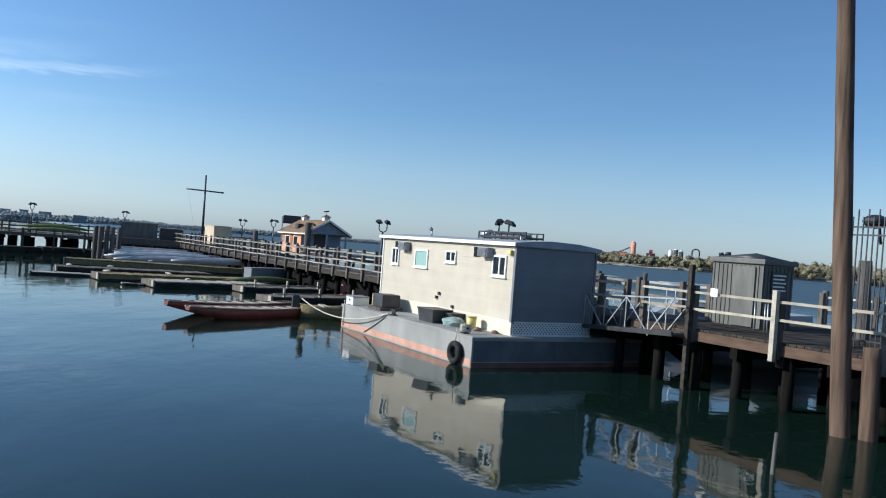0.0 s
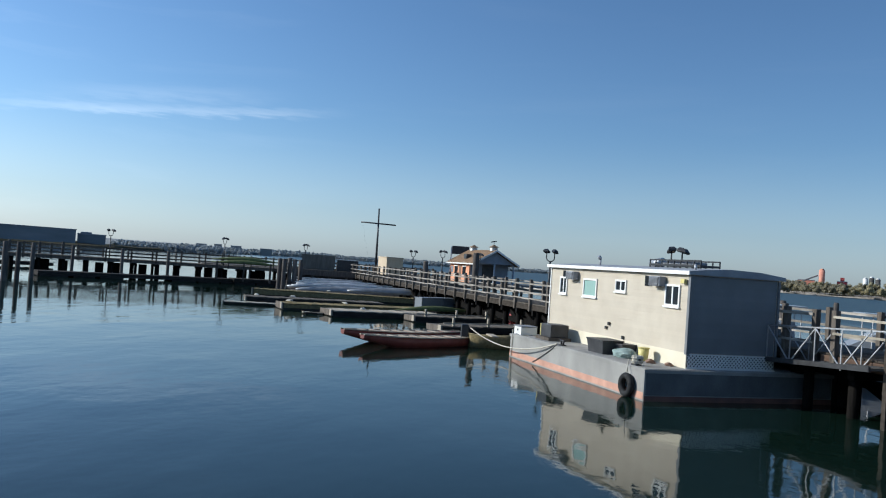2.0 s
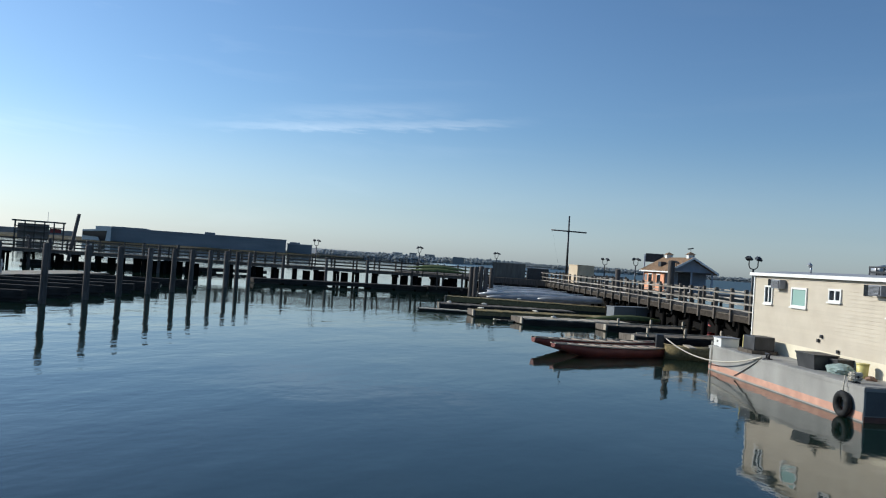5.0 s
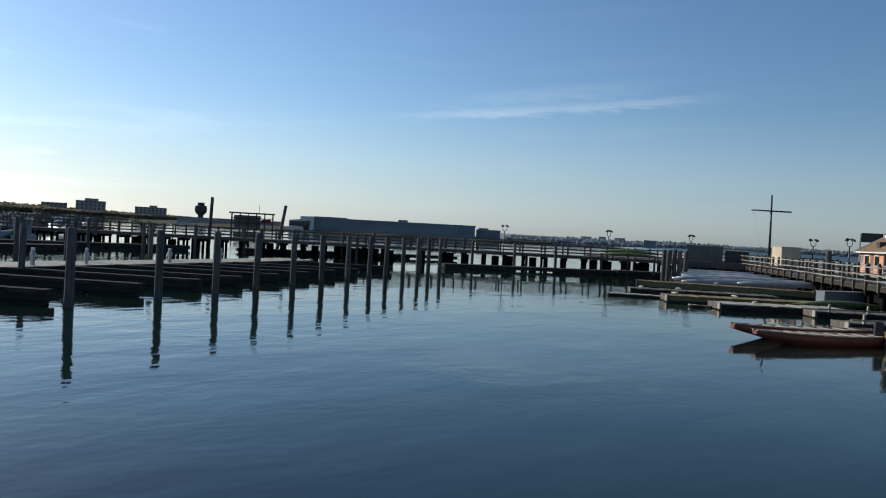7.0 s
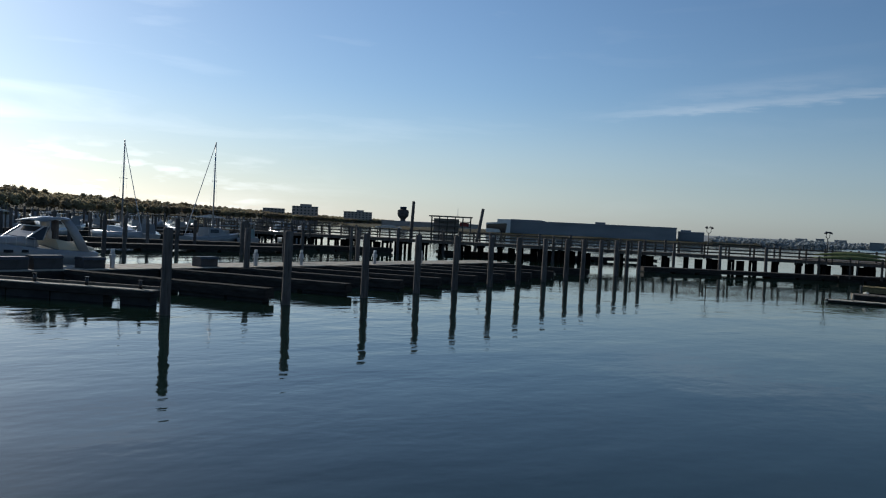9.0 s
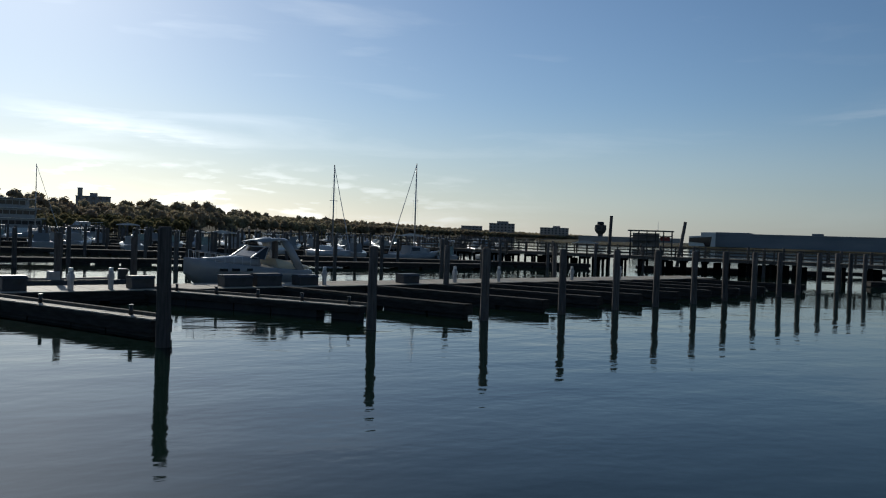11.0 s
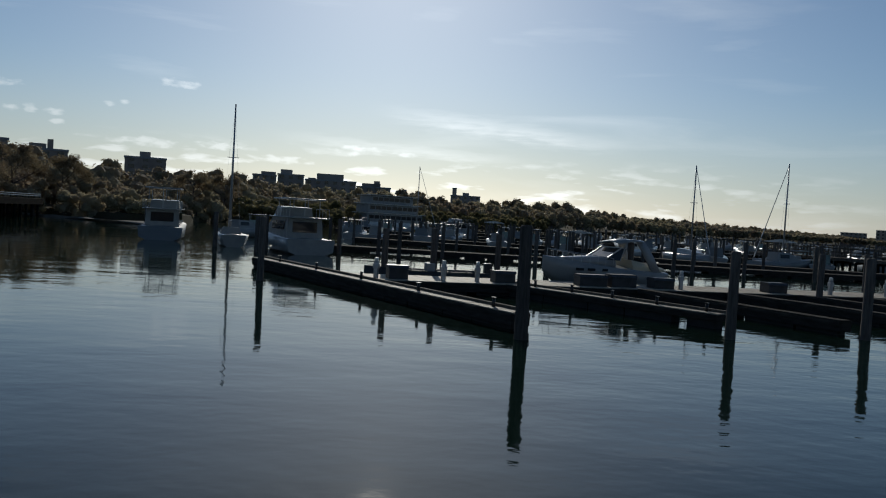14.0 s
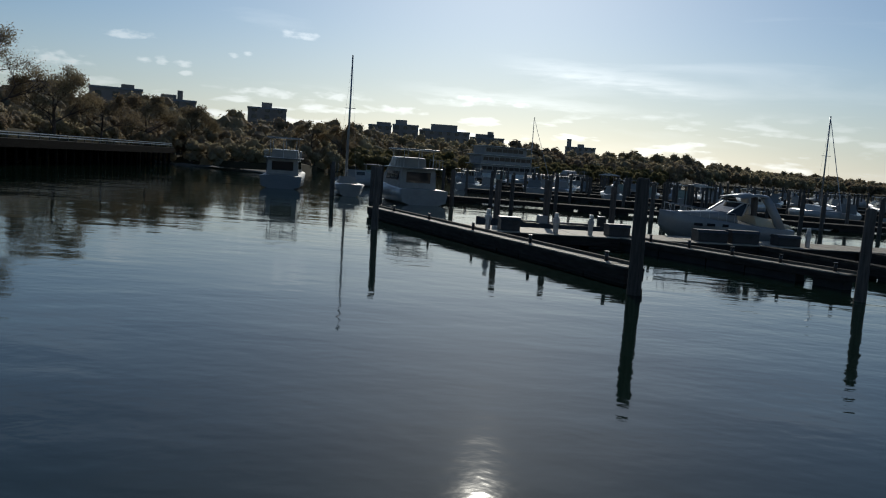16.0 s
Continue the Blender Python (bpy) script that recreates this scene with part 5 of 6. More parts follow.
part("panel", box(-0.69, -0.05, 2.75, 1.1, 0.05, 3.6, 0.02), DARKPLASTIC, sb)


# mast with a crossarm
def flag_mast():
    f = thing("flag_mast", "tall thin grey mast with a crossarm standing on the platform", "mast", pose(*polar(16.5, 83, 1.4), 0, 0, 16.5))
    part("pole", rod((0, 0, 0), (-0.08, 0, 6.95), 0.13, 0.075, 10), DARKMETAL, f)
    part("yard", rod((-1.85, 0, 5.45), (1.75, 0, 5.35), 0.07, 0.07, 8), DARKMETAL, f)
    bm = bmesh.new()
    add_rod(bm, (-1.7, 0, 5.42), (-0.5, 0.2, 0.2), 0.004, 0.004, 5)
    part("stay", bm, DARKMETAL, f)


flag_mast()


def cargo_box(az0, az1, d, z0, z1, depth, label, m_front, m_side, turn=0.0, name="storage_container"):
    a, b = np.array(polar(az0, d)[:2]), np.array(polar(az1, d)[:2])
    L = float(np.hypot(*(b - a)))
    c = thing(name, label, "container", pose(a[0], a[1], z0, 0, 0, math.degrees(math.atan2(b[1] - a[1], b[0] - a[0])) + turn))
    H = z1 - z0
    part("body", box(0.0, 0.0, 0, L, depth, H - 0.06, 0.01), m_front, c)
    part("roof", box(-0.05, -0.05, H - 0.055, L + 0.05, depth + 0.05, H, 0.01), m_side, c)
    part("end_panel", box(-0.012, 0.03, 0.03, -0.002, depth - 0.03, H - 0.07), m_side, c)
    k = None
    for i in range(int(L / 0.35)):
        if k is None:
            k = part("rib", box(-0.03, -0.025, 0.05, 0.03, -0.002, H - 0.1), m_front, c)
            k.matrix_basis = pose(0.2, 0, 0)
        else:
            again(k, c, pose(0.2 + i * 0.35, 0, 0))
    return c


def stage(az0, az1, d, depth, z, label):
    a, b = np.array(polar(az0, d)[:2]), np.array(polar(az1, d)[:2])
    L = float(np.hypot(*(b - a)))
    c = thing("landing_stage", label, "platform", pose(a[0], a[1], 0, 0, 0, math.degrees(math.atan2(b[1] - a[1], b[0] - a[0]))), "landing stages")
    part("deck", box(0, 0, z - 0.2, L, depth, z), TIMBER, c)
    part("edge_beam", box(-0.05, -0.12, z - 0.55, L + 0.05, -0.003, z - 0.02), PILE, c)
    part("skirt", box(0, 0.3, 0.1, L, 0.4, z - 0.21), FLOAT, c)
    for x in np.linspace(0.2, L - 0.2, int(L / 1.8) + 2):
        for y in (0.15, depth - 0.2):
            part("pile", rod((x, y, -0.8), (x, y, z - 0.2), 0.14, 0.13, 8), PILE, c)


stage(16.9, 14.1, 71.8, 5, 1.75, "dark timber stage under a storage box")
stage(22.2, 17.2, 77.5, 5, 1.7, "dark timber stage under storage containers")
cargo_box(15.75, 14.5, 73, 1.75, 3.4, 2.2, "tan storage box on a dark stage", TAN, TAN, 22)
cargo_box(21.7, 19.4, 79, 1.7, 3.14, 2.4, "dark grey-green storage container on the stage", SHEDGREEN, SHEDGREEN)
cargo_box(19.25, 17.75, 79, 1.7, 2.85, 2.0, "dark boxes under a pale cover", DARKMETAL, WHITE)

gr = thing("boat_rack", "timber rack stacked with upturned green boats", "rack", pose(*polar(27.7, 73.5), 0, 0, heading(polar(27.7, 73), polar(23.5, 73))))
for y in (0.3, 2.6, 4.9):
    for x in (-0.8, 0.8):
        part("upright", box(x - 0.07, y, 0.3, x + 0.07, y + 0.14, 2.0), TIMBER, gr)
    part("bearer", box(-0.9, y, 1.75, 0.9, y + 0.12, 1.86), TIMBER, gr)
for x, z in ((-0.45, 1.87), (0.45, 1.87), (0.0, 2.15)):
    part("boat", loft([[(x + 0.42 * max(0.05, math.sin(math.pi * f)) ** 0.6 * math.cos(t), -0.1 + f * 5.7, z + 0.34 * max(0.1, math.sin(math.pi * f)) * math.sin(t)) for t in np.linspace(0, math.pi, 8)] for f in np.linspace(0, 1, 14)]), GREENTARP, gr)


# ---- boats in the marina ----
def motor_cruiser(bow, stern, label):
    """An express cruiser: stepped hull, foredeck, windscreen, radar arch, canvas."""
    L = math.hypot(bow[0] - stern[0], bow[1] - stern[1])
    b = thing("motor_cruiser", label, "boat", pose(stern[0], stern[1], 0, 0, 0, heading(stern, bow)))
    W = 2.5
    rings = []
    n = 16
    for i in range(n + 1):
        f = i / n
        w = W / 2 * (1 - max(0, (f - 0.45) / 0.55) ** 2.2) + 0.03
        sh = 0.95 + 0.55 * f ** 1.6
        ch = 0.18 + 0.75 * max(0, (f - 0.5) / 0.5) ** 2
        ke = -0.25 + 1.1 * max(0, (f - 0.72) / 0.28) ** 1.6
        y = f * L
        rings.append([(-w, y, sh), (-w * 0.96, y, sh * 0.6 + ch * 0.4), (-w * 0.80, y, ch), (0, y, ke), (w * 0.80, y, ch), (w * 0.96, y, sh * 0.6 + ch * 0.4), (w, y, sh), (w * 0.85, y, sh + 0.06), (0, y, sh + 0.10 + 0.12 * math.sin(math.pi * f)), (-w * 0.85, y, sh + 0.06)])
    part("hull", loft(rings), GELCOAT, b)
    part("rub_rail", loft([[(s * (r[6][0] + 0.02), r[6][1], r[6][2] - 0.03), (s * (r[6][0] + 0.05), r[6][1], r[6][2]), (s * (r[6][0] + 0.02), r[6][1], r[6][2] + 0.03)] for r in rings for s in (1,)]), DARKMETAL, b)
    cab = [[(-w, y, z0), (-w * 0.9, y + 0.05, z1), (0, y + 0.1, z1 + 0.06), (w * 0.9, y + 0.05, z1), (w, y, z0)] for y, w, z0, z1 in ((L * 0.45, 1.0, 1.2, 1.62), (L * 0.6, 0.95, 1.25, 1.60), (L * 0.78, 0.7, 1.35, 1.52), (L * 0.9, 0.35, 1.42, 1.48))]
    part("trunk_cabin", loft(cab), GELCOAT, b)
    part("windscreen", loft([[(-1.0, L * 0.42, 1.5), (1.0, L * 0.42, 1.5), (0.9, L * 0.54, 1.55), (-0.9, L * 0.54, 1.55)], [(-0.9, L * 0.36, 2.08), (0.9, L * 0.36, 2.08), (0.85, L * 0.40, 2.10), (-0.85, L * 0.40, 2.10)]], smooth=False), GLASS, b)
    bm = bmesh.new()
    for s in (-1, 1):
        add_beam(bm, (s * 0.98, L * 0.42, 1.5), (s * 0.88, L * 0.37, 2.12), 0.05, 0.05)
        add_beam(bm, (s * 0.9, L * 0.54, 1.56), (s * 0.85, L * 0.40, 2.12), 0.05, 0.05)
    add_beam(bm, (-0.9, L * 0.39, 2.12), (0.9, L * 0.39, 2.12), 0.06, 0.05)
    part("windscreen_frame", bm, GALV, b)
    arch = []
    for t in np.linspace(0, 1, 13):
        x = -1.15 * math.cos(math.pi * t)
        z = 1.0 + 1.55 * min(1, 1.35 * math.sin(math.pi * t)) ** 0.9
        y = L * 0.10 + (z - 1.0) / 1.55 * L * 0.13
        k = 0.22
        arch.append([(x * 1.02, y - k, z), (x * 1.02, y + k, z), (x * 0.9, y + k, z - 0.06), (x * 0.9, y - k, z - 0.06)])
    part("radar_arch", loft(arch), GELCOAT, b)
    part("bimini", loft([[(-1.05, y, 2.42 + u), (0, y, 2.52 + u), (1.05, y, 2.42 + u), (1.0, y, 2.38 + u), (0, y, 2.47 + u), (-1.0, y, 2.38 + u)] for y, u in ((L * 0.22, 0.03), (L * 0.32, 0.05), (L * 0.42, -0.08))]), GELCOAT, b, "pale canvas top")
    part("cockpit_cover", loft([[(-1.1, y, 1.05), (-0.8, y, 1.2 + u), (0.8, y, 1.2 + u), (1.1, y, 1.05)] for y, u in ((0.0, 0.0), (L * 0.15, 0.2), (L * 0.3, 0.35))], smooth=True), CREAM, b)
    prev = None
    for i in range(8):
        f = 0.55 + 0.44 * i / 7
        k = int(f * n)
        r = rings[min(k, n)]
        a = Vector((r[6][0] * 0.93, r[6][1], r[6][2] + 0.06))
        t = a + Vector((0, 0, 0.42))
        for s in (-1, 1):
            part("stanchion", rod((a.x * s, a.y, a.z), (t.x * s, t.y, t.z), 0.013, 0.013, 5), GALV, b)
            if prev:
                part("bow_rail", rod((prev.x * s, prev.y, prev.z), (t.x * s, t.y, t.z), 0.015, 0.015, 5), GALV, b)
        prev = t
    for f in (0.55, 0.66, 0.76):
        part("porthole", box(-W / 2 - 0.01, f * L, 0.98, -W / 2 * 0.8, f * L + 0.28, 1.10), GLASS, b)
    part("swim_platform", box(-1.1, -0.55, 0.25, 1.1, 0.02, 0.33, 0.02), GELCOAT, b)


motor_cruiser((-38.4, 3.75), (-41.0, 9.6), "white express motor cruiser with a radar arch behind the walkway")


def runabout(x, y, hd, L, label, cover=GELCOAT, seed=0):
    rng = random.Random(seed)
    b = thing("moored_boat", label, "boat", pose(x, y, 0, 0, 0, hd), "moored boats")
    W, rings, n = L * 0.34, [], 12
    for i in range(n + 1):
        f = i / n
        w = W / 2 * (1 - max(0, (f - 0.5) / 0.5) ** 2.4) + 0.02
        sh = 0.75 + 0.4 * f ** 2
        rings.append([(-w, f * L, sh), (-w * 0.8, f * L, 0.1), (0, f * L, -0.2 + 0.9 * max(0, f - 0.75)), (w * 0.8, f * L, 0.1), (w, f * L, sh), (0, f * L, sh + 0.1)])
    part("hull", loft(rings), GELCOAT, b)
    c0, c1 = L * rng.uniform(0.25, 0.35), L * 0.72
    part("cabin", loft([[(-W * 0.36, y_, 0.8), (-W * 0.3, y_, zt), (W * 0.3, y_, zt), (W * 0.36, y_, 0.8)] for y_, zt in ((c0, 1.75), (c0 + (c1 - c0) * 0.5, 1.7), (c1, 1.05))], smooth=False), cover, b)
    part("cabin_window", loft([[(-W * 0.355, y_, 1.2), (-W * 0.325, y_, 1.55), (W * 0.325, y_, 1.55), (W * 0.355, y_, 1.2)] for y_ in (c0 + 0.2, c0 + (c1 - c0) * 0.45)], smooth=False), GLASS, b)
    if rng.random() < 0.6:
        for s in (-1, 1):
            for yy in (c0 - 0.2, c0 + 1.4):
                part("top_post", rod((s * W * 0.33, yy, 1.0), (s * W * 0.33, yy, 2.3), 0.025, 0.025, 6), GALV, b)
        part("hard_top", box(-W * 0.4, c0 - 0.4, 2.3, W * 0.4, c0 + 1.7, 2.37, 0.02), GELCOAT, b)
    return b


for i, (az, d, hd, L) in enumerate(((96.8, 92, 80, 6), (93.0, 98, 100, 7), (87.5, 92, 95, 7), (83.0, 98, 80, 6.5), (79.0, 92, 60, 7), (72.8, 84, 75, 7.5), (70.4, 82, 20, 7), (66.2, 84, 70, 6.5), (63.0, 96, 80, 7), (98.0, 96, 90, 7), (91.6, 104, 75, 8), (85.2, 108, 85, 8), (80.8, 112, 95, 8), (77.5, 110, 70, 7.5), (107.0, 84, 60, 6.5), (104.8, 88, 100, 7))):
    p = polar(az, d)
    runabout(p[0], p[1], hd, L, ("white cabin motorboat moored at the outer docks", "small white motorboat with a hard top at the docks")[i % 2], (GELCOAT, STEELBLUE, GELCOAT, TARP)[i % 4], i)


def sailboat(az, d, ztop, hd, L, label, stay):
    p = polar(az, d)
    s = thing("sailboat", label, "sailboat", pose(p[0], p[1], 0, 0, 0, hd), "sailboats")
    W, rings, n = L * 0.3, [], 14
    for i in range(n + 1):
        f = i / n
        w = W / 2 * max(0.03, math.sin(math.pi * (0.18 + 0.82 * f)) ** 0.7)
        sh = 0.85 + 0.3 * (f - 0.35) ** 2
        rings.append([(-w, (f - 0.55) * L, sh), (-w * 0.8, (f - 0.55) * L, 0.15), (0, (f - 0.55) * L, -0.3), (w * 0.8, (f - 0.55) * L, 0.15), (w, (f - 0.55) * L, sh), (0, (f - 0.55) * L, sh + 0.08)])
    part("hull", loft(rings), GELCOAT, s)
    part("coachroof", loft([[(-W * 0.28, y, 0.9), (-W * 0.22, y, z), (W * 0.22, y, z), (W * 0.28, y, 0.9)] for y, z in ((-L * 0.22, 1.45), (L * 0.02, 1.4), (L * 0.2, 1.1))], smooth=False), GELCOAT, s)
    part("mast", rod((0, 0, 0.9), (0, 0, ztop), 0.09, 0.06, 8), GALV, s)
    part("boom", rod((0, 0, 1.9), (0, -L * 0.4, 1.95), 0.07, 0.06, 8), STEELBLUE, s)
    part("spreader", rod((-0.45, 0, ztop * 0.62), (0.45, 0, ztop * 0.62), 0.025, 0.025, 6), GALV, s)
    ends = ((0, L * 0.43 * stay, 1.1, 0.045), (-W * 0.3, 0, 0.95, 0.006), (W * 0.3, 0, 0.95, 0.006))
    for x, y, z, r in ends:
        part("stay", rod((x, y, z), (0, 0, ztop - 0.15), r, r * 0.7, 6), GALV, s)
    return s


sailboat(106.45, 67, 11.25, 110, 9, "white sailboat with a tall bare mast, seen end-on", 0.5)
sailboat(74.4, 86, 10.0, -74, 8, "white sailboat with a bare mast and furled jib at the docks", 1)
sailboat(68.6, 86, 10.45, 200, 8, "white sailboat with a bare mast and slack forestay at the docks", 1)
sailboat(93.5, 150, 12.6, 165, 9, "far sailboat with a bare mast", -1)


def trawler(az, d, hd, label, L=9.5, fly=True, ztop=4.2, paint=None):
    p = polar(az, d)
    b = thing("motor_yacht", label, "boat", pose(p[0], p[1], 0, 0, 0, hd), "motor yachts")
    W, rings, n = 3.4, [], 14
    for i in range(n + 1):
        f = i / n
        w = W / 2 * (1 - max(0, (f - 0.55) / 0.45) ** 2.4) + 0.03
        sh = 1.05 + 0.55 * f ** 2
        rings.append([(-w, (f - 0.5) * L, sh), (-w * 0.92, (f - 0.5) * L, 0.2), (0, (f - 0.5) * L, -0.4), (w * 0.92, (f - 0.5) * L, 0.2), (w, (f - 0.5) * L, sh), (0, (f - 0.5) * L, sh + 0.06)])
    part("hull", loft(rings), paint or GELCOAT, b)
    part("saloon", loft([[(-1.35, y, 1.05), (-1.25, y, z), (1.25, y, z), (1.35, y, 1.05)] for y, z in ((-L * 0.32, 2.5), (L * 0.1, 2.5), (L * 0.2, 2.0), (L * 0.26, 1.4))], smooth=False), GELCOAT, b)
    for s in (-1, 1):
        for y in (-0.26, -0.14, -0.02):
            part("window", loft([[(s * 1.34, y * L, 1.65), (s * 1.285, y * L, 2.25), (s * 1.30, y * L, 2.25), (s * 1.355, y * L, 1.65)], [(s * 1.34, y * L + 0.9, 1.65), (s * 1.285, y * L + 0.9, 2.25), (s * 1.30, y * L + 0.9, 2.25), (s * 1.355, y * L + 0.9, 1.65)]], smooth=False), GLASS, b)
    part("stern_window", box(-0.9, -L * 0.32 - 0.02, 1.5, 0.9, -L * 0.32 - 0.005, 2.25), GLASS, b)
    part("boat_deck", box(-1.5, -L * 0.42, 2.5, 1.5, L * 0.13, 2.58, 0.02), GELCOAT, b)
    part("bridge_front", loft([[(-1.2, y, 2.58), (-1.1, y, z), (1.1, y, z), (1.2, y, 2.58)] for y, z in ((-L * 0.1, 3.25), (L * 0.04, 3.3), (L * 0.1, 2.8))], smooth=False), GELCOAT, b)
    if fly:
        for x in (-1.1, 0.0, 1.1):
            for y in (-L * 0.3, L * 0.0):
                part("top_post", rod((x, y, 2.58), (x, y, ztop), 0.03, 0.03, 6), GALV, b)
        part("canopy", box(-1.4, -L * 0.35, ztop, 1.4, L * 0.05, ztop + 0.1, 0.03), GELCOAT, b)
    bm = bmesh.new()
    for s in (-1, 1):
        add_rod(bm, (s * 1.45, -L * 0.42, 3.2), (s * 1.45, -L * 0.1, 3.2), 0.02, 0.02, 5)
        for y in np.linspace(-L * 0.42, -L * 0.1, 5):
            add_rod(bm, (s * 1.45, y, 2.58), (s * 1.45, y, 3.2), 0.015, 0.015, 5)
    part("deck_rail", bm, GALV, b)


trawler(102.2, 60, 120, "white two-deck motor yacht with a canopy at the outer dock", 8.6, True, 3.8)
trawler(110.7, 73, 106, "white flybridge motor yacht with a blue-grey hull by the bank", 9, True, 4.2, STEELBLUE)


def excursion_boat():
    p = polar(95.2, 190)
    b = thing("excursion_boat", "large white three-deck excursion boat with dark window bands", "ship", pose(p[0], p[1], 0, 0, 0, 40))
    L, W = 19, 6
    part("hull", loft([[(-W / 2 * k, y, 1.6), (-W / 2 * k * 0.9, y, -0.3), (W / 2 * k * 0.9, y, -0.3), (W / 2 * k, y, 1.6)] for y, k in ((-L / 2, 0.9), (0, 1), (L * 0.35, 0.85), (L / 2, 0.2))]), WHITE, b)
    for i, (z, l0, l1) in enumerate(((1.6, -0.48, 0.34), (3.7, -0.46, 0.28), (5.7, -0.42, 0.2))):
        part("deck_house", box(-W / 2 + 0.2 + 0.2 * i, l0 * L, z, W / 2 - 0.2 - 0.2 * i, l1 * L, z + 1.9, 0.05), GELCOAT, b)
        for s in (-1, 1):
            x = s * (W / 2 - 0.2 - 0.2 * i)
            k = None
            for y in np.arange(l0 * L + 0.5, l1 * L - 1.2, 1.5):
                if k is None:
                    k = part("window", box(-0.03, 0, z + 0.7, 0.03, 1.3, z + 1.5), GLASS, b)
                    k.matrix_basis = pose(x, y, 0)
                else:
                    again(k, b, pose(x, y, 0))
        part("deck_edge", box(-W / 2 - 0.1, l0 * L - 0.4, z + 1.92, W / 2 + 0.1, l1 * L + 0.8, z + 2.05), WHITE, b)
    part("mast", rod((0, 0, 7.8), (0, 0.6, 9.0), 0.06, 0.04, 6), GALV, b)


excursion_boat()
trawler(90.8, 165, 120, "white motor yacht far down the outer dock", 11, False)


# outer rows of the marina, far off
FLEET = []
for i, (a, b) in enumerate((((-112, -14), (-118, 62)), ((-135, -22), (-142, 70)), ((-165, -24), (-172, 95)), ((-205, -20), (-212, 110)))):
    dock(a, b, 2.0, 0.48, "far floating dock crowded with boats and piles", gaps=0.3, seed=90 + i, step=6)
    L = math.hypot(b[0] - a[0], b[1] - a[1])
    n = int(L / 5.5)
    for k in range(n):
        r = random.Random(i * 100 + k)
        f = (k + 0.5) / n
        x, y = a[0] + (b[0] - a[0]) * f, a[1] + (b[1] - a[1]) * f
        for off in (1.6, 7.0, -7.0):
            dock_pile(x + off + r.uniform(-0.5, 0.5), y + r.uniform(-1, 1), r.choice((2.5, 2.6, 2.9)), 0.15)
        if r.random() < 0.75:
            s = r.choice((-1, 1))
            m = pose(x + s * 1.6, y + r.uniform(-0.6, 0.6), 0, 0, 0, -90 * s + r.uniform(-4, 4))
            if len(FLEET) < 5:
                FLEET.append(runabout(m.translation.x, m.translation.y, -90 * s, 5.5 + 0.5 * len(FLEET), "white motorboat moored at a far dock", (GELCOAT, STEELBLUE, TARP)[len(FLEET) % 3], 60 + len(FLEET)))
            else:
                copy_thing(FLEET[r.randrange(5)], m)


# ---- dock furniture ----
def pedestal(x, y, label="pale grey power pedestal on the walkway"):
    p = thing("power_pedestal", label, "pedestal", pose(x, y, 0.48, 0, 0, (x * 37) % 90), "power pedestals")
    part("column", box(-0.08, -0.08, 0, 0.08, 0.08, 0.70, 0.02), GALV, p)
    part("head", box(-0.12, -0.1, 0.4, 0.12, 0.1, 0.60, 0.02), GALV, p)
    part("lamp_cap", box(-0.07, -0.07, 0.702, 0.07, 0.07, 0.84, 0.03), WHITE, p)


def dock_box(x, y, hd, L, H, label):
    p = thing("dock_box", label, "box", pose(x, y, 0.48, 0, 0, hd), "dock boxes")
    part("chest", box(-0.35, -L / 2, 0, 0.35, L / 2, H - 0.06, 0.02), DARKPLASTIC, p)
    part("lid", loft([[(-0.38, y_, H - 0.055), (0.38, y_, H - 0.055), (0.25, y_, H + 0.05), (-0.25, y_, H + 0.05)] for y_ in (-L / 2 - 0.03, L / 2 + 0.03)], smooth=False), DARKPLASTIC, p)


for y in (-3.5, -0.8, 0.6, 9.8, 12.4, 17.5, 20.6, 26.5, 31.0):
    x, yy = on_walk(y)
    pedestal(x + 0.9, yy)
for y, L, H in ((-2.7, 0.8, 0.5), (1.7, 0.9, 0.45), (5.6, 1.3, 0.45), (7.0, 1.2, 0.5), (8.9, 1.0, 0.42), (14.6, 1.0, 0.42)):
    x, yy = on_walk(y)
    dock_box(x + 0.6, yy, heading(WALK0, WALK1), L, H, "dark plastic dock box on the walkway")
_k = None
for i in range(10):
    f = 0.06 + i * 0.1
    for a, b in (((-22.75, 1.7), (-41.2, -10.6)), ((-25.95, 8.4), (-33.4, 2.05))):
        if i % 2:
            continue
        x, y = a[0] + (b[0] - a[0]) * f, a[1] + (b[1] - a[1]) * f
        if _k is None:
            _k = thing("dock_bollard", "short dark bollard on the finger dock", "bollard", pose(x, y, 0.495), "bollards")
            part("stub", rod((0, 0, 0), (0, 0, 0.26), 0.06, 0.05, 8), DARKMETAL, _k)
            part("cap", rod((0, 0, 0.26), (0, 0, 0.29), 0.075, 0.075, 8), DARKMETAL, _k)
        else:
            copy_thing(_k, pose(x, y, 0.495))
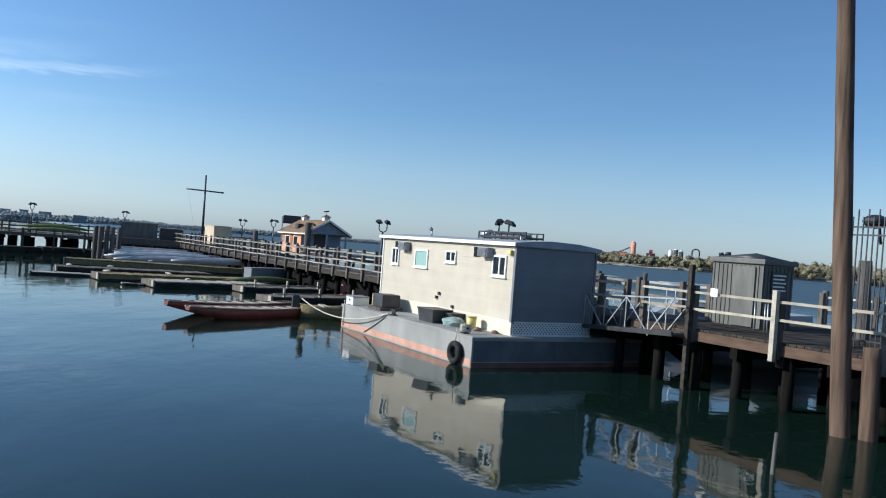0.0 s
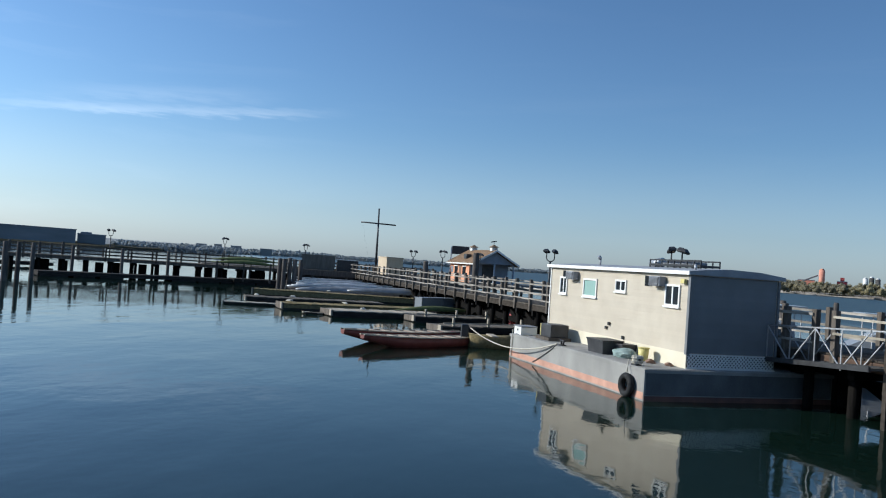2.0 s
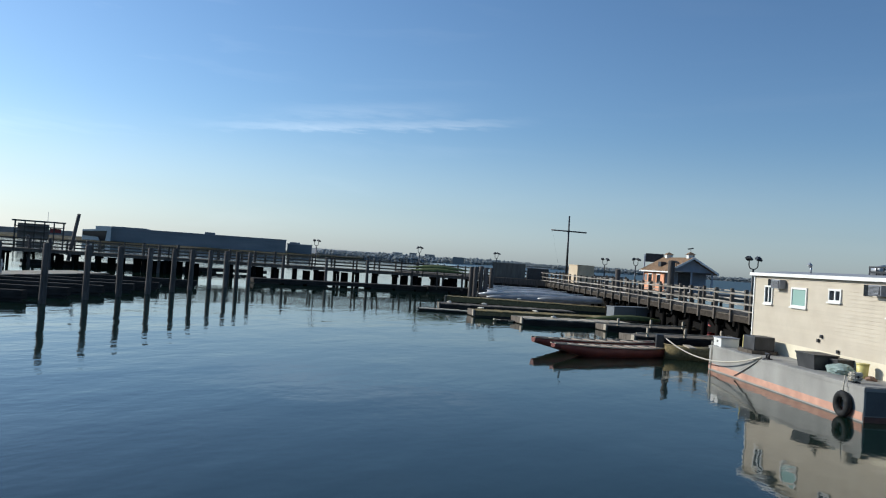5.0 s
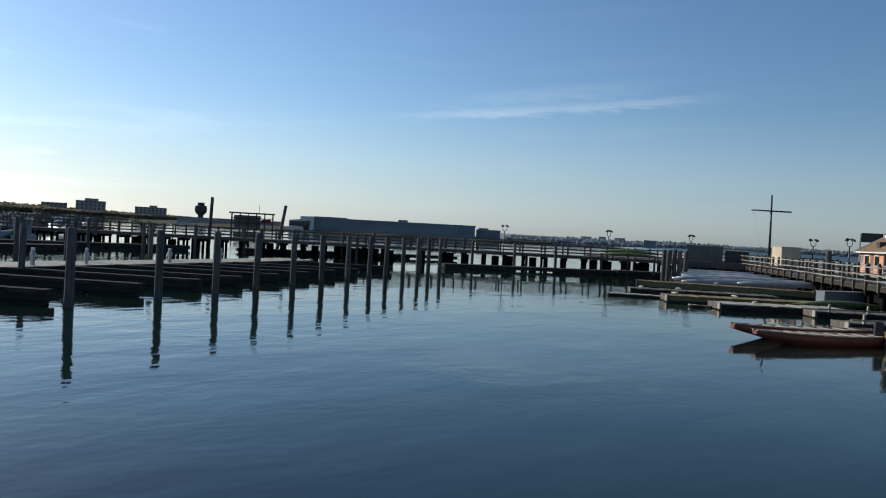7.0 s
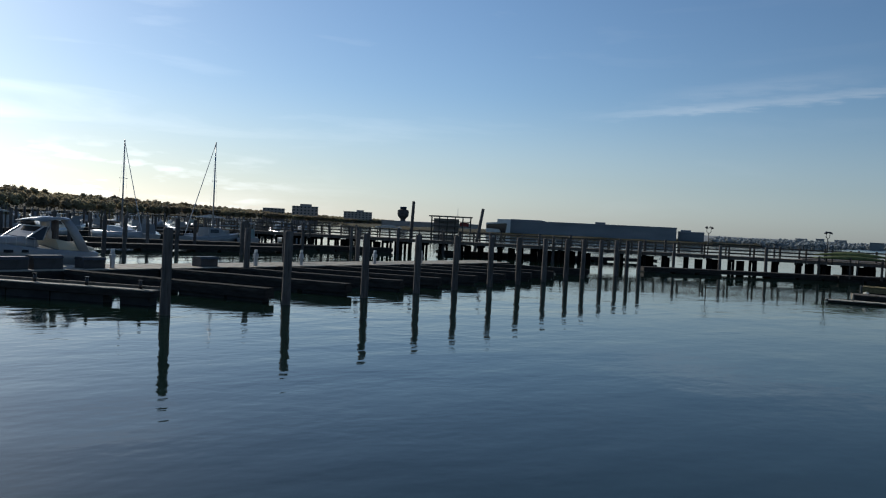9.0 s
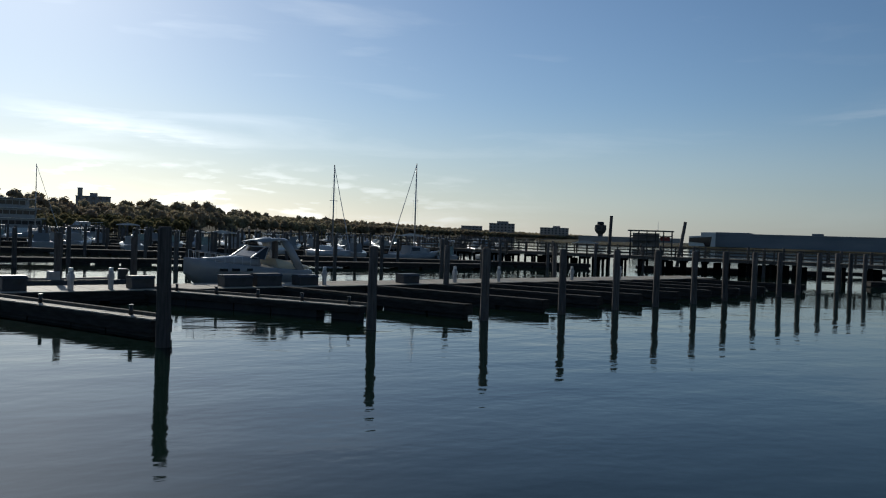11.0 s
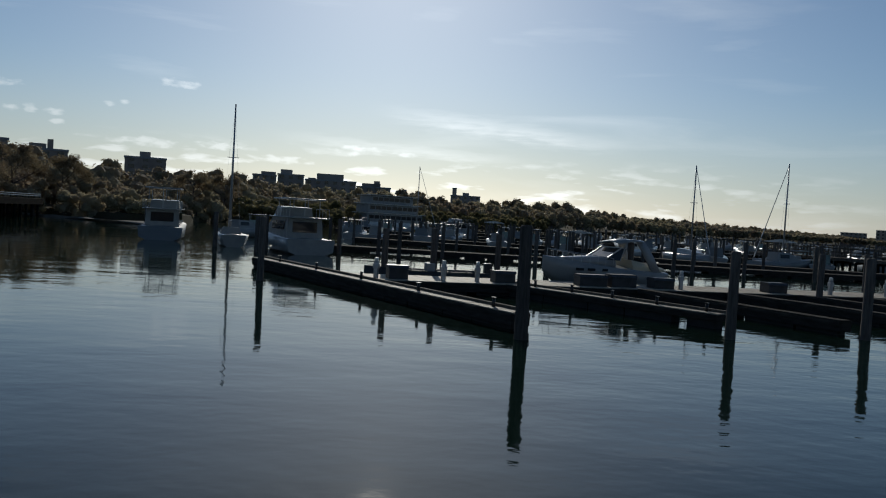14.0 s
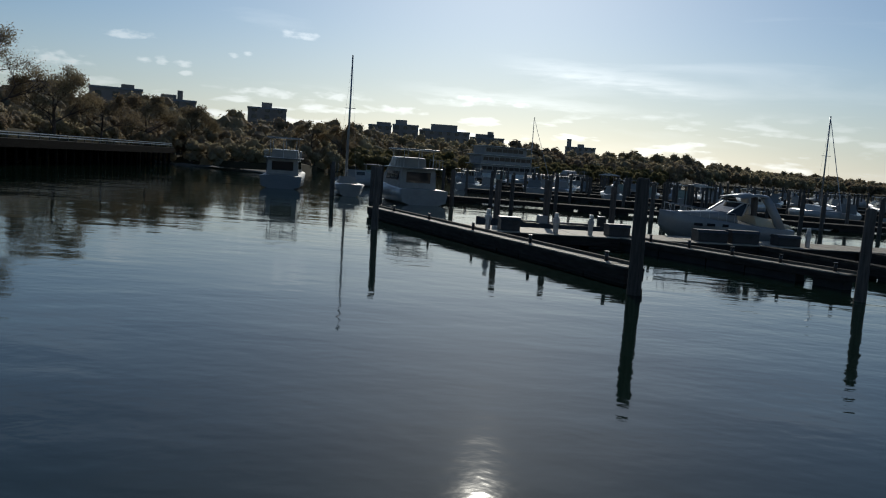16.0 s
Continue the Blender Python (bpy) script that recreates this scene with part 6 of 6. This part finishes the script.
def walkway_skiff():
    a, b = (-36.3, -4.5), (-38.0, 1.0)
    L = math.hypot(b[0] - a[0], b[1] - a[1])
    o = thing("open_skiff", "low dark open skiff with an outboard, moored behind the walkway", "boat", pose(a[0], a[1], 0, 0, 0, heading(a, b)))
    rings = []
    for i in range(13):
        f = i / 12
        w = 0.85 * (1 - max(0, (0.45 - f) / 0.45) ** 2.2) + 0.03
        sh = 0.62 + 0.3 * max(0, 0.5 - f) ** 1.5
        rings.append([(-w, f * L, sh), (-w * 0.8, f * L, 0.1), (0, f * L, -0.15 + 0.6 * max(0, 0.2 - f)), (w * 0.8, f * L, 0.1), (w, f * L, sh), (w * 0.85, f * L, sh), (w * 0.6, f * L, 0.2), (-w * 0.6, f * L, 0.2), (-w * 0.85, f * L, sh)])
    part("hull", loft(rings), DARKPLASTIC, o)
    for f in (0.4, 0.65):
        part("thwart", box(-0.7, f * L, 0.5, 0.7, f * L + 0.25, 0.54), PALEDECK, o)
    part("outboard", box(-0.16, L - 0.02, 0.35, 0.16, L + 0.35, 1.05, 0.05), DARKPLASTIC, o)
    part("console", box(-0.3, 0.5 * L, 0.2, 0.3, 0.5 * L + 0.4, 0.95, 0.04), GELCOAT, o)


walkway_skiff()
for _az, _d, _z in ((107.4, 62, 2.6), (111.9, 79, 2.7), (104.6, 57, 2.5), (98.9, 60, 2.6)):
    dock_pile(*polar(_az, _d)[:2], _z, 0.17)
# roofed shelters on the outer docks
for az, d, z in ((88.0, 118, 3.1), (82.0, 84, 2.6), (68.8, 88, 2.9), (56.5, 92, 2.7)):
    o = thing("dock_shelter", "small open dock shelter with a bright metal roof", "shelter", pose(*polar(az, d, 0.48), 0, 0, az), "shelters")
    for x in (-1.2, 1.2):
        for y in (-0.8, 0.8):
            part("post", box(x - 0.06, y - 0.06, 0, x + 0.06, y + 0.06, z - 0.7), TIMBER, o)
    part("roof", loft([[(-1.5, y, z - 0.7), (1.5, y, z - 0.7), (1.5, y, z - 0.62), (0, y, z - 0.35), (-1.5, y, z - 0.62)] for y in (-1.1, 1.1)], smooth=False), GALV, o)


# ---- quay with guard rails ----
def quay(p, q):
    L = math.hypot(q[0] - p[0], q[1] - p[1])
    k = thing("quay", "dark timber quay on piles with two pale guard rails", "quay", pose(p[0], p[1], 0, 0, 0, heading(p, q)), kind="structure")
    part("deck", box(0, 0, 2.3, 7, L, 2.6, 0.03), CONCRETE, k)
    part("edge_beam", box(-0.12, 0, 1.75, 0.15, L, 2.62, 0.03), CREOSOTESHADE, k)
    part("back_wall", box(5.5, 0, -1, 7, L, 2.29), CREOSOTESHADE, k)
    for z in (2.98, 3.22):
        # white colour stands in for the sun's glint on the metal rails
        part("guard_rail", beam((0.2, 0.1, z), (0.2, L - 1, z), 0.06, 0.10), WHITE, k, "metal guard rail with its sun glint painted as white")
    y, w, g = 0.3, None, None
    while y < L - 1:
        if w is None:
            w = part("rail_post", box(-0.05, -0.05, 2.65, 0.05, 0.05, 3.25), DARKMETAL, k)
            w.matrix_basis = pose(0.27, y, 0)
            g = part("pile", rod((0, 0, -1), (0, 0, 2.29), 0.18, 0.17, 8), CREOSOTESHADE, k)
            g.matrix_basis = pose(0.5, y, 0)
        else:
            again(w, k, pose(0.27, y, 0))
            for x in (0.5, 2.4, 4.4):
                again(g, k, pose(x, y + (x * 0.3), 0))
        y += 2.0


quay((-113, -60.5), (-38, -49))


# ---- far buildings ----
def block(az0, az1, d, z0, el, label, mat, storeys=0, name="apartment_block", depth=16, tops=(), turn=0.0):
    """A flat-roofed building that spans az0 to az1 at distance d; el is the roof's angle over the horizon."""
    a, b = np.array(polar(az0, d)[:2]), np.array(polar(az1, d)[:2])
    L = float(np.hypot(*(b - a)))
    H = 3.0 + d * math.tan(radians(el)) - z0
    o = thing(name, label, "building", pose(a[0], a[1], z0, 0, 0, math.degrees(math.atan2(b[1] - a[1], b[0] - a[0])) + turn))
    part("wall", box(0, 0, -4, L, depth, H - 0.5), mat, o)
    part("roof", box(-0.2, -0.2, H - 0.497, L + 0.2, depth + 0.2, H), ROOFGREY, o)
    for f0, f1, h in tops:
        part("roof_house", box(L * f0, 2, H + 0.003, L * f1, depth - 3, H + h), mat, o)
    if storeys:
        w = None
        n = max(3, min(14, int(L / 3.2)))
        for s in range(storeys):
            z = H * (s + 0.35) / storeys
            for i in range(n):
                x = L * (i + 0.5) / n
                if w is None:
                    w = part("window", box(-0.7, -0.12, 0, 0.7, -0.01, min(1.5, H / storeys * 0.5)), GLASS, o)
                    w.matrix_basis = pose(x, 0, z)
                else:
                    again(w, o, pose(x, 0, z))
    return o


block(113.4, 110.8, 255, 6, 3.0, "tall flat-roofed apartment block above the trees", BRICKFAR, 5, tops=((0.35, 0.62, 1.6),))
block(123.4, 120.2, 215, 4, 3.5, "dark flat-roofed building behind the trees", BRICKFAR, 3, tops=((0.6, 0.85, 1.0),))
block(127.9, 124.4, 205, 4, 3.45, "dark flat-roofed building behind the trees", BRICKFAR, 3, tops=((0.6, 0.75, 0.7),))
block(119.3, 116.8, 220, 4, 3.05, "dark brick building stepping down behind the trees", BRICKFAR, 3, tops=((0.1, 0.5, 1.2), (0.52, 0.66, 2.4)))
block(105.1, 103.5, 330, 6, 2.42, "dark apartment block on the hill", BRICKFAR, 4, tops=((0.35, 0.98, 1.2),))
block(103.4, 101.6, 335, 6, 2.55, "dark apartment block on the hill", BRICKFAR, 4, tops=((0.1, 0.55, 1.8),))
block(101.5, 97.95, 340, 6, 2.3, "broad dark apartment block on the hill", BRICKFAR, 4, tops=((0.22, 0.75, 2.6), (0.05, 0.2, 0.6)))
block(97.9, 95.5, 350, 6, 2.02, "dark stepped apartment block on the hill", BRICKFAR, 3, tops=((0.15, 0.7, 1.4), (0.5, 0.68, 2.6)))
block(91.2, 89.1, 470, 6, 1.78, "dark apartment block with a stair tower", BRICKFAR, 4, tops=((0.4, 0.62, 1.7),))
block(94.6, 94.35, 520, 6, 1.95, "slim pale chimney block over the trees", BRICKFAR, 0, depth=4)
block(91.1, 90.8, 560, 6, 2.3, "slim pale chimney block over the trees", BRICKFAR, 0, depth=4)
block(65.3, 63.8, 760, 4, 0.68, "low dark block on the far shore", BRICKFAR, 3)
block(63.3, 61.5, 760, 4, 0.92, "dark apartment block on the far shore", BRICKFAR, 4, tops=((0.3, 0.75, 2),))
block(59.7, 57.7, 760, 4, 0.72, "dark apartment block on the far shore", BRICKFAR, 4, tops=((0.45, 0.7, 1.6),))

# airport terminal: white end wedge and long blue-grey hall
block(47.85, 36.4, 420, 1.0, 0.66, "long blue-grey flat-roofed terminal hall across the water", STEELBLUE, 0, "terminal_building", 40, ((0.52, 0.58, 1.0), (0.0, 0.19, 0.55)))
block(36.3, 34.6, 430, 1.0, 0.42, "low dark annex beside the terminal", STEELBLUE, 0, "terminal_annex", 20, ((0.1, 0.5, 0.8),))
_w = thing("terminal_wedge", "white wedge-shaped end of the terminal with a dark glazed cut", "building", pose(*polar(49.55, 416, 1.0), 0, 0, 48.7))
_L = 416 * radians(1.72)
part("wall", loft([[(0, y, 0.0), (_L, y, -2), (_L, y, 7.2), (_L * 0.45, y, 7.0), (_L * 0.45, y, 5.4), (0, y, 4.9)] for y in (0, 20)], smooth=False), WHITE, _w)
part("glazing", loft([[(0.2, y, 2.2), (_L * 0.55, y, 1.8), (_L * 0.66, y, -0.8), (_L * 0.8, y, -0.8), (_L * 0.86, y, 5.0), (0.2, y, 4.2)] for y in (-0.25, -0.05)], smooth=False), GLASS, _w)
block(57.0, 50.0, 560, 1.0, 0.22, "low dark hangars beyond the terminal", BRICKFAR, 0, "hangar", 30)

_g = thing("steel_gantry", "dark steel framed gantry building on the far shore", "gantry", pose(*polar(53.45, 300, 0.5), 0, 0, 52))
_L = 300 * radians(2.8)
for x in np.linspace(0, _L, 6):
    for y in (0, 6):
        part("column", box(x - 0.18, y - 0.18, -1, x + 0.18, y + 0.18, 5.9), PILE, _g)
for z in (2.4, 4.2):
    part("floor_beam", box(-0.2, -0.3, z, _L + 0.2, 6.3, z + 0.25), PILE, _g)
part("top_beam", box(-1.0, -0.4, 5.9, _L + 0.6, 6.4, 6.35), PILE, _g)
part("infill", box(0.8, 2, 0, _L * 0.7, 5, 5.3), BRICKFAR, _g)
part("red_panel", box(_L * 0.72, 1.5, 2.7, _L * 0.95, 5, 4.1), REDPAINT, _g)
part("whip_mast", rod((_L * 0.66, 3, 6.3), (_L * 0.66, 3, 9.6), 0.1, 0.05, 6), GALV, _g)

_c = thing("control_tower", "dark mushroom-headed control tower on the skyline", "tower", pose(*polar(55.5, 900, 0)))
part("shaft", rod((0, 0, 0), (0, 0, 11), 3.4, 2.6, 14), CONCRETE, _c)
part("head", loft([[(r * math.cos(t), r * math.sin(t), z) for t in np.linspace(0, 2 * math.pi, 16, endpoint=False)] for r, z in ((2.8, 8.5), (6.0, 12), (6.5, 15), (6.2, 18.5), (4.2, 19.2))], smooth=False), CONCRETE, _c)
part("cab", rod((0, 0, 19.2), (0, 0, 22.3), 3.6, 3.9, 12), GLASS, _c)

# works on the east bank
_c = thing("red_silo", "terracotta cylindrical silo with a conveyor on the far bank", "silo", pose(*polar(-13.5, 720, 3)))
part("tower", rod((0, 0, -1), (0, 0, 17.5), 2.3, 2.3, 16), TERRACOTTA, _c)
part("cap", rod((0, 0, 17.5), (0, 0, 18.6), 1.6, 1.2, 12), TERRACOTTA, _c)
part("conveyor", beam((-22, 0, 4), (-3, 0, 13), 1.2, 1.2), BRICKFAR, _c)
block(-12.1, -13.1, 725, 3, 0.72, "red-roofed works building on the far bank", TERRACOTTA, 0, "works_building", 12)
block(-14.4, -15.0, 725, 3, 0.75, "dark red works building on the far bank", REDPAINT, 0, "works_building", 10, ((0.3, 0.7, 3),))
for i, az in enumerate((-16.0, -16.35, -16.7)):
    _c = thing("white_tank", "pale upright storage tank on the far bank", "tank", pose(*polar(az, 715, 3)), "tanks")
    part("drum", rod((0, 0, 0), (0, 0, 12.5 + i % 2), 1.9, 1.9, 14), CONCRETE if i else WHITE, _c)
    part("dome", rod((0, 0, 12.5 + i % 2), (0, 0, 13.6 + i % 2), 1.9, 0.5, 14), WHITE, _c)
_c = thing("pipe_arch", "dark inverted-U pipe over the far trees", "pipe", pose(*polar(-17.65, 715, 3), 0, 0, -17))
bm = bmesh.new()
_pts = [(-3, 0, 0), (-3, 0, 13)] + [(-3 * math.cos(t), 0, 13 + 2.5 * math.sin(t)) for t in np.linspace(0.3, math.pi - 0.3, 7)] + [(3, 0, 13), (3, 0, 4)]
for a, b in zip(_pts, _pts[1:]):
    add_rod(bm, a, b, 0.6, 0.6, 8)
part("pipe", bm, DARKMETAL, _c)
_c = thing("signal_gear", "dark cluster of machinery on a mast behind the shed", "machinery", pose(*polar(-19.6, 120, 0)))
part("mast", rod((0, 0, -1), (0, 0, 4.4), 0.25, 0.25, 8), DARKMETAL, _c)
for i, (x, z, s) in enumerate(((-0.9, 4.4, 0.5), (0.0, 4.6, 0.75), (0.9, 4.3, 0.55), (0.4, 5.2, 0.4), (-0.6, 5.1, 0.35))):
    part("drum", rod((x - s, 0, z), (x + s * 0.6, 0, z + 0.1), s * 0.7, s * 0.7, 10), DARKMETAL, _c)
block(-25.9, -26.4, 700, 3, 0.95, "small white domed house in the far trees", WHITE, 0, "far_house", 8)
block(-27.6, -28.4, 700, 3, 1.0, "ochre house in the far trees", TAN, 2, "far_house", 8)
for i, (a0, a1, el) in enumerate(((28.9, 28.2, 0.32), (27.7, 27.2, 0.36), (26.6, 25.9, 0.33), (24.6, 23.8, 0.27))):
    block(a0, a1, 760, 2, el, "far building on the north shore, haze put into its pale colour", HAZEHILL, 0, "far_building", 20)


# low dark docks and white hulls behind the landing
dock((14, 26), (5, 44), 2.0, 0.6, "floating dock behind the landing", gaps=0.2, seed=71)
for u, v, hd in ((10, 7, 60), (9.5, 2.5, 75), (9, 11.5, 60), (8.5, 16, 70)):
    p = np.array((6.6, 19.6)) + PX * u + PY * v
    runabout(float(p[0]), float(p[1]), MARINA + hd, 5.5, "white motorboat moored behind the landing", GELCOAT, int(v))
for u, v in ((16, 8), (17, 14), (20, 10), (24, 9), (19, 22), (14, 30), (12, 18)):
    p = np.array((6.6, 19.6)) + PX * u + PY * v
    dock_pile(float(p[0]), float(p[1]), 2.5, 0.15)


# painted piles and pipes under the main pier
for az, d, mt, r, lb in ((6.62, 43.0, REDPAINT, 0.13, "red painted pile under the pier"), (6.45, 43.2, REDPAINT, 0.11, "red painted pile under the pier"), (6.08, 42.6, WHITE, 0.09, "white pipe post under the pier"), (8.45, 49.0, WHITE, 0.10, "white pipe post under the pier"), (11.0, 62.0, REDPAINT, 0.14, "red painted pile under the pier"), (11.9, 65.0, WHITE, 0.1, "white pipe post under the pier"), (10.2, 58.0, WHITE, 0.1, "white pipe post under the pier")):
    o = thing("painted_pile", lb, "piling", pose(*polar(az, d - 0.55, 0)), "painted piles")
    part("shaft", rod((0, 0, -0.8), (0, 0, 1.15), r, r * 0.95, 10), mt, o)
    part("collar", rod((0, 0, 0.9), (0, 0, 1.0), r * 1.25, r * 1.25, 10), GALV, o)


# ---- trees ----
def leaf_quads(c, s, rng):
    """Small leaf quads of half length s, turned at random about the points c."""
    n = len(c)
    a = rng.normal(size=(n, 3))
    a /= np.linalg.norm(a, axis=1)[:, None]
    e = np.cross(a, rng.normal(size=(n, 3)))
    e /= np.linalg.norm(e, axis=1)[:, None]
    a, e = a * s[:, None], e * s[:, None] * 0.7
    return np.stack((c - a, c - e * 0.8, c + a, c + e * 0.8), axis=1).reshape(-1, 3)


def leaf_cloud(blobs, per, size, seed, flat=0.75, shell=0.35, cores=0.0):
    """Leaves scattered in the blobs' shells (x, y, z, r), round ragged inner clumps of twigs where cores > 0."""
    rng = np.random.default_rng(seed)
    bl = np.array(blobs, float)
    b = np.repeat(bl, per, axis=0)
    n = len(b)
    d = rng.normal(size=(n, 3))
    d /= np.linalg.norm(d, axis=1)[:, None]
    r = b[:, 3] * rng.uniform(shell, 1.1, n)
    c = b[:, :3] + d * r[:, None] * np.array((1, 1, flat))
    far = np.hypot(b[:, 0], b[:, 1]) if size < 0.01 else np.ones(n)
    v = leaf_quads(c, size * far * rng.uniform(0.5, 1.3, n), rng)
    f = np.arange(4 * n).reshape(-1, 4).tolist()
    if cores:
        bm = bmesh.new()
        bmesh.ops.create_icosphere(bm, subdivisions=2, radius=1.0)
        iv = np.array([w.co[:] for w in bm.verts])
        fi = np.array([[w.index for w in q.verts] for q in bm.faces])
        bm.free()
        m = len(bl)
        k = cores * rng.uniform(0.72, 1.08, (m, len(iv), 1))
        cv = bl[:, None, :3] + iv[None] * k * bl[:, None, 3:4] * np.array((1, 1, flat))
        f += (fi[None] + len(v) + (np.arange(m) * len(iv))[:, None, None]).reshape(-1, 3).tolist()
        v = np.concatenate((v, cv.reshape(-1, 3)))
    return (v.tolist(), [], f)


def tree(az, d, zb, h, r, leafmat, seed, label, per=16, size=0.11):
    """A spreading tree: trunk, four orders of branches, a thin crown of small leaves at the twigs."""
    rng = random.Random(seed)
    t = thing("tree", label, "tree", pose(*polar(az, d, zb)), "bank trees")
    bm = bmesh.new()
    blobs = []
    add_rod(bm, (0, 0, -0.5), (0, 0, h * 0.25), h * 0.026, h * 0.02, 8)
    add_rod(bm, (0, 0, h * 0.25), (rng.uniform(-0.3, 0.3), rng.uniform(-0.3, 0.3), h * 0.62), h * 0.02, h * 0.008, 7)

    def grow(p, v, ln, rad, depth):
        q = p + v * ln
        add_rod(bm, p, q, rad, rad * 0.6, 5 if depth < 2 else 3)
        if depth >= 2:
            blobs.append((q.x, q.y, q.z, r * rng.uniform(0.09, 0.17)))
        if depth >= 4:
            return
        for k in range(3):
            w = (v + Vector((rng.uniform(-1, 1), rng.uniform(-1, 1), rng.uniform(-0.45, 0.75))) * 0.8).normalized()
            grow(q, w, ln * rng.uniform(0.58, 0.82), rad * 0.58, depth + 1)

    for k in range(7):
        a = 2.4 * k + rng.uniform(-0.4, 0.4)
        f = 0.16 + 0.44 * k / 6
        grow(Vector((0, 0, h * f)), Vector((math.cos(a), math.sin(a), 0.35 + 0.9 * f)).normalized(), r * (0.36 - 0.16 * k / 6), h * 0.011, 0)
    part("trunk", bm, BARK, t)
    part("crown", leaf_cloud(blobs, per, size, seed), leafmat, t)


for i, (az, d, h, r, per) in enumerate(((129.3, 105, 13.6, 8.5, 9), (125.4, 112, 9.8, 7.0, 14), (122.6, 122, 7.2, 5.5, 14), (119.9, 135, 8.6, 6.0, 14), (133.5, 100, 13, 8, 10), (117.0, 145, 7.5, 5.5, 14), (109.0, 160, 7.2, 5, 14), (106.9, 165, 7.4, 5, 14))):
    tree(az, d, 2.5, h, r, LEAFBARE, 100 + i, ("tall spreading tree with bare twigs and brownish buds", "broad spring tree with thin olive-brown leaves")[i > 0], per)


def woods(name, label, spans, leafmat, seed, per=60, rows=4, size=0.0013):
    """Far woods: domed crowns of clumps packed along the skyline (az, distance, ground, top angle)."""
    rng = random.Random(seed)
    blobs, sticks = [], bmesh.new()
    for (a0, d0, g0, e0), (a1, d1, g1, e1) in zip(spans, spans[1:]):
        f = 0.0
        while f < 1:
            az, d, g, el = a0 + (a1 - a0) * f, d0 + (d1 - d0) * f, g0 + (g1 - g0) * f, e0 + (e1 - e0) * f
            full = max(3.0, 3 + d * math.tan(radians(el)) - g)
            R = min(full * 0.42, d * 0.022)
            for row in range(rows):
                k = (row + 1) / rows
                dd = d * (0.86 + 0.14 * k) + rng.uniform(-3, 3)
                H = full * (0.35 + 0.65 * k) * rng.uniform(0.82, 1.06) * (1 + 0.08 * noise.noise(Vector((az * 0.7, seed, row))))
                rr = R * rng.uniform(0.7, 1.15)
                x, y, _ = polar(az + math.degrees(R / d) * rng.uniform(-0.7, 0.7), dd)
                add_rod(sticks, (x, y, g - 2), (x, y, g + H * 0.7), 0.2, 0.1, 4)
                top = g + H
                blobs.append((x, y, top - rr * 0.5, rr * 0.52))
                for j in range(8):
                    a, u = rng.uniform(0, 2 * math.pi), rng.uniform(0.35, 0.75)
                    blobs.append((x + rr * u * math.cos(a), y + rr * u * math.sin(a), top - rr * rng.uniform(0.55, 1.5), rr * rng.uniform(0.3, 0.5)))
                low = top - rr * 1.6
                while low > g + 0.8:
                    a = rng.uniform(0, 2 * math.pi)
                    blobs.append((x + rr * 0.5 * math.cos(a), y + rr * 0.5 * math.sin(a), low, rr * rng.uniform(0.4, 0.6)))
                    low -= rr * 0.6
            f += math.degrees(R * 1.05 / d) / max(1e-3, abs(a1 - a0))
    o = part(name, leaf_cloud(blobs, per, size, seed, 0.9, 0.8, 0.9), leafmat)
    tagged(o, label, "trees", kind="stuff")
    s = part("wood_trunks", sticks, BARK)
    tagged(s, "trunks of the " + label.split(" with")[0], "trunks", kind="stuff")


woods("west_woods", "dark wooded hillside with dull spring leaves", [(136, 160, 3, 3.6), (128, 165, 3, 3.3), (121, 172, 3, 3.4), (118.8, 176, 3, 3.5), (116.7, 180, 3, 2.95), (113.3, 186, 3, 2.6), (108, 200, 3, 2.55), (105.6, 225, 3, 2.3), (103, 240, 3, 1.95), (95.2, 290, 4, 1.85), (93.6, 310, 4, 1.95), (91, 340, 4, 1.5), (87.3, 390, 4, 1.68), (83.3, 420, 4, 1.75), (81.3, 470, 4, 1.28), (77.3, 530, 4, 1.03), (72.5, 640, 4, 0.82), (67.2, 750, 4, 0.55), (63, 800, 4, 0.36), (56, 860, 3, 0.2)], LEAFDARK, 5)
woods("bank_shrubs", "dark shrubs and small trees along the quay and bank", [(140, 92, 3, 2.0), (134, 103, 3, 2.0), (128, 122, 3, 1.9), (122, 147, 3, 1.7), (118, 150, 1, 1.5), (112, 146, 1, 1.2), (107, 180, 1, 1.0)], LEAFDARK, 11, 90, 3)
woods("marina_trees", "low round green trees behind the docks", [(106, 178, 1, 0.9), (100.5, 190, 1, 0.9), (97, 205, 1, 0.7), (91, 300, 2, 0.6), (84, 370, 2, 0.6)], LEAF, 6, 60, 2)
woods("east_woods", "pale spring trees and scrub along the far bank", [(-8, 745, 3, 0.72), (-14, 700, 3, 0.62), (-18, 690, 3, 0.85), (-24, 680, 3, 0.98), (-30, 660, 3, 1.05), (-44, 620, 3, 1.1)], LEAFFAR, 7, 50, 2, 0.0008)
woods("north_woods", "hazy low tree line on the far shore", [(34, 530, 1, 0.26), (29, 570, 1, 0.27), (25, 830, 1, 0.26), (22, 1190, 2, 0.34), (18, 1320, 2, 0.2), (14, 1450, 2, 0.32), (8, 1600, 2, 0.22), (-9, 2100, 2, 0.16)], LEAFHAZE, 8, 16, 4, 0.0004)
